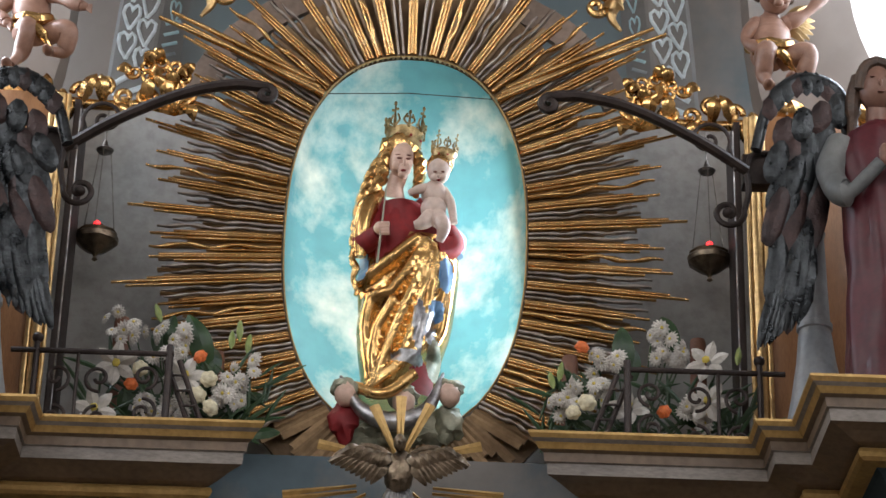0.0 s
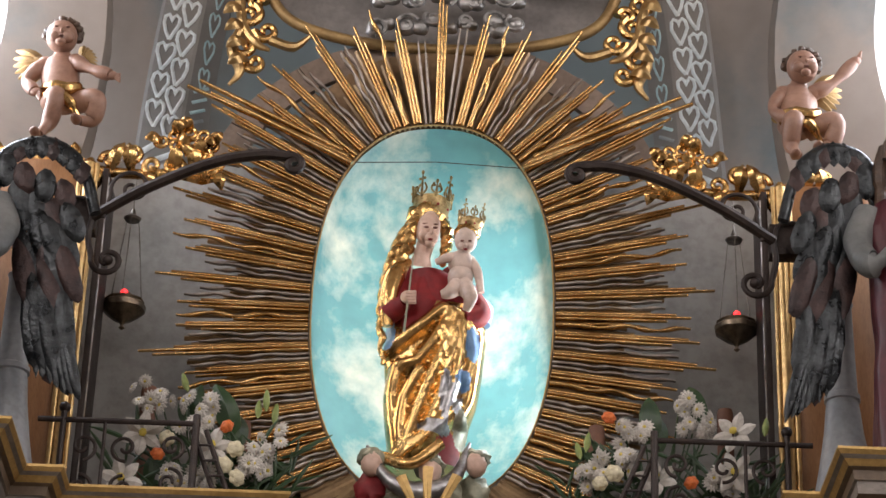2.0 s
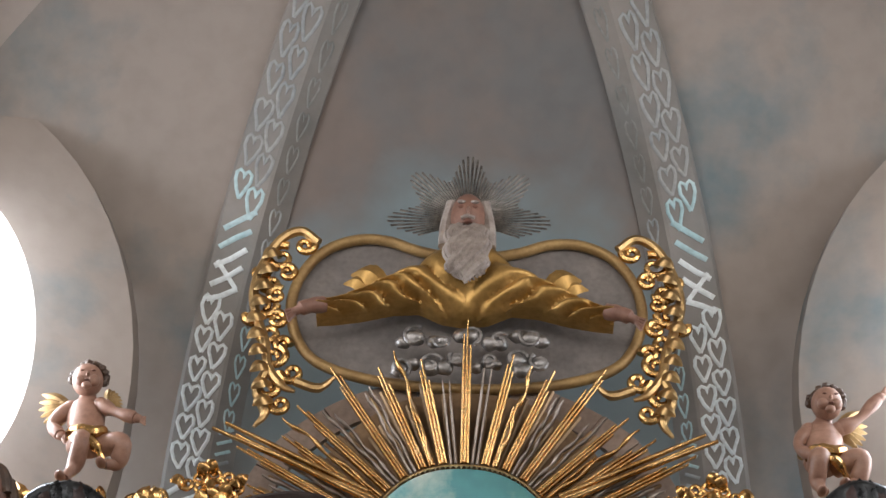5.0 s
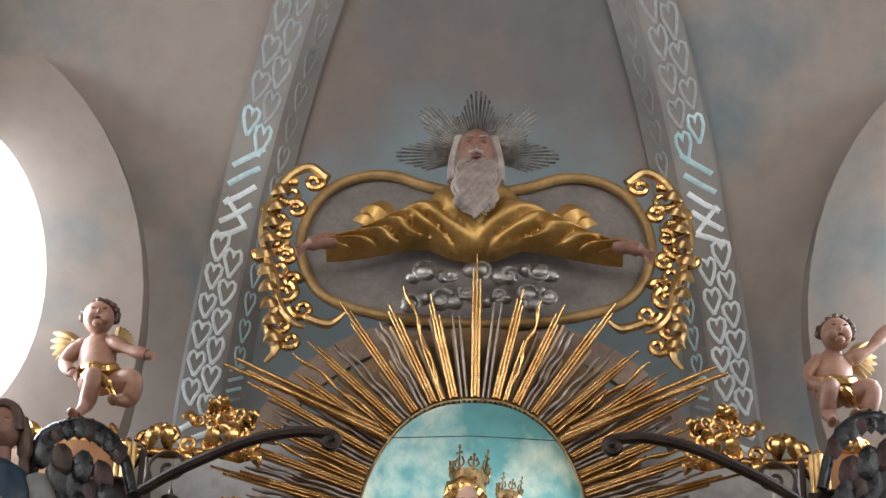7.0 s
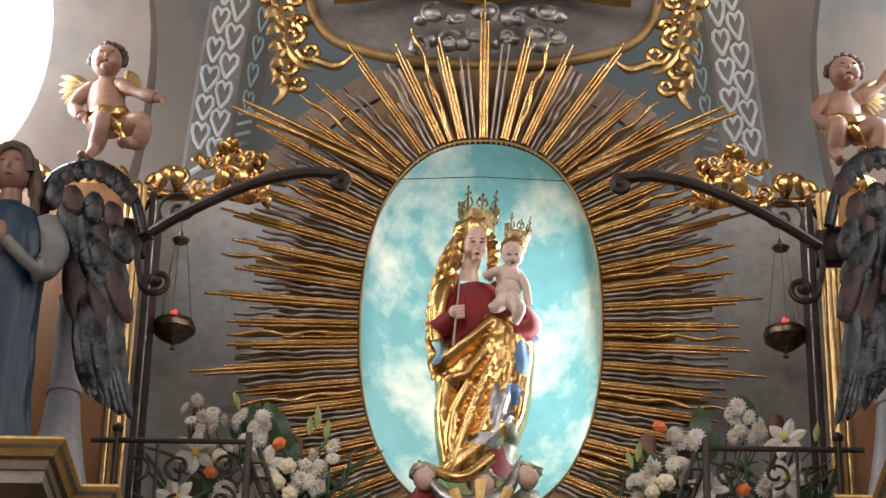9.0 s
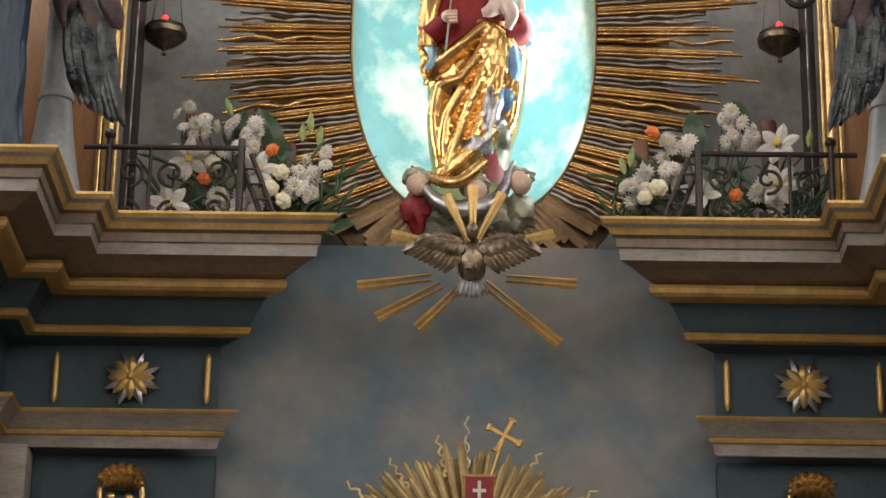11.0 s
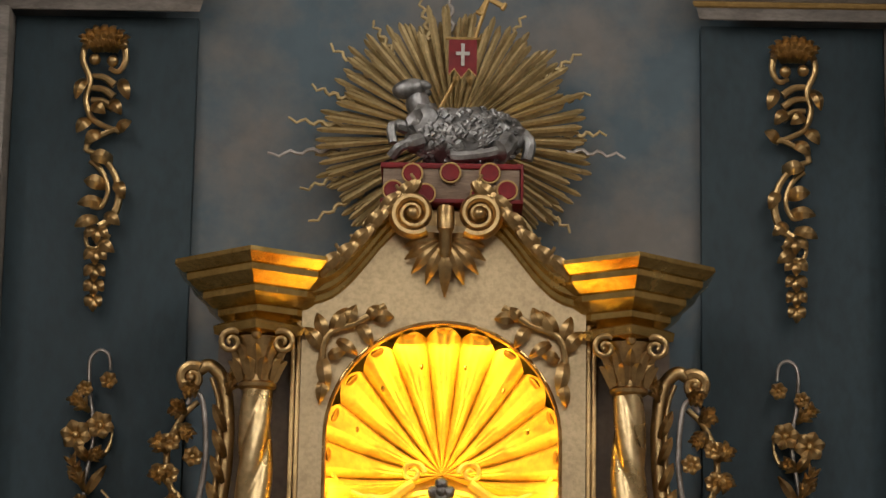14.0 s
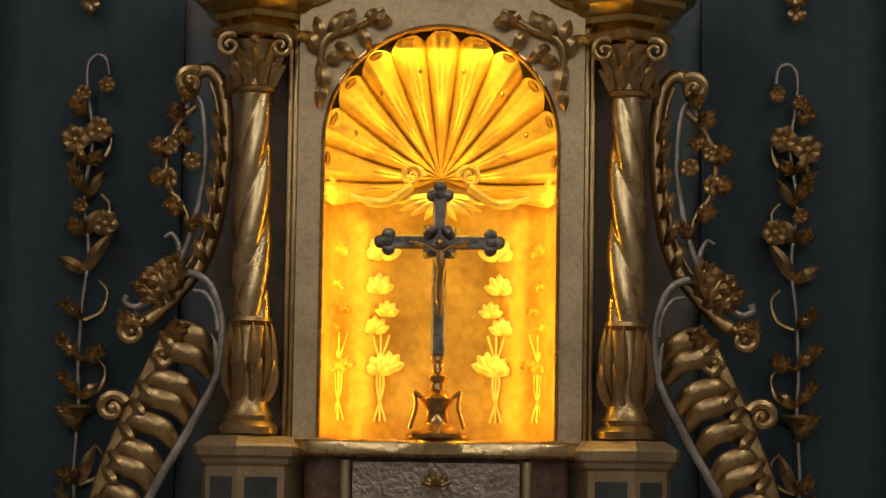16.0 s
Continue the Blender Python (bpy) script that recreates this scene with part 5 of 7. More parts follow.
for k, (turn, r1) in enumerate(((-38, 0.54), (-5, 0.62), (3, 0.55), (20, 0.52), (36, 0.56), (62, 0.53), (92, 0.60), (104, 0.54), (125, 0.53), (143, 0.57), (160, 0.55), (174, 0.60), (186, 0.67), (200, 0.58), (212, 0.60))):
    a = radians(turn)
    b = bmesh.new()
    pts = []
    for q in range(15):
        t = q / 14
        r = 0.38 + (r1 - 0.38) * t
        o = 0.009 * math.sin(q * 1.7)
        pts.append((r * math.cos(a) - o * math.sin(a), -0.03, r * math.sin(a) + o * math.cos(a)))
    tube(b, pts, [0.010 - 0.0004 * q for q in range(15)], 6, 0, 0.6)
    part("flame_ray", b, SILVER_RAY if k in (1, 6, 12) else GLORY_GOLD, gl, "waved silver ray" if k in (1, 6, 12) else "")

PAGE = material("brown_page_edges", (0.20, 0.13, 0.085), (0.34, 0.24, 0.16), 6, 0.6, 0.0, 0.15, 40, stretch=(1, 1, 8))
book = thing("sealed_book", (0.018, 8.62, 3.56), "red book with pale edges and seven red seals", "book")
bm = box(bmesh.new(), -0.236, 0.236, -0.14, 0.12, 0.012, 0.125, 0.006)
part("page_block", bm, PAGE, book, "pale page edges")
for z0, z1 in ((0.0, 0.016), (0.122, 0.142)):
    bm = box(bmesh.new(), -0.245, 0.245, -0.148, 0.13, z0, z1, 0.005)
    part("cover", bm, RED, book, "red cover")
bm = box(bmesh.new(), 0.236, 0.246, -0.15, 0.13, 0.0, 0.142, 0.004)
part("clasp_edge", bm, RED, book)
for k, (x, z) in enumerate(((-0.20, 0.04), (-0.135, 0.10), (-0.09, 0.03), (-0.005, 0.105), (0.10, 0.03), (0.13, 0.105), (0.19, 0.045))):
    bm = bmesh.new()
    rings(bm, [[(x + r * math.cos(a), y, z + r * math.sin(a)) for a in [2 * math.pi * q / 20 for q in range(20)]] for r, y in ((0.031, -0.14), (0.034, -0.158), (0.028, -0.164), (0.010, -0.161))], mi=0)
    seal = part("seal", bm, RED, book, "round red seal")
    bm = bmesh.new()
    tube(bm, [(x + 0.034 * math.cos(2 * math.pi * q / 20), -0.158, z + 0.034 * math.sin(2 * math.pi * q / 20)) for q in range(21)], 0.004, 6)
    part("seal_rim", bm, LINE_GOLD, seal)

bm = bmesh.new()
ball(bm, (0.05, 0, 0.125), (0.215, 0.085, 0.105), sub=5, bumps=0.10, freq=30)
ball(bm, (-0.085, 0, 0.15), (0.075, 0.07, 0.10), sub=3, bumps=0.35, freq=28)
ball(bm, (-0.115, 0, 0.235), (0.042, 0.042, 0.075), sub=3, bumps=0.2, freq=28, rot=Euler((0, radians(-18), 0)).to_matrix())
ball(bm, (-0.148, -0.015, 0.292), (0.062, 0.034, 0.036), sub=3, rot=Euler((0, radians(-12), 0)).to_matrix())
for e in (-1, 1):
    ball(bm, (-0.095, e * 0.035, 0.302), (0.03, 0.012, 0.016), rot=Euler((0, radians(25), e * 0.4)).to_matrix())
tube(bm, spline([(-0.10, -0.05, 0.10), (-0.17, -0.075, 0.07), (-0.205, -0.06, 0.035)]), [0.028] * 6 + [0.02] * 11, 8)
tube(bm, spline([(-0.14, 0.0, 0.15), (-0.205, -0.03, 0.155), (-0.20, -0.04, 0.09)]), [0.024] * 6 + [0.016] * 11, 8)
tube(bm, spline([(0.20, -0.05, 0.10), (0.16, -0.10, 0.05), (0.05, -0.10, 0.03), (0.0, -0.1, 0.03)]), [0.04] * 8 + [0.02] * 17, 8)
tube(bm, spline([(0.25, 0, 0.14), (0.275, -0.02, 0.10), (0.265, -0.02, 0.04)]), [0.022] * 17, 8)
wool = random.Random(41)
for k in range(150):
    # short wavy locks of fleece laid over the back and flank
    u, v = wool.uniform(-1.9, 1.7), wool.uniform(-0.85, 0.85)
    lock = []
    for q in range(6):
        e = u - 0.10 * q
        vv = v + 0.035 * math.sin(q * 1.9 + k)
        c = math.sqrt(max(0.05, 1 - vv * vv))
        lock.append((0.05 + 0.215 * vv, -0.089 * c * math.cos(e * 0.75), 0.125 + 0.109 * c * math.sin(e * 0.75)))
    tube(bm, lock, [0.004, 0.008, 0.009, 0.008, 0.006, 0.002], 5)
single("lamb_sculpture", bm, SILVER_DULL, "silvered lamb sculpture lying on the red book", "sculpture", at=(0.012, 8.60, 3.702))

fl = thing("banner", (0.05, 8.70, 3.80), "small red banner with a white cross on a gilt staff", "banner")
bm = bmesh.new()
tube(bm, [(-0.13, 0.03, 0.06), (0.03, 0.02, 0.38), (0.085, 0.02, 0.56)], 0.007, 8)
part("staff", bm, LINE_GOLD, fl)
bm = bmesh.new()
for k in range(4):
    a = radians(62 + 90 * k)
    tube(bm, [(0.088, 0.02, 0.572), (0.088 + 0.058 * math.cos(a), 0.02, 0.572 + 0.058 * math.sin(a))], [0.009, 0.011], 8, 0, 0.6)
    for e in (-0.5, 0, 0.5):
        ball(bm, (0.088 + 0.064 * math.cos(a + e * 0.25), 0.02, 0.572 + 0.064 * math.sin(a + e * 0.25)), 0.010, sub=1)
part("cross_finial", bm, LINE_GOLD, fl)
bm = bmesh.new()
prism(bm, [(-0.05, 0.275), (-0.03, 0.30), (-0.005, 0.265), (0.022, 0.30), (0.05, 0.272), (0.05, 0.41), (-0.05, 0.41)], -0.012, -0.004)
cloth = part("cloth", bm, RED, fl, "red cloth with pointed hem")
bm = bmesh.new()
prism(bm, [(-0.006, 0.31), (0.006, 0.31), (0.006, 0.35), (0.024, 0.35), (0.024, 0.362), (0.006, 0.362), (0.006, 0.392), (-0.006, 0.392), (-0.006, 0.362), (-0.024, 0.362), (-0.024, 0.35), (-0.006, 0.35)], -0.0165, -0.0122)
part("white_cross", bm, PETAL, cloth)
bm = bmesh.new()
tube(bm, [(-0.05, -0.01, 0.275), (-0.03, -0.01, 0.30), (-0.005, -0.01, 0.265), (0.022, -0.01, 0.30), (0.05, -0.01, 0.272)], 0.004, 6)
tube(bm, [(-0.062, -0.008, 0.412), (0.062, -0.008, 0.412)], 0.006, 8)
for e in (-1, 1):
    leaf_blade(bm, (e * 0.02, -0.008, 0.275), (e * 0.03, -0.012, 0.235), 0.02)
part("gilt_hem", bm, LINE_GOLD, cloth)

# ---------------- dove with gilt beams ----------------
OLD_SILVER = material("browned_silver_gilt", (0.10, 0.075, 0.05), (0.34, 0.27, 0.19), 18, 0.36, 0.85, 0.3, 60)
bm = bmesh.new()
ball(bm, (0, 0, 0), (0.055, 0.05, 0.085), 0, sub=3, bumps=0.22, freq=60)
ball(bm, (0, -0.02, 0.11), (0.024, 0.026, 0.036), 0, sub=2)
tube(bm, [(0, -0.06, 0.10), (0, -0.085, 0.088)], [0.01, 0.002], 6)
for k in range(7):
    a = radians(-90 + 7.5 * (k - 3))
    leaf_blade(bm, (0.01 * (k - 3), 0, -0.06), (0.15 * math.cos(a), -0.02, 0.15 * math.sin(a)), 0.022, (0, -0.008, 0), 1)
for e in (-1, 1):
    for k in range(9):
        t = k / 8
        leaf_blade(bm, (e * (0.03 + 0.10 * t), -0.005, 0.05 + 0.02 * t), (e * (0.10 + 0.15 * t), -0.02, -0.055 + 0.08 * t), 0.05, (0, -0.02, 0))
    for k in range(5):
        t = k / 4
        leaf_blade(bm, (e * (0.03 + 0.11 * t), -0.02, 0.065 + 0.015 * t), (e * (0.08 + 0.13 * t), -0.035, 0.0 + 0.05 * t), 0.05, (0, -0.02, 0))
    tube(bm, spline([(e * 0.03, 0, 0.05), (e * 0.10, -0.01, 0.085), (e * 0.20, -0.01, 0.075), (e * 0.25, 0, 0.03)]), [0.022] * 12 + [0.012] * 13, 8)
dove = single("dove_carving", bm, [OLD_SILVER, SILVER], "carved dove with spread gilt wings and silver tail", "sculpture", at=(0.014, 8.60, 4.995))
DOVE_BEAMS = ((-0.14, 5.0, -0.41, 4.962), (-0.10, 4.97, -0.335, 4.84), (-0.04, 4.95, -0.185, 4.798), (0.06, 4.98, 0.34, 4.745), (0.14, 5.0, 0.40, 4.98))
for x0, z0, x1, z1 in DOVE_BEAMS:
    d = Vector((x1 - x0, 0, z1 - z0))
    sd = Vector((-d.z, 0, d.x)).normalized()
    bm = bmesh.new()
    for w, o in ((0.012, -0.011), (0.012, 0.011)):
        rings(bm, [[p + sd * (o - w * k), p + sd * o + Vector((0, -0.008, 0)), p + sd * (o + w * k), p + sd * o + Vector((0, 0.006, 0))] for p, k in ((Vector((0, 0, 0)), 0.5), (d, 1.0))])
    single("dove_beam", bm, LINE_GOLD, "flat gilt beam spreading from the dove", "ornament", "dove beams", at=(x0, 8.78, z0), smooth=False)
for x1, z1 in ((-0.10, 5.30), (0.0, 5.34), (0.11, 5.31), (-0.30, 5.14), (0.30, 5.15)):
    bm = bmesh.new()
    d = Vector((x1, 0, z1 - 5.08))
    sd = Vector((-d.z, 0, d.x)).normalized()
    rings(bm, [[p - sd * w, p + Vector((0, -0.008, 0)), p + sd * w, p + Vector((0, 0.006, 0))] for p, w in ((d * 0.15, 0.009), (d, 0.02))])
    single("dove_beam", bm, LINE_GOLD, "pale beam rising from the dove", "ornament", "dove beams", at=(0.014, 8.70, 5.08), smooth=False)

DARK_GOLD = material("dark_gilt_metal", (0.18, 0.12, 0.05), (0.45, 0.33, 0.16), 20, 0.35, 0.95, 0.3, 80)

# ---------------- statue in the oval niche ----------------
def robed(bm, sections, folds, depth, mi, seed, segs=56, zoff=0.0, twist=0.0):
    """A draped body through (z, x left, x right, depth) sections, with carved folds that wander down it."""
    loops = []
    zs = [s[0] for s in sections]
    n_ = 46
    for j in range(n_ + 1):
        z = zs[0] + (zs[-1] - zs[0]) * j / n_
        xl, xr, dp = [float(np.interp(z, zs, [s[q] for s in sections])) for q in (1, 2, 3)]
        cx_, rx = (xl + xr) / 2, (xr - xl) / 2
        loop = []
        for k in range(segs):
            a = 2 * math.pi * k / segs
            w = noise.noise(Vector((math.cos(a) * 1.5 + seed, math.sin(a) * 1.5, z * 2.2))) * 2.0
            f = abs(math.sin(folds * a / 2 + w + twist * z)) ** 0.8 - 0.5
            g = noise.noise(Vector((math.cos(a) * 3 + seed, math.sin(a) * 3, z * 7.0)))
            r = 1 + depth * f + depth * 0.5 * g
            loop.append((cx_ + rx * r * math.cos(a), dp * r * math.sin(a), z + zoff))
        loops.append(loop)
    return rings(bm, loops, mi=mi)


# carved folds of the cloak as (x, z) lines, fanning from the arm that holds the child
FOLDS = [[(0.052, 0.747), (-0.027, 0.682), (-0.124, 0.614), (-0.168, 0.598)], [(0.082, 0.737), (0.023, 0.621), (-0.044, 0.533), (-0.122, 0.521)], [(0.091, 0.726), (0.053, 0.58), (-0.004, 0.436), (-0.055, 0.295), (-0.087, 0.205)], [(0.106, 0.726), (0.083, 0.56), (0.055, 0.417), (0.012, 0.296)], [(0.126, 0.721), (0.122, 0.581), (0.103, 0.469), (0.065, 0.327), (-0.02, 0.236), (-0.115, 0.176)], [(0.151, 0.696), (0.173, 0.582), (0.147, 0.48)], [(-0.122, 0.511), (-0.147, 0.414), (-0.137, 0.314), (-0.116, 0.205)], [(-0.034, 0.497), (-0.088, 0.395), (-0.108, 0.294), (-0.099, 0.205)], [(0.195, 0.654), (0.183, 0.52), (0.163, 0.398), (0.129, 0.328)], [(0.118, 0.367), (0.057, 0.291), (-0.039, 0.211), (-0.153, 0.126)]]
# outline of the gown: height, edge to one side, edge to the other
GOWN = [(0.155, -0.155, 0.145), (0.234, -0.144, 0.15), (0.335, -0.157, 0.169), (0.436, -0.165, 0.193), (0.538, -0.173, 0.205), (0.643, -0.178, 0.214), (0.727, -0.172, 0.222), (0.79, -0.159, 0.217), (0.854, -0.13, 0.162), (0.919, -0.111, 0.081)]


def fold_height(x, z):
    best = 0.0
    for line in FOLDS:
        for (x0, z0), (x1, z1) in zip(line, line[1:]):
            dx, dz = x1 - x0, z1 - z0
            t = max(0.0, min(1.0, ((x - x0) * dx + (z - z0) * dz) / (dx * dx + dz * dz)))
            best = max(best, 1 - math.hypot(x - x0 - t * dx, z - z0 - t * dz) / 0.036)
    return math.sin(math.pi / 2 * best) ** 0.8


bm = bmesh.new()
# 0 gold, 1 red, 2 blue, 3 flesh, 4 pale flesh, 5 silver, 6 green-brown cloud, 7 painted features
gown_z, gown_l, gown_r = [g[0] for g in GOWN], [g[1] for g in GOWN], [g[2] for g in GOWN]
loops = []
for j in range(121):
    z = gown_z[0] + (gown_z[-1] - gown_z[0]) * j / 120
    xl, xr = float(np.interp(z, gown_z, gown_l)), float(np.interp(z, gown_z, gown_r))
    loop = []
    for k in range(104):
        a = 2 * math.pi * k / 104
        x, y = (xl + xr) / 2 + (xr - xl) / 2 * math.cos(a), 0.105 * math.sin(a)
        if y < 0.03:
            h = fold_height(x, z) + 0.07 * noise.noise(Vector((x * 22, 1.3, z * 16)))
            y -= 0.052 * h * (0.35 + 0.65 * abs(math.sin(a)))
            x += 0.012 * (h - 0.5) * math.cos(a)
        loop.append((x, y, z))
    loops.append(loop)
gown_faces = rings(bm, loops, mi=0)
for f in gown_faces:
    c = f.calc_center_median()
    u, v = c.x, c.z
    if v > 0.785 and u < 0.13:
        f.material_index = 1
    # the silver (5) ellipses put the niche lamp's white highlights into the gilding
    for (px_, pz_), (rx_, rz_), mi in (((0.167, 0.613), (0.027105921601334442, 0.06880733944954127), 2), ((0.135, 0.467), (0.029190992493744787, 0.03899082568807339), 2), ((0.082, 0.207), (0.04691409507923269, 0.06880733944954127), 1), ((0.129, 0.288), (0.029190992493744787, 0.06880733944954127), 6), ((0.07, 0.397), (0.02293577981651376, 0.10321100917431192), 5), ((0.109, 0.398), (0.02085070892410342, 0.06880733944954127), 5), ((0.028, 0.276), (0.06255212677231026, 0.027522935779816512), 5), ((-0.157, 0.66), (0.027105921601334442, 0.06880733944954127), 2)):
        if ((u - px_) / rx_) ** 2 + ((v - pz_) / rz_) ** 2 < 1 and c.y < 0:
            f.material_index = mi
# chest, sleeves and the cloak over the shoulders
robed(bm, [(0.682, -0.14, 0.12, 0.105), (0.787, -0.135, 0.10, 0.115), (0.882, -0.10, 0.06, 0.10), (0.93, -0.05, 0.02, 0.06)], 9, 0.08, 1, 8.0)
ln = spline(((-0.101, -0.02, 0.939), (-0.139, -0.05, 0.849), (-0.147, -0.09, 0.746), (-0.097, -0.14, 0.76)), 7)
tube(bm, ln, [float(r) for r in np.interp(np.linspace(0, 1, len(ln)), np.linspace(0, 1, 4), [0.045, 0.05, 0.048, 0.03])], 10, 1)
ln = spline(((-0.097, -0.04, 0.967), (-0.14, -0.08, 0.889), (-0.16, -0.1, 0.794), (-0.163, -0.09, 0.682)), 7)
tube(bm, ln, [float(r) for r in np.interp(np.linspace(0, 1, len(ln)), np.linspace(0, 1, 4), [0.025, 0.04, 0.036, 0.022])], 10, 0)
ln = spline(((0.05, 0.0, 0.939), (0.141, -0.02, 0.846), (0.187, -0.06, 0.754), (0.121, -0.11, 0.719)), 7)
tube(bm, ln, [float(r) for r in np.interp(np.linspace(0, 1, len(ln)), np.linspace(0, 1, 4), [0.045, 0.05, 0.048, 0.035])], 10, 1)
ln = spline(((0.172, 0.0, 0.845), (0.21, -0.02, 0.794), (0.21, -0.04, 0.721)), 7)
tube(bm, ln, [float(r) for r in np.interp(np.linspace(0, 1, len(ln)), np.linspace(0, 1, 3), [0.02, 0.034, 0.022])], 10, 2)
# hands, neck and the turned head with its wreath of hair
ball(bm, (-0.087, -0.165, 0.767), (0.03, 0.026, 0.026), 3, 2)
tube(bm, [(-0.095, -0.185, 0.776), (-0.056, -0.19, 0.776)], 0.0085, 6, 3)
tube(bm, [(-0.092, -0.185, 0.763), (-0.056, -0.19, 0.764)], 0.0085, 6, 3)
tube(bm, [(-0.089, -0.185, 0.751), (-0.056, -0.19, 0.751)], 0.0085, 6, 3)
tube(bm, [(-0.086, -0.185, 0.738), (-0.055, -0.19, 0.738)], 0.0085, 6, 3)
ball(bm, (0.125, -0.17, 0.805), (0.026, 0.018, 0.034), 4, 2)
tube(bm, [(0.117, -0.185, 0.81), (0.124, -0.185, 0.768)], 0.0075, 6, 4)
tube(bm, [(0.127, -0.185, 0.81), (0.135, -0.185, 0.768)], 0.0075, 6, 4)
tube(bm, [(0.136, -0.185, 0.81), (0.146, -0.185, 0.768)], 0.0075, 6, 4)
tube(bm, [(0.144, -0.185, 0.811), (0.157, -0.185, 0.768)], 0.0075, 6, 4)
ln = spline(((-0.046, -0.03, 0.957), (-0.041, -0.045, 0.993), (-0.027, -0.05, 1.044)), 5)
tube(bm, ln, [float(r) for r in np.interp(np.linspace(0, 1, len(ln)), np.linspace(0, 1, 3), [0.046, 0.034, 0.036])], 14, 3)
ball(bm, (-0.019, -0.075, 1.09), (0.046, 0.058, 0.074), 3, 3, Euler((0, radians(9), 0)).to_matrix())
ball(bm, (-0.007, -0.115, 1.034), (0.028, 0.026, 0.026), 3, 2)
ball(bm, (-0.012, -0.112, 1.012), (0.02, 0.02, 0.016), 3, 2)
ball(bm, (-0.037, -0.112, 1.048), (0.02, 0.02, 0.022), 3, 2)
ball(bm, (-0.006, -0.138, 1.053), (0.0075, 0.012, 0.018), 3, 2)
ball(bm, (-0.027, -0.131, 1.073), (0.011, 0.005, 0.0045), 7, 2)
ball(bm, (0.008, -0.126, 1.074), (0.01, 0.006, 0.0045), 7, 2)
ball(bm, (-0.029, -0.128, 1.088), (0.015, 0.005, 0.0028), 7, 2)
ball(bm, (0.008, -0.124, 1.089), (0.012, 0.005, 0.0028), 7, 2)
ball(bm, (-0.01, -0.139, 1.019), (0.011, 0.005, 0.0045), 1, 2)
ball(bm, (-0.029, -0.03, 1.158), (0.075, 0.078, 0.062), 0, 3, bumps=0.25, freq=45)
ln = spline(((-0.062, -0.07, 1.148), (-0.088, -0.07, 1.088), (-0.103, -0.06, 1.016), (-0.141, -0.06, 0.93)), 12)
tube(bm, [(p.x + 0.007 * math.sin(q * 1.1), p.y + 0.006 * math.cos(q * 1.1), p.z) for q, p in enumerate(ln)], [float(r) * (1 + 0.2 * math.sin(q * 1.1)) for q, r in enumerate(np.interp(np.linspace(0, 1, len(ln)), np.linspace(0, 1, 4), [0.022, 0.024, 0.024, 0.022]))], 8, 0)
ln = spline(((-0.069, -0.04, 1.153), (-0.124, -0.04, 1.059), (-0.157, -0.05, 0.956), (-0.18, -0.07, 0.839), (-0.188, -0.07, 0.712), (-0.175, -0.06, 0.54)), 12)
tube(bm, [(p.x + 0.007 * math.sin(q * 1.1), p.y + 0.006 * math.cos(q * 1.1), p.z) for q, p in enumerate(ln)], [float(r) * (1 + 0.2 * math.sin(q * 1.1)) for q, r in enumerate(np.interp(np.linspace(0, 1, len(ln)), np.linspace(0, 1, 6), [0.024, 0.028, 0.026, 0.022, 0.018, 0.008]))], 8, 0)
ln = spline(((-0.08, -0.02, 1.146), (-0.134, -0.02, 1.036), (-0.173, -0.04, 0.918), (-0.187, -0.05, 0.785), (-0.19, -0.05, 0.638)), 12)
tube(bm, [(p.x + 0.007 * math.sin(q * 1.1), p.y + 0.006 * math.cos(q * 1.1), p.z) for q, p in enumerate(ln)], [float(r) * (1 + 0.2 * math.sin(q * 1.1)) for q, r in enumerate(np.interp(np.linspace(0, 1, len(ln)), np.linspace(0, 1, 5), [0.022, 0.024, 0.022, 0.018, 0.008]))], 8, 0)
ln = spline(((0.017, -0.06, 1.149), (0.046, -0.055, 1.097), (0.049, -0.05, 1.034), (0.035, -0.04, 0.964)), 12)
tube(bm, [(p.x + 0.007 * math.sin(q * 1.1), p.y + 0.006 * math.cos(q * 1.1), p.z) for q, p in enumerate(ln)], [float(r) * (1 + 0.2 * math.sin(q * 1.1)) for q, r in enumerate(np.interp(np.linspace(0, 1, len(ln)), np.linspace(0, 1, 4), [0.02, 0.022, 0.02, 0.012]))], 8, 0)
# thin sceptre
tube(bm, [(-0.096, -0.18, 0.622), (-0.072, -0.19, 0.927)], [0.005, 0.0025], 8, 6)
# the child
ball(bm, (0.112, -0.12, 0.931), (0.05, 0.048, 0.055), 4, 3)
ball(bm, (0.111, -0.125, 0.871), (0.05, 0.048, 0.05), 4, 3)
ball(bm, (0.127, -0.135, 1.021), (0.044, 0.048, 0.05), 4, 3)
ball(bm, (0.131, -0.118, 1.051), (0.05, 0.05, 0.044), 0, 3, bumps=0.3, freq=45)
ball(bm, (0.113, -0.178, 0.998), (0.008, 0.005, 0.004), 7, 2)
ball(bm, (0.143, -0.176, 1.0), (0.008, 0.005, 0.004), 7, 2)
ball(bm, (0.127, -0.184, 0.978), (0.007, 0.008, 0.009), 4, 2)
ball(bm, (0.127, -0.178, 0.964), (0.009, 0.005, 0.004), 1, 2)
ball(bm, (0.111, -0.168, 0.979), (0.017, 0.014, 0.015), 4, 2)
ball(bm, (0.143, -0.166, 0.981), (0.017, 0.014, 0.015), 4, 2)
ln = spline(((0.085, -0.13, 0.95), (0.055, -0.15, 0.938), (0.014, -0.15, 0.919)), 7)
tube(bm, ln, [float(r) for r in np.interp(np.linspace(0, 1, len(ln)), np.linspace(0, 1, 3), [0.022, 0.018, 0.012])], 10, 4)
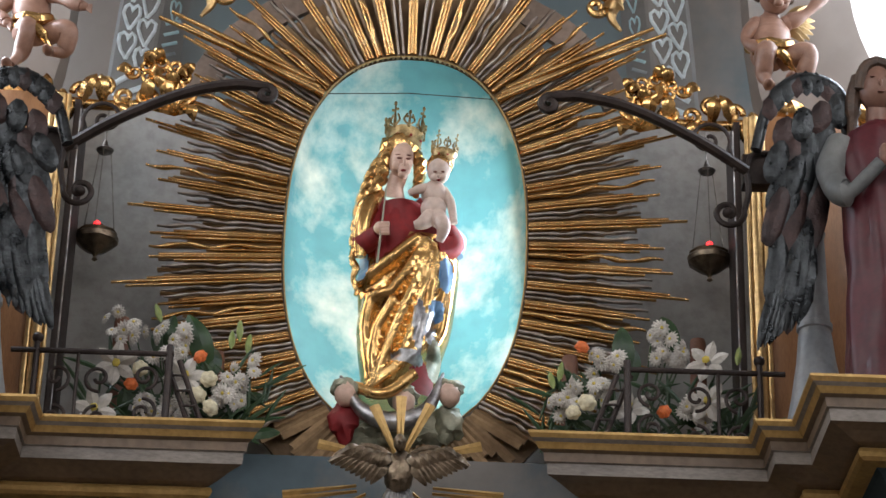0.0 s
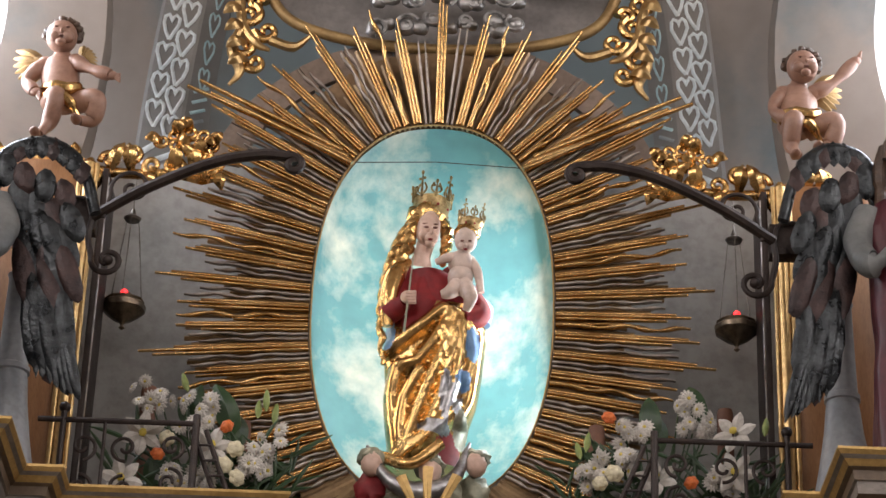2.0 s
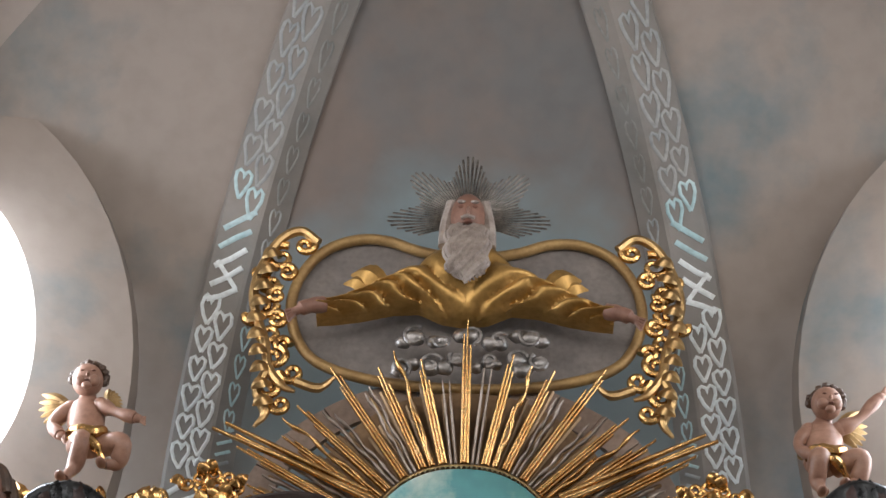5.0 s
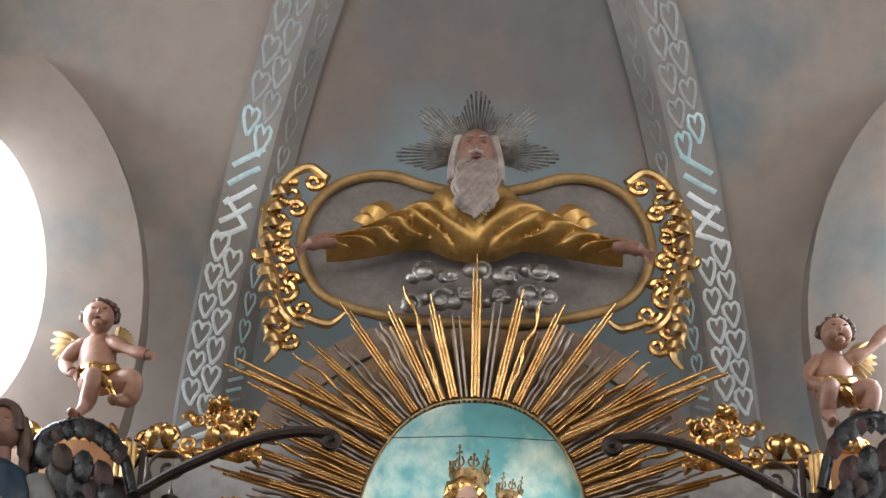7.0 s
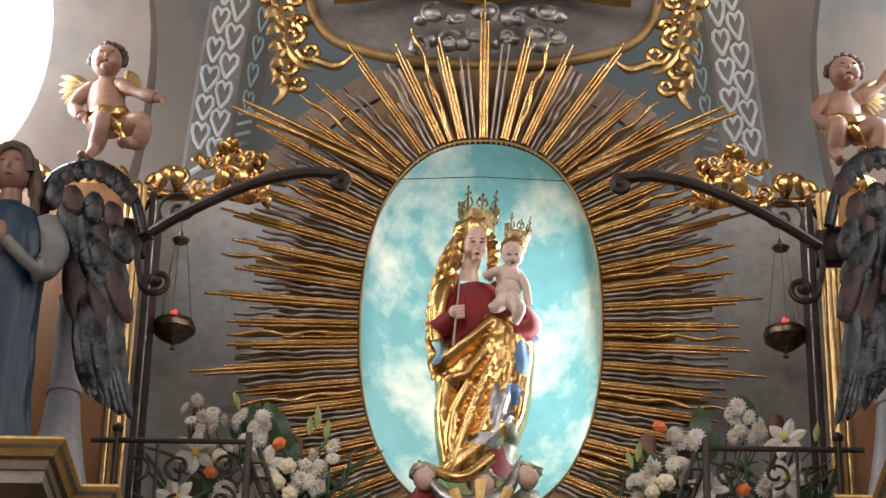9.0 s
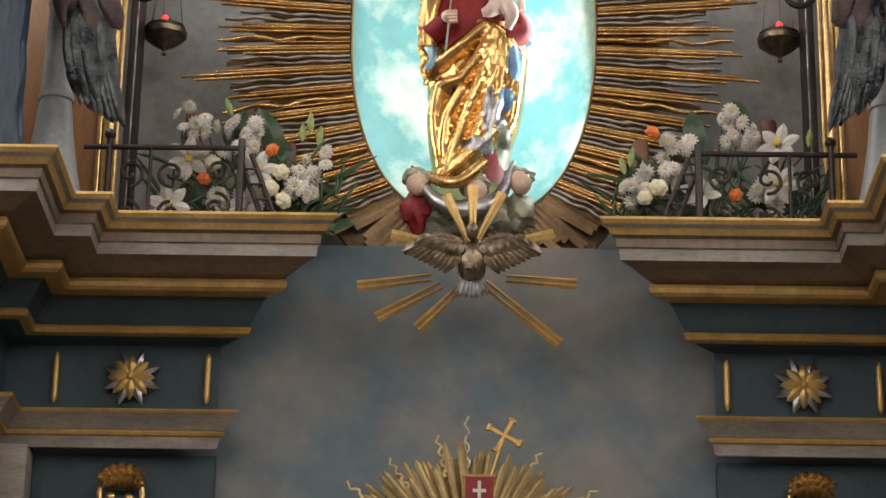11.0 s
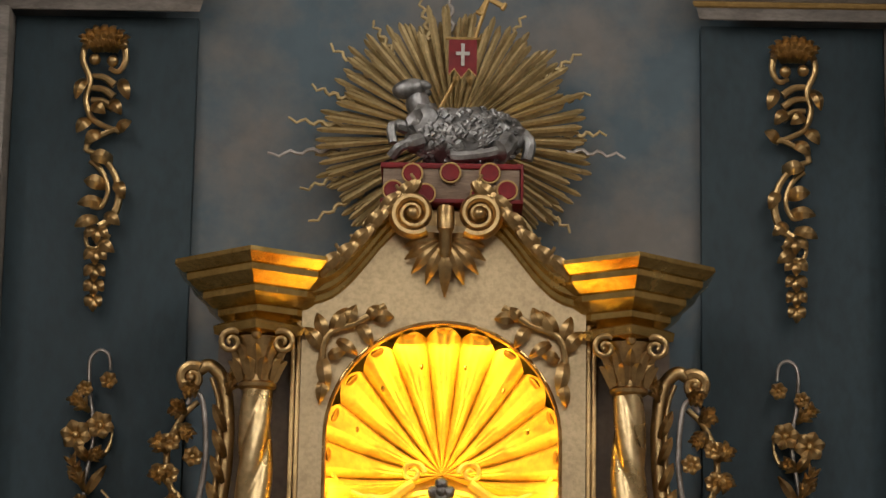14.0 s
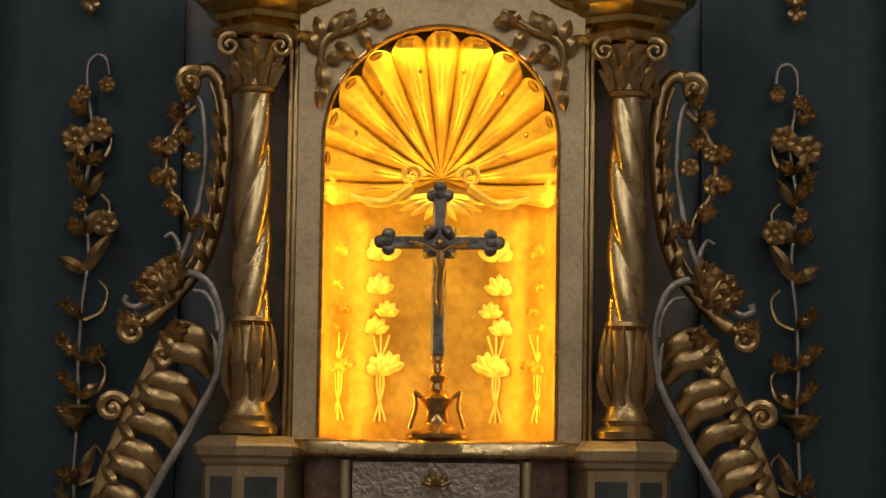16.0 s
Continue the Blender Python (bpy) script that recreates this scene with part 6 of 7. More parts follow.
ln = spline(((0.144, -0.12, 0.948), (0.175, -0.13, 0.895), (0.192, -0.13, 0.811)), 7)
tube(bm, ln, [float(r) for r in np.interp(np.linspace(0, 1, len(ln)), np.linspace(0, 1, 3), [0.022, 0.019, 0.013])], 10, 4)
ln = spline(((0.1, -0.14, 0.831), (0.07, -0.18, 0.786), (0.039, -0.18, 0.775)), 7)
tube(bm, ln, [float(r) for r in np.interp(np.linspace(0, 1, len(ln)), np.linspace(0, 1, 3), [0.034, 0.026, 0.015])], 10, 4)
ln = spline(((0.125, -0.14, 0.832), (0.15, -0.19, 0.767), (0.136, -0.17, 0.718)), 7)
tube(bm, ln, [float(r) for r in np.interp(np.linspace(0, 1, len(ln)), np.linspace(0, 1, 3), [0.036, 0.028, 0.015])], 10, 4)
# crescent and cloud with small heads at the foot
ln = spline([(-0.215, -0.12, 0.20), (-0.13, -0.16, 0.06), (0.0, -0.18, 0.01), (0.11, -0.17, 0.07), (0.165, -0.13, 0.22)], 8)
tube(bm, ln, [0.006 + 0.030 * math.sin(math.pi * q / (len(ln) - 1)) for q in range(len(ln))], 10, 5)
tube(bm, spline([(-0.16, -0.12, 0.16), (-0.05, -0.18, 0.115), (0.06, -0.17, 0.20)], 7), [0.022] * 15, 10, 0)
for x, z, r in ((-0.195, 0.125, 0.042), (0.022, 0.105, 0.045), (0.19, 0.135, 0.042)):
    ball(bm, (x, -0.14, z), (r, r, r * 1.15), 3, 2)
    ball(bm, (x, -0.125, z + 0.024), (r * 1.25, r * 1.05, r * 0.95), 6, 3, bumps=0.4, freq=50)
    ball(bm, (x, -0.09, z - 0.09), (0.06, 0.05, 0.07), 6 if x > -0.1 else 1, 3, bumps=0.4, freq=30)
ball(bm, (0, -0.02, 0.02), (0.24, 0.12, 0.08), 6, 4, bumps=0.35, freq=18)
CLOUD = material("grey_green_cloud", (0.16, 0.17, 0.12), (0.34, 0.33, 0.24), 10, 0.4, 0.2, 0.2, 40)
statue = single("madonna_statue", bm, [GOLD, RED, BLUE, ROSY, PALE_SKIN, SILVER, CLOUD, SHADE_FLESH], "crowned painted statue in gilt robes holding a child", "statue", at=(0.0, 9.14, 5.335))
statue.scale = (1.04, 1.0, 1.105)


def crown(at, r, h, tilt):
    c = thing("crown", at, "pierced metal crown with leaf points and red stones", "crown", "statue crowns")
    c.rotation_euler = (radians(-6), radians(tilt), 0)
    b = bmesh.new()
    lathe(b, [(r * 0.92, 0), (r * 0.96, 0), (r * 1.0, h * 0.06), (r * 0.97, h * 0.12), (r * 1.0, h * 0.22), (r * 1.05, h * 0.36), (r * 1.1, h * 0.42), (r * 1.04, h * 0.42), (r * 0.94, h * 0.22), (r * 0.9, 0)], 32)
    part("band", b, DARK_GOLD, c)
    for k in range(8):
        a = 2 * math.pi * k / 8 + 0.2
        tall = h * (1.0 if k % 2 else 0.75)
        b = bmesh.new()
        x, y = math.cos(a), math.sin(a)
        tx, ty = -y, x
        R = r * 1.08
        tube(b, [(x * R, y * R, h * 0.38), (x * R * 1.08, y * R * 1.08, tall)], [r * 0.10, r * 0.03], 6)
        for e in (-1, 1):
            tube(b, spline([(x * R, y * R, h * 0.42), (x * R + e * tx * r * 0.3, y * R + e * ty * r * 0.3, h * 0.55), (x * R + e * tx * r * 0.16, y * R + e * ty * r * 0.16, h * 0.72)], 4), r * 0.06, 6)
            ball(b, (x * R * 1.06 + e * tx * r * 0.15, y * R * 1.06 + e * ty * r * 0.15, tall * 0.84), r * 0.10, sub=1)
        ball(b, (x * R * 1.08, y * R * 1.08, tall), (r * 0.10, r * 0.10, r * 0.18), sub=1)
        part("leaf_point", b, DARK_GOLD, c)
    for k in range(8):
        a = 2 * math.pi * (k + 0.5) / 8
        b = bmesh.new()
        ball(b, (r * 1.0 * math.cos(a), r * 1.0 * math.sin(a), h * 0.2), r * 0.1, sub=1)
        part("stone", b, RED, c, "red stone")


crown((-0.014, 9.115, 6.612), 0.072, 0.185, 3)
crown((0.145, 9.035, 6.508), 0.047, 0.135, 6)

# ---------------- wrought-iron arms and rails ----------------
def iron_arm(s):
    a = thing("wrought_bracket", (s * 1.29, 8.45, 6.05), "dark wrought-iron bracket arm with scrolled ends", "bracket", "iron arms")

    def G(x, y, z):
        return (s * (-x - 1.29), y - 8.45, z - 6.05)
    b = bmesh.new()
    ln = spline([G(-1.29, 8.45, 6.205), G(-1.10, 8.40, 6.305), G(-0.85, 8.34, 6.395), G(-0.66, 8.29, 6.412), G(-0.545, 8.255, 6.388)], 8)
    ln += [Vector(G(-0.53 + 0.038 * (1 - k / 26) * math.cos(1.75 - k * 0.36), 8.25, 6.350 + 0.038 * (1 - k / 26) * math.sin(1.75 - k * 0.36))) for k in range(22)]
    tube(b, ln, [0.021] * 33 + [0.016] * (len(ln) - 33), 8, 0, 1.2)
    part("bar", b, IRON, a)
    b = bmesh.new()
    ln = [Vector(G(-1.145 + (0.085 - 0.0025 * k) * math.cos(3.5 - k * 0.29), 8.43, 6.325 + (0.085 - 0.0025 * k) * math.sin(3.5 - k * 0.29))) for k in range(30)]
    tube(b, [G(-1.245, 8.44, 6.20)] + ln, 0.008, 8)
    part("upper_scroll", b, IRON, a)
    b = bmesh.new()
    ln = spline([G(-1.285, 8.45, 6.22), G(-1.295, 8.45, 6.12), G(-1.275, 8.445, 6.03)], 6)
    ln += [Vector(G(-1.213 + (0.062 - 0.0019 * k) * math.cos(3.2 + k * 0.30), 8.44, 6.02 + (0.062 - 0.0019 * k) * math.sin(3.2 + k * 0.30))) for k in range(26)]
    tube(b, ln, [0.012] * len(ln), 8)
    ball(b, G(-1.213, 8.44, 6.02), 0.022)
    part("lower_scroll", b, IRON, a)
    b = bmesh.new()
    tube(b, spline([G(-1.29, 8.45, 6.20), G(-1.31, 8.46, 6.28), G(-1.37, 8.47, 6.30), G(-1.42, 8.47, 6.285)], 6), 0.009, 8)
    box(b, *sorted((s * -0.01, s * 0.13)), 0.03, 0.10, 0.12, 0.25, 0.004)
    part("wall_plate", b, IRON, a)


def iron_rail(s):
    r = thing("iron_rail", (s * 1.08, 8.60, 5.104), "dark wrought-iron altar rail with scrolls", "railing", "iron rails")

    def G(x, z, y=0.0):
        return (s * (x - 1.08), y, z - 5.104)
    b = bmesh.new()
    tube(b, [G(1.43, 5.435), G(0.83, 5.435)], 0.011, 8)
    part("top_rail", b, IRON, r)
    for x, rr in ((1.335, 0.012), (0.845, 0.014), (1.18, 0.007)):
        b = bmesh.new()
        tube(b, [G(x, 5.105), G(x, 5.47 if rr > 0.01 else 5.435)], rr, 8)
        if x > 1.3:
            ball(b, G(x, 5.485), 0.022)
        part("post", b, IRON, r)
    for cx_, cz, rad, a0, tn in ((1.255, 5.17, 0.05, 1.5, 1.3), (1.10, 5.17, 0.05, 1.6, -1.3), (1.255, 5.33, 0.055, 4.6, -1.2), (1.10, 5.33, 0.055, 4.6, 1.2), (0.93, 5.20, 0.055, 1.5, 1.3), (0.93, 5.34, 0.05, 4.6, -1.3)):
        b = bmesh.new()
        tube(b, [G(x, z) for x, y, z in spiral(cx_, cz, rad, 0.012, a0, tn)], 0.007, 8)
        part("scroll", b, IRON, r)
    # sloping stand behind the rail
    b = bmesh.new()
    for e in (0.0, 0.05):
        tube(b, [G(0.86 - e, 5.42, 0.02), G(0.74 - e, 5.12, 0.06)], 0.010, 8)
    for t in (0.2, 0.4, 0.6, 0.8):
        tube(b, [G(0.86 - 0.12 * t, 5.42 - 0.3 * t, 0.02), G(0.81 - 0.12 * t, 5.42 - 0.3 * t, 0.02)], 0.005, 6)
    part("sloping_stand", b, IRON, r)


def hanging_lamp(s):
    h = thing("hanging_lamp", (s * 1.225, 9.10, 6.075), "hanging sanctuary lamp with chains and a red light", "lamp", "hanging lamps")
    b = bmesh.new()
    lathe(b, [(0.003, 0.47), (0.03, 0.475), (0.036, 0.485), (0.014, 0.50), (0.006, 0.53)], 18)
    part("crown_plate", b, DARK_METAL, h)
    for k in range(3):
        a = 2 * math.pi * k / 3 + 0.5
        b = bmesh.new()
        tube(b, [(0.028 * math.cos(a), 0.028 * math.sin(a), 0.48), (0.075 * math.cos(a), 0.075 * math.sin(a), 0.105)], 0.0022, 5)
        part("chain", b, DARK_METAL, h)
    b = bmesh.new()
    lathe(b, [(0.002, -0.02), (0.012, -0.012), (0.006, 0.0), (0.012, 0.012), (0.045, 0.03), (0.085, 0.065), (0.088, 0.085), (0.075, 0.098), (0.080, 0.106), (0.07, 0.108), (0.06, 0.085)], 24, wave=lambda a, z: 1 + 0.03 * math.sin(8 * a))
    part("bowl", b, OLD_SILVER, h, "worn brown-gilt bowl")
    b = bmesh.new()
    lathe(b, [(0.014, 0.10), (0.022, 0.115), (0.024, 0.14), (0.016, 0.15)], 14)
    glass = part("red_glass", b, CRIMSON, h, "dark red glass cup")
    b = bmesh.new()
    ball(b, (0, -0.026, 0.135), 0.014)
    part("light", b, RED_GLOW, glass, "glowing red light")
    b = bmesh.new()
    tube(b, [(0, 0, 0.52), (0, 0.02, 0.7)], 0.003, 5)
    part("hanger", b, DARK_METAL, h)


for s in (-1, 1):
    iron_arm(s)
    iron_rail(s)
    hanging_lamp(s)


# ---------------- gilt lintel scrolls and putti ----------------
def gilt_lintel(s):
    g = thing("gilt_lintel", (s * 1.3, 8.90, 6.66), "gilt rocaille lintel of scrolls and leaves", "carving", "gilt lintels")

    def G(x, z, y=0.0):
        return (s * (x - 1.3), y, z - 6.66)
    b = bmesh.new()
    ln = spline([G(2.4, 6.70), G(2.0, 6.70), G(1.75, 6.73), G(1.55, 6.70), G(1.3, 6.66), G(1.1, 6.66), G(0.95, 6.70), G(0.84, 6.75)], 8)
    tube(b, ln, 0.022, 10)
    part("rod", b, GOLD, g)
    rn = random.Random(3)
    for k in range(13):
        x = 0.88 + k * 0.085
        b = bmesh.new()
        tube(b, [G(xx, zz, -0.03) for xx, yy, zz in spiral(x, 6.70 + 0.035 * math.sin(k * 1.9), 0.042, 0.008, 1.2 + k, 1.25 if k % 2 else -1.25, n=20)], [0.015 - 0.0003 * q for q in range(21)], 8)
        part("curl", b, GOLD, g)
        b = bmesh.new()
        leaf_blade(b, G(x, 6.66, -0.02), G(x + 0.06 * rn.uniform(-1, 1), 6.66 + (0.11 if k % 3 else -0.09), -0.05), 0.055, (0, -0.03, 0))
        part("leaf", b, GOLD, g)
    # flourish at the inner end
    for cx_, cz, rad, a0, tn in [(1.0 + 0.8 * (a_ - 0.92), 6.785 + 0.5 * (b_ - 6.77), 0.72 * c_, d_, e_) for a_, b_, c_, d_, e_ in ((0.84, 6.84, 0.045, 4.0, 1.3), (0.91, 6.87, 0.05, 1.0, -1.3), (0.99, 6.84, 0.045, 2.0, 1.3), (1.05, 6.78, 0.04, 0.0, -1.2), (0.83, 6.66, 0.045, 1.0, 1.3), (0.90, 6.76, 0.045, 5.0, -1.3), (0.98, 6.75, 0.04, 3.0, 1.3), (0.80, 6.74, 0.035, 2.2, 1.2))]:
        b = bmesh.new()
        tube(b, [G(x, z, -0.04) for x, y, z in spiral(cx_, cz, rad, 0.008, a0, tn, n=20)], [0.012 - 0.0003 * q for q in range(21)], 8)
        part("flourish", b, GOLD, g)
        b = bmesh.new()
        leaf_blade(b, G(cx_, cz, -0.03), G(cx_ + 0.07 * math.cos(a0), cz + 0.07 * math.sin(a0), -0.06), 0.05, (0, -0.03, 0))
        part("leaf", b, GOLD, g)
    for k in range(9):
        a = math.pi * k / 8
        b = bmesh.new()
        leaf_blade(b, G(0.93, 6.60, -0.04), G(0.93 + 0.085 * math.cos(a), 6.60 + 0.065 * math.sin(a), -0.07), 0.03)
        part("shell_rib", b, GOLD, g)
    # legs of scrolls under the putto
    for e in (-1, 1):
        b = bmesh.new()
        tube(b, spline([G(1.42 + e * 0.03, 6.70, -0.02), G(1.40 + e * 0.05, 6.60, -0.03), G(1.44 + e * 0.02, 6.50, -0.02), G(1.40, 6.42, 0)], 6), [0.02] * 10 + [0.012] * 9, 8)
        part("leg_scroll", b, GOLD, g)


def putto(s):
    """A plump seated child with one raised wing: the one turns to the altar, the other lifts its arm."""
    bm = bmesh.new()
    if s < 0:
        head, chest, hip = Vector((-0.045, -0.05, 0.425)), Vector((-0.04, -0.01, 0.275)), Vector((-0.02, -0.01, 0.135))
        arms = (((0.02, -0.04, 0.315), (0.085, -0.075, 0.262), (0.175, -0.10, 0.220)), ((-0.105, -0.01, 0.315), (-0.172, -0.03, 0.225), (-0.125, -0.07, 0.150)))
        legs = (((-0.055, -0.04, 0.115), (-0.025, -0.135, 0.085), (-0.045, -0.10, -0.01), (-0.075, -0.13, -0.085)), ((0.03, -0.04, 0.115), (0.135, -0.115, 0.090), (0.12, -0.08, 0.02), (0.075, -0.10, 0.0)))
        wings = ((-1, (-0.10, 0.05, 0.325), 0.17, 18), (1, (0.03, 0.05, 0.35), 0.10, 75))
    else:
        head, chest, hip = Vector((-0.04, -0.06, 0.40)), Vector((-0.055, -0.01, 0.255), ), Vector((-0.065, -0.01, 0.135))
        arms = (((0.01, -0.03, 0.30), (0.085, -0.05, 0.335), (0.172, -0.06, 0.430)), ((-0.115, -0.02, 0.295), (-0.165, -0.05, 0.20), (-0.115, -0.09, 0.130)))
        legs = (((-0.09, -0.04, 0.115), (-0.095, -0.14, 0.095), (-0.105, -0.10, 0.01), (-0.085, -0.13, -0.06)), ((-0.02, -0.04, 0.115), (0.075, -0.12, 0.105), (0.055, -0.09, 0.02), (0.01, -0.11, -0.01)))
        wings = ((1, (0.0, 0.05, 0.31), 0.17, 35),)
    spine = spline([hip + Vector((0, 0.0, -0.035)), hip, hip.lerp(chest, 0.5) + Vector((0, -0.018, 0)), chest, chest + Vector((0, 0, 0.055)), (chest + head) / 2 + Vector((0, 0.01, 0.03))], 5)
    girth = np.interp([k / (len(spine) - 1) for k in range(len(spine))], [0, 0.2, 0.4, 0.6, 0.8, 0.92, 1.0], [0.045, 0.080, 0.076, 0.080, 0.066, 0.036, 0.032])
    tube(bm, spine, [float(g) for g in girth], 16, 0, 0.85)
    for pts in arms:
        ln = spline(pts, 7)
        tube(bm, ln, [0.030 - 0.008 * k / (len(ln) - 1) + 0.006 * math.sin(9 * k / (len(ln) - 1)) for k in range(len(ln))], 10, 0)
        ball(bm, pts[0], 0.034, 0, 2)
        hand = ln[-1] + (ln[-1] - ln[-3]).normalized() * 0.012
        ball(bm, hand, (0.024, 0.018, 0.020), 0, 2)
        for q in range(4):
            tube(bm, [hand, hand + (ln[-1] - ln[-3]).normalized() * 0.038 + Vector((0, 0.0, 0.012 * (q - 1.5)))], [0.009, 0.005], 6, 0)
    for pts in legs:
        ln = spline(pts, 7)
        tube(bm, ln, [float(g) for g in np.interp([k / (len(ln) - 1) for k in range(len(ln))], [0, 0.25, 0.4, 0.6, 0.85, 1.0], [0.048, 0.046, 0.036, 0.038, 0.022, 0.021])], 12, 0)
        ball(bm, ln[-1] + Vector((-0.012, -0.025, -0.008)), (0.022, 0.042, 0.016), 0, 2)
    # head with cheeks, nose, brow and a mop of curls
    ball(bm, head, (0.064, 0.066, 0.072), 0, 3)
    for e in (-1, 1):
        ball(bm, head + Vector((e * 0.026 + 0.006, -0.040, -0.026)), 0.027, 0, 2)
        ball(bm, head + Vector((e * 0.024 + 0.008, -0.063, 0.010)), (0.010, 0.006, 0.0045), 4, 1)
    ball(bm, head + Vector((0.008, -0.070, -0.010)), (0.009, 0.012, 0.012), 0, 1)
    ball(bm, head + Vector((0.008, -0.064, -0.034)), (0.012, 0.008, 0.005), 4, 1)
    ball(bm, head + Vector((0.006, -0.050, -0.056)), (0.022, 0.020, 0.016), 0, 2)
    ball(bm, head + Vector((-0.006, 0.022, 0.028)), (0.066, 0.060, 0.056), 1, 2)
    curls = random.Random(12)
    for k in range(34):
        a, b_ = curls.uniform(-0.4, 3.54), curls.uniform(-0.75, 1.0)
        p = head + Vector((0.070 * math.cos(a), 0.02 - 0.055 * max(0, b_) * math.sin(a), 0.022 + 0.060 * math.sin(a) * (1 - 0.3 * abs(b_)) + 0.01 * b_))
        ball(bm, p, curls.uniform(0.013, 0.020), 1, 1)
    # gilt sash, and a feathered wing
    tube(bm, spline([hip + Vector((-0.085, 0.0, 0.045)), hip + Vector((-0.04, -0.095, 0.02)), hip + Vector((0.03, -0.105, 0.005)), hip + Vector((0.085, -0.05, 0.03)), hip + Vector((0.10, 0.0, -0.04))], 6), [0.020] * 8 + [0.026] * 9 + [0.015] * 8, 8, 2)
    tube(bm, spline([hip + Vector((-0.07, -0.06, -0.005)), hip + Vector((0.0, -0.12, -0.035)), hip + Vector((0.05, -0.11, -0.06)), hip + Vector((0.10, -0.07, -0.14))], 6), [0.016] * 8 + [0.022] * 6 + [0.012] * 5, 8, 2)
    for e, root, size, lift in wings:
        for k in range(7):
            a = radians(lift + 14 - 13 * k)
            tip = Vector(root) + Vector((e * math.cos(a), 0.02 + 0.01 * k, math.sin(a))) * size * (1 - 0.06 * k)
            leaf_blade(bm, root, tip, size * 0.30, (0, -0.02, 0.012), 3)
        for k in range(5):
            a = radians(lift + 10 - 14 * k)
            leaf_blade(bm, root, Vector(root) + Vector((e * math.cos(a), -0.08, math.sin(a))) * size * 0.55, size * 0.26, (0, -0.02, 0.01), 3)
    single("putto_sculpture", bm, [SKIN, HAIR, GOLD, DULL_GOLD, SHADE_FLESH], "seated painted putto with gilt sash on the lintel", "sculpture", "lintel putti", at=(s * 1.50 + (0.02 if s > 0 else 0), 8.84, 6.80))


for s in (-1, 1):
    gilt_lintel(s)
    putto(s)


# ---------------- side angels ----------------
def side_angel(s, robe, under, tall, span):
    """Standing robed figure, with the wing on the altar's side spread."""
    bm = bmesh.new()
    robed(bm, [(0.0, -0.17, 0.17, 0.14), (0.25, -0.15, 0.15, 0.13), (0.55, -0.14, 0.14, 0.12), (0.80, -0.145, 0.145, 0.12), (0.95, -0.15, 0.15, 0.11), (1.05, -0.12, 0.12, 0.09), (1.10, -0.05, 0.05, 0.05)], 8, 0.10, 0, 5.0 + s)
    for e in (-1, 1):
        tube(bm, spline([(e * 0.14, 0.0, 1.02), (e * 0.19, -0.04, 0.88), (e * 0.15, -0.12, 0.76), (e * 0.03, -0.17, 0.86)], 7), [0.055] * 8 + [0.05] * 7 + [0.026] * 7, 10, 4)
        ball(bm, (e * 0.018, -0.185, 0.885), (0.022, 0.02, 0.045), 1)
    tube(bm, [(0, 0, 1.08), (0, -0.01, 1.16)], [0.045, 0.042], 12, 1)
    ball(bm, (0, -0.025, 1.235), (0.068, 0.075, 0.092), 1, 3)
    ball(bm, (0, -0.098, 1.225), (0.010, 0.014, 0.018), 1, 1)
    ball(bm, (0, 0.002, 1.268), (0.084, 0.084, 0.086), 2, 3, bumps=0.15, freq=40)
    for e in (-1, 1):
        ball(bm, (e * 0.026, -0.092, 1.25), (0.013, 0.008, 0.005), 6, 1)
        tube(bm, spline([(0, -0.06, 1.335), (e * 0.05, -0.07, 1.30), (e * 0.07, -0.05, 1.22)], 6), 0.02, 8, 2)
    ball(bm, (0, -0.095, 1.188), (0.015, 0.008, 0.005), 6, 1)
    for e in (-1, 1):
        tube(bm, spline([(e * 0.06, -0.01, 1.29), (e * 0.085, 0.0, 1.20), (e * 0.09, 0.01, 1.10), (e * 0.10, 0.0, 1.02)], 6), [0.03] * 10 + [0.02] * 9, 8, 2)
    # wings: overlapping rows of feathers
    for e in (-1, 1):
        sx = e * (span if e == -s else 1.0)
        # rounded feathers in overlapping rows, the lowest ones long and narrow
        rw = random.Random(17)
        for row in range(7):
            t = row / 6
            cnt = 5 if row < 5 else 4
            for k in range(cnt):
                u = (k + 0.5 * (row % 2)) / cnt
                z = 1.16 - 0.62 * (1 - t) - 0.12 * u
                x = sx * (0.13 + 0.13 * (1 - t) + 0.25 * u * (0.42 + 0.58 * t))
                size = (0.043, 0.012, 0.175 - 0.105 * t)
                turn = Euler((radians(8), sx * radians(rw.uniform(-14, 4) - 10 * u), 0)).to_matrix()
                ball(bm, (x, 0.10 - 0.012 * row - 0.02 * rw.random(), z), size, 5 if (row in (2, 3) and rw.random() < 0.6) or rw.random() < 0.12 else 3, 2, turn, 0.12, 60)
        for k in range(7):
            turn = Euler((0, e * radians(-4 - 2 * k), 0)).to_matrix()
            ball(bm, (sx * (0.27 + 0.018 * k), 0.11 - 0.004 * k, 0.54 - 0.02 * k), (0.024, 0.012, 0.19), 3, 2, turn, 0.1, 50)
        ln = spline([(sx * 0.07, 0.09, 1.10), (sx * 0.13, 0.06, 1.26), (sx * 0.25, 0.05, 1.30), (sx * 0.36, 0.06, 1.20), (sx * 0.41, 0.07, 1.02)], 7)
        tube(bm, ln, [0.036] * 10 + [0.034] * 10 + [0.022] * (len(ln) - 20), 10, 3)
        for q in range(10):
            p = ln[3 + 2 * q]
            ball(bm, (p.x, p.y - 0.02, p.z - 0.02), (0.036, 0.016, 0.055), 3 if q % 3 else 5, 1)
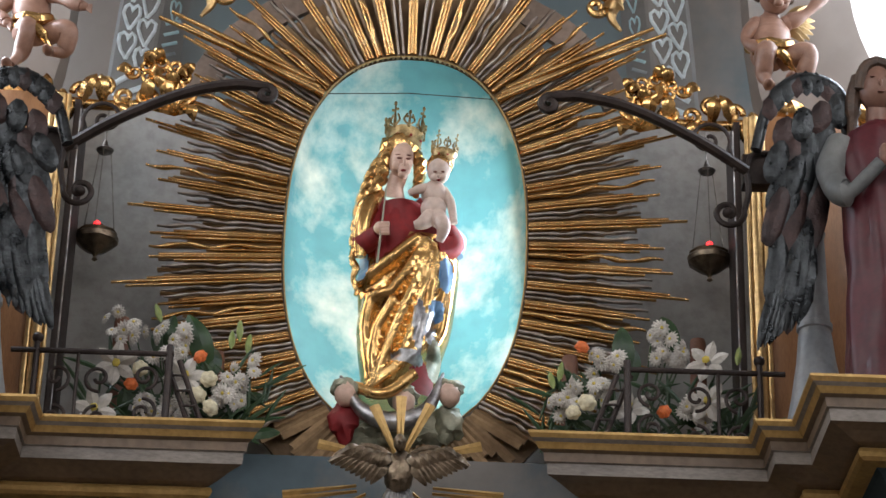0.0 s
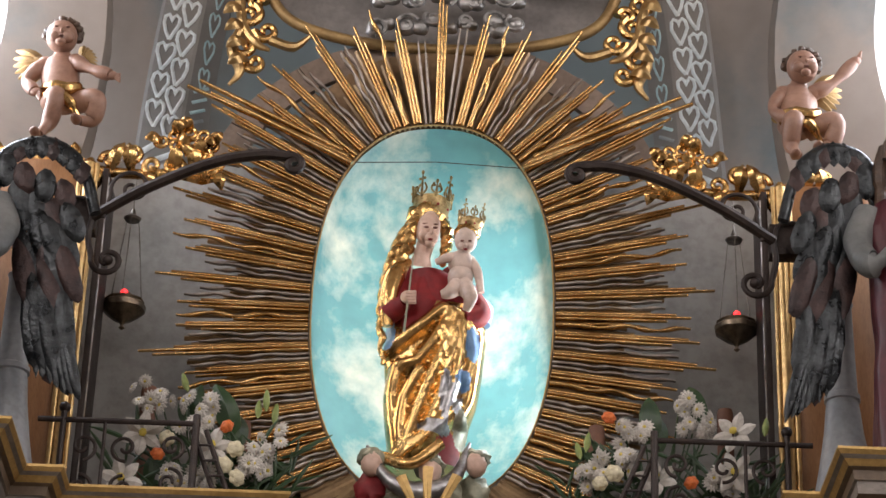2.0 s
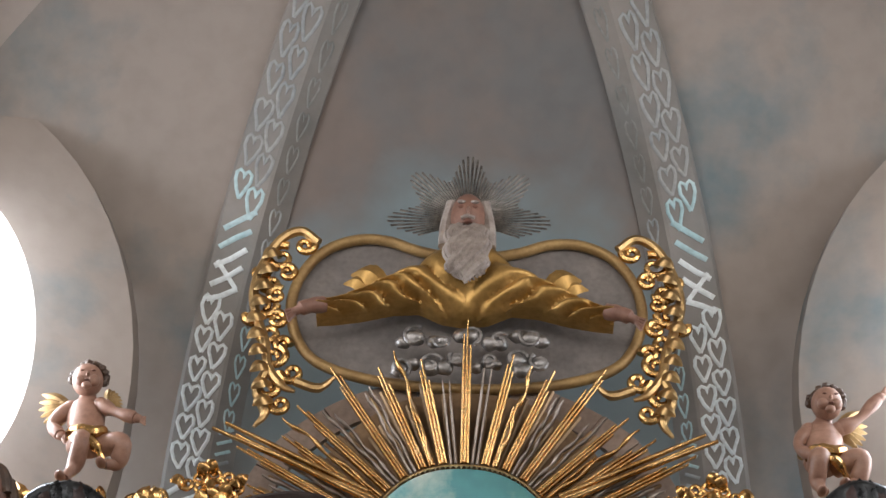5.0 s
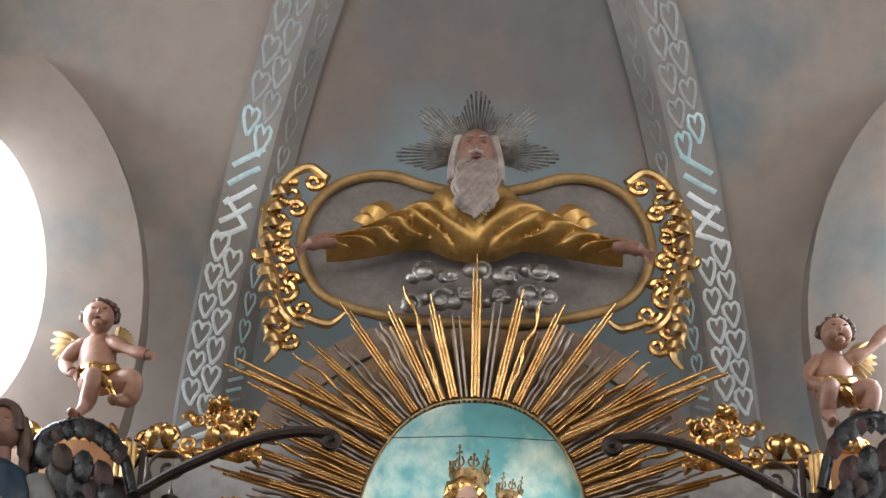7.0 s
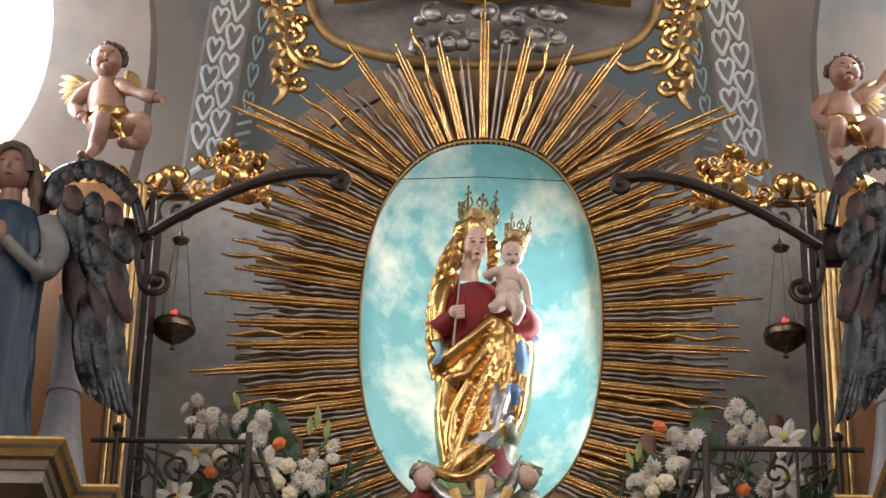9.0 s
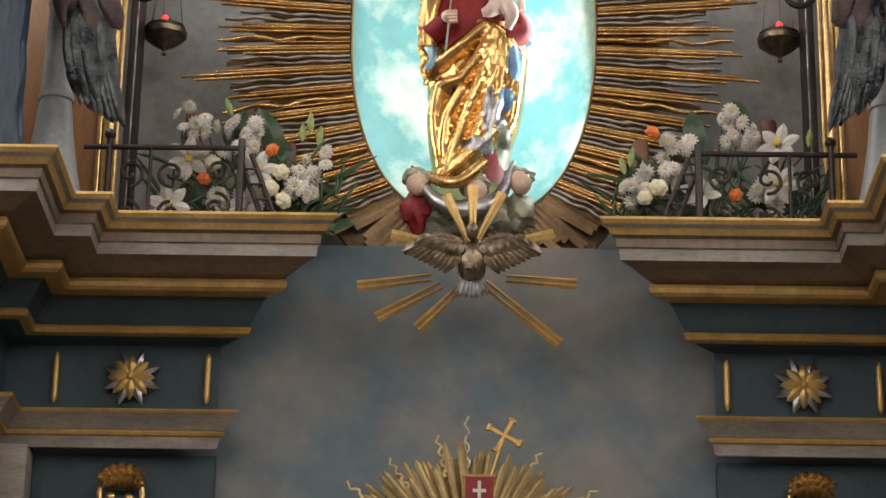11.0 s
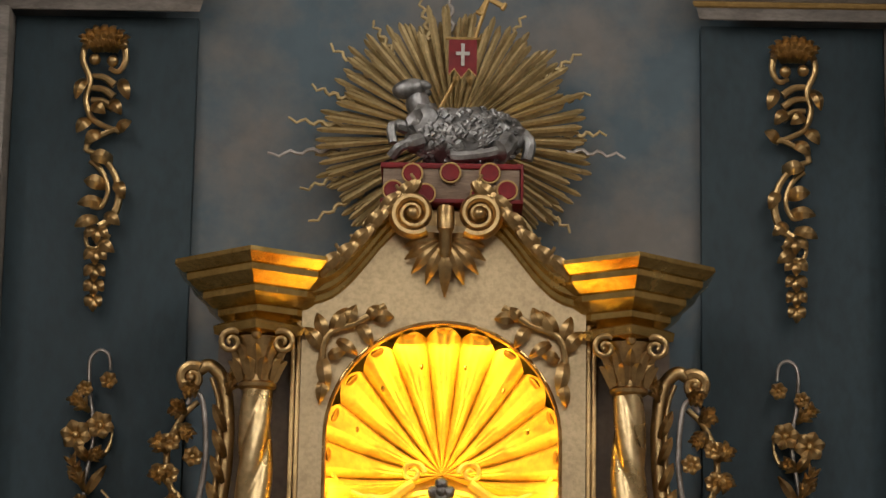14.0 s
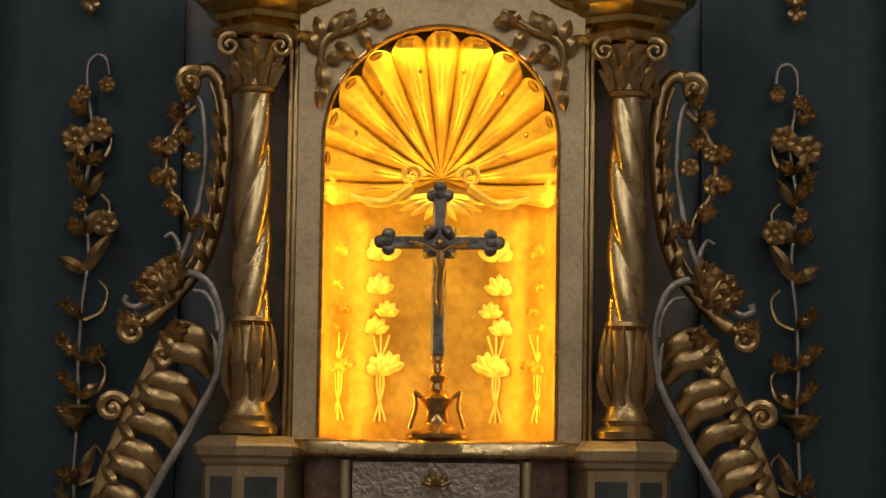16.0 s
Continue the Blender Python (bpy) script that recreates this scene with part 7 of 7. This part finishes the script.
    single("angel_statue", bm, [robe, BACKLIT_FLESH, HAIR, WING, SLEEVE, WING_RED, SHADE_FLESH], "dark-winged statue in a " + under + " robe with folded arms", "statue", "side statues", at=(s * 1.735, 8.15, 5.112)).scale = (1.0, 1.0, tall)
    bm = bmesh.new()
    lathe(bm, [(0.125, 0.0), (0.13, 0.02), (0.115, 0.06), (0.095, 0.16), (0.072, 0.30), (0.062, 0.40), (0.058, 0.42), (0.066, 0.425), (0.066, 0.445), (0.058, 0.45), (0.054, 0.60), (0.050, 0.80), (0.056, 0.82), (0.03, 0.83)], 28)
    single("flared_stand", bm, PEDESTAL, "pale grey flared stand beside the winged statue", "stand", "flared stands", at=(s * 1.515, 8.42, 5.108))


side_angel(-1, TEAL_ROBE, "teal", 0.965, 1.2)
side_angel(1, CRIMSON, "crimson", 1.035, 1.08)

# ---------------- crowning cartouche with bearded bust ----------------
cart = thing("cartouche", (0, 9.13, 7.82), "dark oval cartouche in a gilt scrolled frame", "cartouche")


def C(x, z, y=0.0):
    return (x, y, z - 7.70)


half = [(0.0, 8.0), (0.22, 8.05), (0.36, 8.10), (0.50, 8.10), (0.64, 8.03), (0.735, 7.89), (0.765, 7.72), (0.72, 7.55), (0.62, 7.44), (0.42, 7.37), (0.2, 7.34), (0.0, 7.33)]
right = [(p.x, p.z) for p in spline([(x, 0, z) for x, z in half], 6)]
outline = right + [(-x, z) for x, z in right[-2:0:-1]]
bm = bmesh.new()
prism(bm, [(x, z - 7.70) for x, z in outline], 0.03, 0.05)
CART = material("dark_cartouche_board", (0.16, 0.148, 0.14), (0.23, 0.21, 0.195), 6, 0.5, 0.0, 0.1, 40)
part("board", bm, CART, cart, "dark grey board")
bm = bmesh.new()
loop = [C(x, z) for x, z in outline]
tube(bm, [(x, y, z) for x, y, z in [C(x, z, 0.01) for x, z in outline + outline[:1]]], 0.024, 10)
part("frame", bm, DULL_GOLD, cart)
for s in (-1, 1):
    for cx_, cz, r, a0, tn in ((0.82, 7.98, 0.07, 2.0, -1.3), (0.86, 7.84, 0.05, 1.0, -1.3), (0.88, 7.72, 0.055, 3.0, 1.3), (0.85, 7.58, 0.05, 0.5, -1.3), (0.82, 7.46, 0.055, 2.0, 1.3), (0.74, 7.38, 0.05, 0.0, -1.2), (0.84, 7.30, 0.05, 2.5, 1.2), (0.78, 7.22, 0.045, 0.3, -1.2), (0.72, 8.05, 0.045, 2.5, 1.2), (0.79, 7.90, 0.042, 0.6, 1.3), (0.83, 7.78, 0.04, 2.2, -1.3), (0.82, 7.65, 0.04, 1.2, 1.3), (0.79, 7.52, 0.038, 3.1, -1.2), (0.91, 7.90, 0.036, 2.8, 1.2), (0.925, 7.66, 0.036, 0.4, -1.2)):
        b = bmesh.new()
        tube(b, [C(s * x, z, -0.01) for x, y, z in spiral(cx_, cz, r, 0.01, a0, tn, n=22)], [0.020 - 0.0004 * q for q in range(23)], 8)
        part("curl", b, GOLD, cart)
    for pts in (((0.66, 8.06), (0.74, 8.12), (0.83, 8.07), (0.90, 7.93), (0.93, 7.78), (0.90, 7.64), (0.86, 7.52), (0.84, 7.40), (0.78, 7.31), (0.72, 7.28)), ((0.84, 7.40), (0.88, 7.28), (0.84, 7.17), (0.88, 7.10)), ((0.72, 7.33), (0.62, 7.30), (0.55, 7.36))):
        b = bmesh.new()
        ln = spline([C(s * x, z, -0.02) for x, z in pts], 6)
        tube(b, ln, [0.022] * (len(ln) - 6) + [0.018, 0.016, 0.014, 0.012, 0.01, 0.008], 8)
        part("scroll", b, OLD_GOLD, cart)
    for k in range(10):
        x, z = 0.90 - 0.012 * abs(k - 4), 8.0 - 0.085 * k
        b = bmesh.new()
        leaf_blade(b, C(s * (x - 0.03), z, -0.02), C(s * (x + 0.05), z - 0.05, -0.05), 0.06, (0, -0.03, 0))
        part("leaf", b, OLD_GOLD, cart)

ROBE_GOLD = material("dull_ochre_gilding", (0.40, 0.24, 0.07), (0.60, 0.38, 0.13), 6, 0.42, 0.8, 0.15, 45)
# halo rods
halo = thing("halo", (0, 9.10, 8.31), "fan of thin silver halo rods", "halo")
for k in range(60):
    a = radians(-20 + 220 * k / 59)
    wave = 0.32 + 0.065 * math.cos(8 * (a - math.pi / 2)) - 0.02
    d = Vector((math.cos(a), 0, math.sin(a)))
    sd = Vector((-d.z, 0, d.x)) * 0.0055
    b = bmesh.new()
    rings(b, [[p - sd * w, p + Vector((0, -0.004, 0)), p + sd * w, p + Vector((0, 0.004, 0))] for p, w in ((d * 0.05, 0.8), (d * wave, 1.0))])
    part("rod", b, DARK_METAL, halo, smooth=False)

bm = bmesh.new()
# cloak across the shoulders, arms spread, flesh hands, grey beard
for s in (-1, 1):
    leaf_blade(bm, (s * 0.33, -0.03, 0.02), (s * 0.50, -0.03, 0.12), 0.11, (0, -0.05, 0.02))
    leaf_blade(bm, (s * 0.40, -0.03, 0.0), (s * 0.53, -0.03, 0.07), 0.08, (0, -0.04, 0.02))
    tube(bm, spline([(s * 0.60, -0.14, -0.115), (s * 0.67, -0.16, -0.14), (s * 0.735, -0.16, -0.175)], 5), [0.036] * 4 + [0.032] * 4 + [0.02] * 3, 10, 1)
    for q in range(4):
        tube(bm, [(s * (0.70 + 0.008 * q), -0.165, -0.15 - 0.012 * q), (s * (0.765 - 0.006 * q), -0.17, -0.175 - 0.016 * q)], 0.009, 6, 1)
cape = []
for i in range(101):
    u = -1 + i / 50
    x = 0.635 * u
    zt = float(np.interp(abs(x), [0, 0.10, 0.20, 0.31, 0.45, 0.56, 0.635], [0.30, 0.27, 0.16, 0.085, -0.015, -0.08, -0.10]))
    zb = float(np.interp(abs(x), [0, 0.10, 0.2, 0.31, 0.45, 0.56, 0.635], [-0.115, -0.105, -0.06, -0.075, -0.12, -0.145, -0.155]))
    loop = []
    for j in range(25):
        v = j / 24
        w = v * 1.9 + abs(u) * 4.4 + 0.6 * noise.noise(Vector((x * 4, v * 2, 3.0)))
        fold = (abs(math.sin(w * 4.0)) ** 0.7 - 0.5) * 0.055 * (0.35 + 0.65 * min(1, abs(u) * 2.2))
        loop.append((x, -(0.03 + 0.105 * math.sin(math.pi * v) ** 0.6 * (1 - 0.4 * abs(u))) - fold - 0.07 * abs(u), zt + (zb - zt) * v))
    cape.append(loop + [(x, 0.02 - 0.05 * abs(u), zb), (x, 0.02 - 0.05 * abs(u), zt)])
rings(bm, cape, mi=0)
ball(bm, (0, -0.06, 0.415), (0.078, 0.085, 0.125), 1, 3)
ball(bm, (0, -0.145, 0.40), (0.012, 0.018, 0.03), 1, 1)
ball(bm, (0, -0.15, 0.335), (0.026, 0.012, 0.010), 3, 1)
ball(bm, (0, 0.0, 0.40), (0.086, 0.08, 0.135), 2, 3, bumps=0.12, freq=30)
for k in range(26):
    u = (k % 13) / 12 * 2 - 1
    row = k // 13
    x = u * (0.074 - 0.010 * row)
    ln = spline([(x * 0.9, -0.12, 0.33 - 0.02 * abs(u) * 0), (x * 1.15, -0.175 - 0.02 * row, 0.20), (x * 1.05, -0.185 - 0.02 * row, 0.08), (x * 0.8, -0.17, -0.01 + 0.05 * abs(u))], 7)
    tube(bm, [(p.x + 0.008 * math.sin(q * 1.1 + k), p.y + 0.006 * math.cos(q * 1.1 + k), p.z) for q, p in enumerate(ln)], [0.017] * (len(ln) - 4) + [0.014, 0.011, 0.008, 0.004], 6, 2)
for e in (-1, 1):
    ball(bm, (e * 0.03, -0.137, 0.425), (0.016, 0.008, 0.009), 3, 1)
    ball(bm, (e * 0.03, -0.143, 0.448), (0.022, 0.012, 0.008), 2, 1)
    tube(bm, spline([(e * 0.07, -0.06, 0.50), (e * 0.095, -0.05, 0.38), (e * 0.10, -0.06, 0.26)], 6), 0.028, 8, 2)
tube(bm, [(-0.03, -0.155, 0.352), (0.0, -0.16, 0.362), (0.03, -0.155, 0.352)], 0.009, 6, 2)
single("bearded_bust", bm, [ROBE_GOLD, BACKLIT_FLESH, BEARD, SHADE_FLESH], "gilt-robed bearded bust with arms spread wide", "statue", at=(-0.005, 9.08, 7.85))

clouds = thing("silver_cloud", (0.03, 9.08, 7.60), "silvered cloud of curls below the bust", "carving")
rnd = random.Random(4)
for k in range(22):
    x = -0.29 + 0.58 * (k % 11) / 10 + rnd.uniform(-0.02, 0.02)
    z = 0.05 - 0.12 * (k // 11) + rnd.uniform(-0.03, 0.03) - 0.1 * abs(x) * (k // 11)
    b = bmesh.new()
    r = 0.026 + 0.024 * rnd.random()
    ball(b, (x, -0.02 - 0.02 * rnd.random(), z), (r, 0.03, r * 0.8), sub=2, bumps=0.2, freq=40)
    part("puff", b, SILVER_DULL, clouds)
    if k % 2:
        b = bmesh.new()
        tube(b, spiral(x, z, r * 1.1, 0.01, k, 1.2, -0.05, 18), 0.010, 6)
        part("curl", b, SILVER_DULL, clouds)


# ---------------- flowers on the ledges ----------------
def blossom_mesh(name, petals, rows, r, w, mat, heart, cup):
    b = bmesh.new()
    for row in range(rows):
        for k in range(petals):
            a = 2 * math.pi * (k + 0.5 * row) / petals
            rr = r * (1 - 0.25 * row)
            leaf_blade(b, (0.15 * r * math.cos(a), -0.004 - 0.006 * row, 0.15 * r * math.sin(a)), (rr * math.cos(a), -cup * (0.4 + row), rr * math.sin(a)), w, (0, -0.004, 0), 0, 4, 0.001)
    ball(b, (0, -0.012 - cup * 0.5, 0), (r * 0.2, r * 0.12, r * 0.2), 1, 1)
    return finish(b, name, [mat, heart])


def rose_mesh(name, r, mat):
    b = bmesh.new()
    for row, (cnt, k0, lean) in enumerate(((6, 1.0, 0.25), (5, 0.8, 0.5), (4, 0.55, 0.8), (3, 0.3, 1.0))):
        for k in range(cnt):
            a = 2 * math.pi * k / cnt + row * 0.6
            c = (r * 0.5 * k0 * math.cos(a), -r * 0.5 * lean, r * 0.5 * k0 * math.sin(a))
            ball(b, c, (r * 0.42, r * 0.22, r * 0.42), 0, 2, Euler((0, -a, 0)).to_matrix())
    return finish(b, name, [mat])


YELLOW = material("yellow_stamen", (0.55, 0.42, 0.05), (0.7, 0.55, 0.1), 20, 0.6, 0, 0.1, 60)
DAISY = blossom_mesh("chrysanthemum", 13, 2, 0.038, 0.0125, PETAL, YELLOW, 0.007)
LILY = blossom_mesh("lily", 6, 1, 0.085, 0.045, PETAL, YELLOW, 0.05)
ROSE = rose_mesh("rose", 0.034, CREAM)
ORANGE_ROSE = rose_mesh("orange_rose", 0.032, ORANGE)
b = bmesh.new()
leaf_blade(b, (0, 0, 0), (0, -0.01, 0.16), 0.07, (0, -0.02, 0), 0, 8, 0.001)
BROAD_LEAF = finish(b, "broad_leaf", [LEAF])
b = bmesh.new()
leaf_blade(b, (0, 0, 0), (0, -0.01, 0.15), 0.014, (0, -0.01, 0), 0, 5, 0.001)
BLADE_LEAF = finish(b, "blade_leaf", [LEAF])
b = bmesh.new()
lathe(b, [(0.002, 0), (0.011, 0.02), (0.014, 0.045), (0.009, 0.075), (0.002, 0.09)], 10)
BUD = finish(b, "bud", [material("pale_green_bud", (0.20, 0.28, 0.07), (0.38, 0.42, 0.15), 20, 0.5, 0, 0.1, 50)])


def bouquet(base_x, clusters, lilies, roses, oranges, leaves, buds, seed):
    rn = random.Random(seed)
    f = thing("flower_bouquet", (base_x, 8.80, 5.105), "bouquet of white chrysanthemums, lilies, cream and orange roses", "flowers", "altar bouquets")
    b = bmesh.new()
    lathe(b, [(0.05, 0.0), (0.06, 0.01), (0.075, 0.09), (0.08, 0.12), (0.07, 0.12), (0.06, 0.03)], 20)
    part("vase", b, POT, f, "brown clay vase")

    def put(name, me, x, z, y, size=1.0, spin=None, lean=0.25):
        o = part(name, me, None, f, at=pose(x - base_x, y, z - 5.105, math.degrees(rn.uniform(-lean, lean)) - 12, rn.uniform(0, 360) if spin is None else spin, math.degrees(rn.uniform(-lean, lean) * 1.6)) @ Matrix.Scale(size, 4))
        return o
    tips = []
    for x, z, r in clusters:
        for k in range(int(5 + 60 * r)):
            a, q = rn.uniform(0, 6.28), math.sqrt(rn.random()) * r * 1.2
            xx, zz = x + q * math.cos(a), z + q * math.sin(a) * 0.8
            put("chrysanthemum", DAISY, xx, zz, -0.05 - 0.07 * rn.random() - 0.3 * max(0.0, r - q), rn.uniform(0.7, 1.05), lean=0.7)
            tips.append((xx, zz))
    for x, z in lilies:
        put("lily", LILY, x, z, -0.13, 1.0)
        tips.append((x, z))
    for x, z in roses:
        put("rose", ROSE, x, z, -0.14, rn.uniform(0.9, 1.2))
        tips.append((x, z))
    for x, z in oranges:
        put("orange_rose", ORANGE_ROSE, x, z, -0.15, rn.uniform(0.9, 1.1))
        tips.append((x, z))
    for x, z, size in leaves:
        put("broad_leaf", BROAD_LEAF, x, z - 0.08, -0.02, size, spin=rn.uniform(-25, 25))
    for x, z in buds:
        put("bud", BUD, x, z, -0.08, 1.0, spin=rn.uniform(-20, 20))
        tips.append((x, z))
    xs = [t[0] for t in tips]
    for k in range(110):
        x = rn.uniform(min(xs) - 0.05, max(xs) + 0.05)
        put("blade_leaf", BLADE_LEAF, x, rn.uniform(5.14, 5.42), -0.02 - 0.05 * rn.random(), rn.uniform(0.7, 1.3), spin=rn.uniform(-75, 75))
    for k in range(26):
        x = rn.uniform(min(xs), max(xs))
        put("broad_leaf", BROAD_LEAF, x, rn.uniform(5.12, 5.36), 0.0 - 0.03 * rn.random(), rn.uniform(0.45, 0.8), spin=rn.uniform(-80, 80))
    for x, z in tips[::3]:
        b = bmesh.new()
        tube(b, spline([(0.02 * rn.uniform(-1, 1), 0, 0.08), ((x - base_x) * 0.6, -0.03, (z - 5.105) * 0.6), (x - base_x, -0.05, z - 5.11)], 5), 0.003, 5)
        part("stem", b, LEAF, f)


bouquet(-0.84, [(-1.03, 5.60, 0.075), (-0.83, 5.56, 0.07), (-0.60, 5.41, 0.085), (-0.87, 5.49, 0.05), (-0.83, 5.26, 0.05), (-0.63, 5.30, 0.05), (-0.93, 5.27, 0.03)], [(-1.05, 5.42), (-1.11, 5.23), (-0.79, 5.37)],
        [(-0.955, 5.40), (-0.70, 5.365), (-0.69, 5.25), (-0.74, 5.30)], [(-0.985, 5.33), (-0.735, 5.45)], [(-0.88, 5.62, 0.9), (-0.72, 5.55, 1.35), (-0.71, 5.50, 1.1), (-0.91, 5.6, 0.7)], [(-0.60, 5.55), (-0.57, 5.50), (-0.90, 5.62), (-0.63, 5.52)], 31)
bouquet(0.88, [(0.98, 5.60, 0.06), (0.79, 5.53, 0.055), (0.73, 5.42, 0.075), (1.01, 5.54, 0.05), (1.09, 5.33, 0.05), (0.60, 5.34, 0.06), (1.13, 5.29, 0.03)], [(1.155, 5.50), (1.15, 5.34), (0.86, 5.30)],
        [(0.65, 5.28), (0.70, 5.32)], [(0.985, 5.29), (0.68, 5.54)], [(0.855, 5.58, 1.2), (1.05, 5.66, 1.2), (0.88, 5.55, 0.9), (0.80, 5.60, 0.6)], [(0.60, 5.43), (1.27, 5.52), (0.58, 5.40)], 47)
for x, z, tall in ((-1.07, 5.60, 0.13), (-0.70, 5.50, 0.1), (0.655, 5.50, 0.13), (1.15, 5.59, 0.13)):
    bm = bmesh.new()
    lathe(bm, [(0.03, 0.0), (0.032, 0.01), (0.032, z + tall - 5.125), (0.028, z + tall - 5.108), (0.01, z + tall - 5.105)], 18)
    single("pillar_candle", bm, POT, "brown candle standing among the altar flowers", "candle", "altar candles", at=(x, 8.93, 5.105))
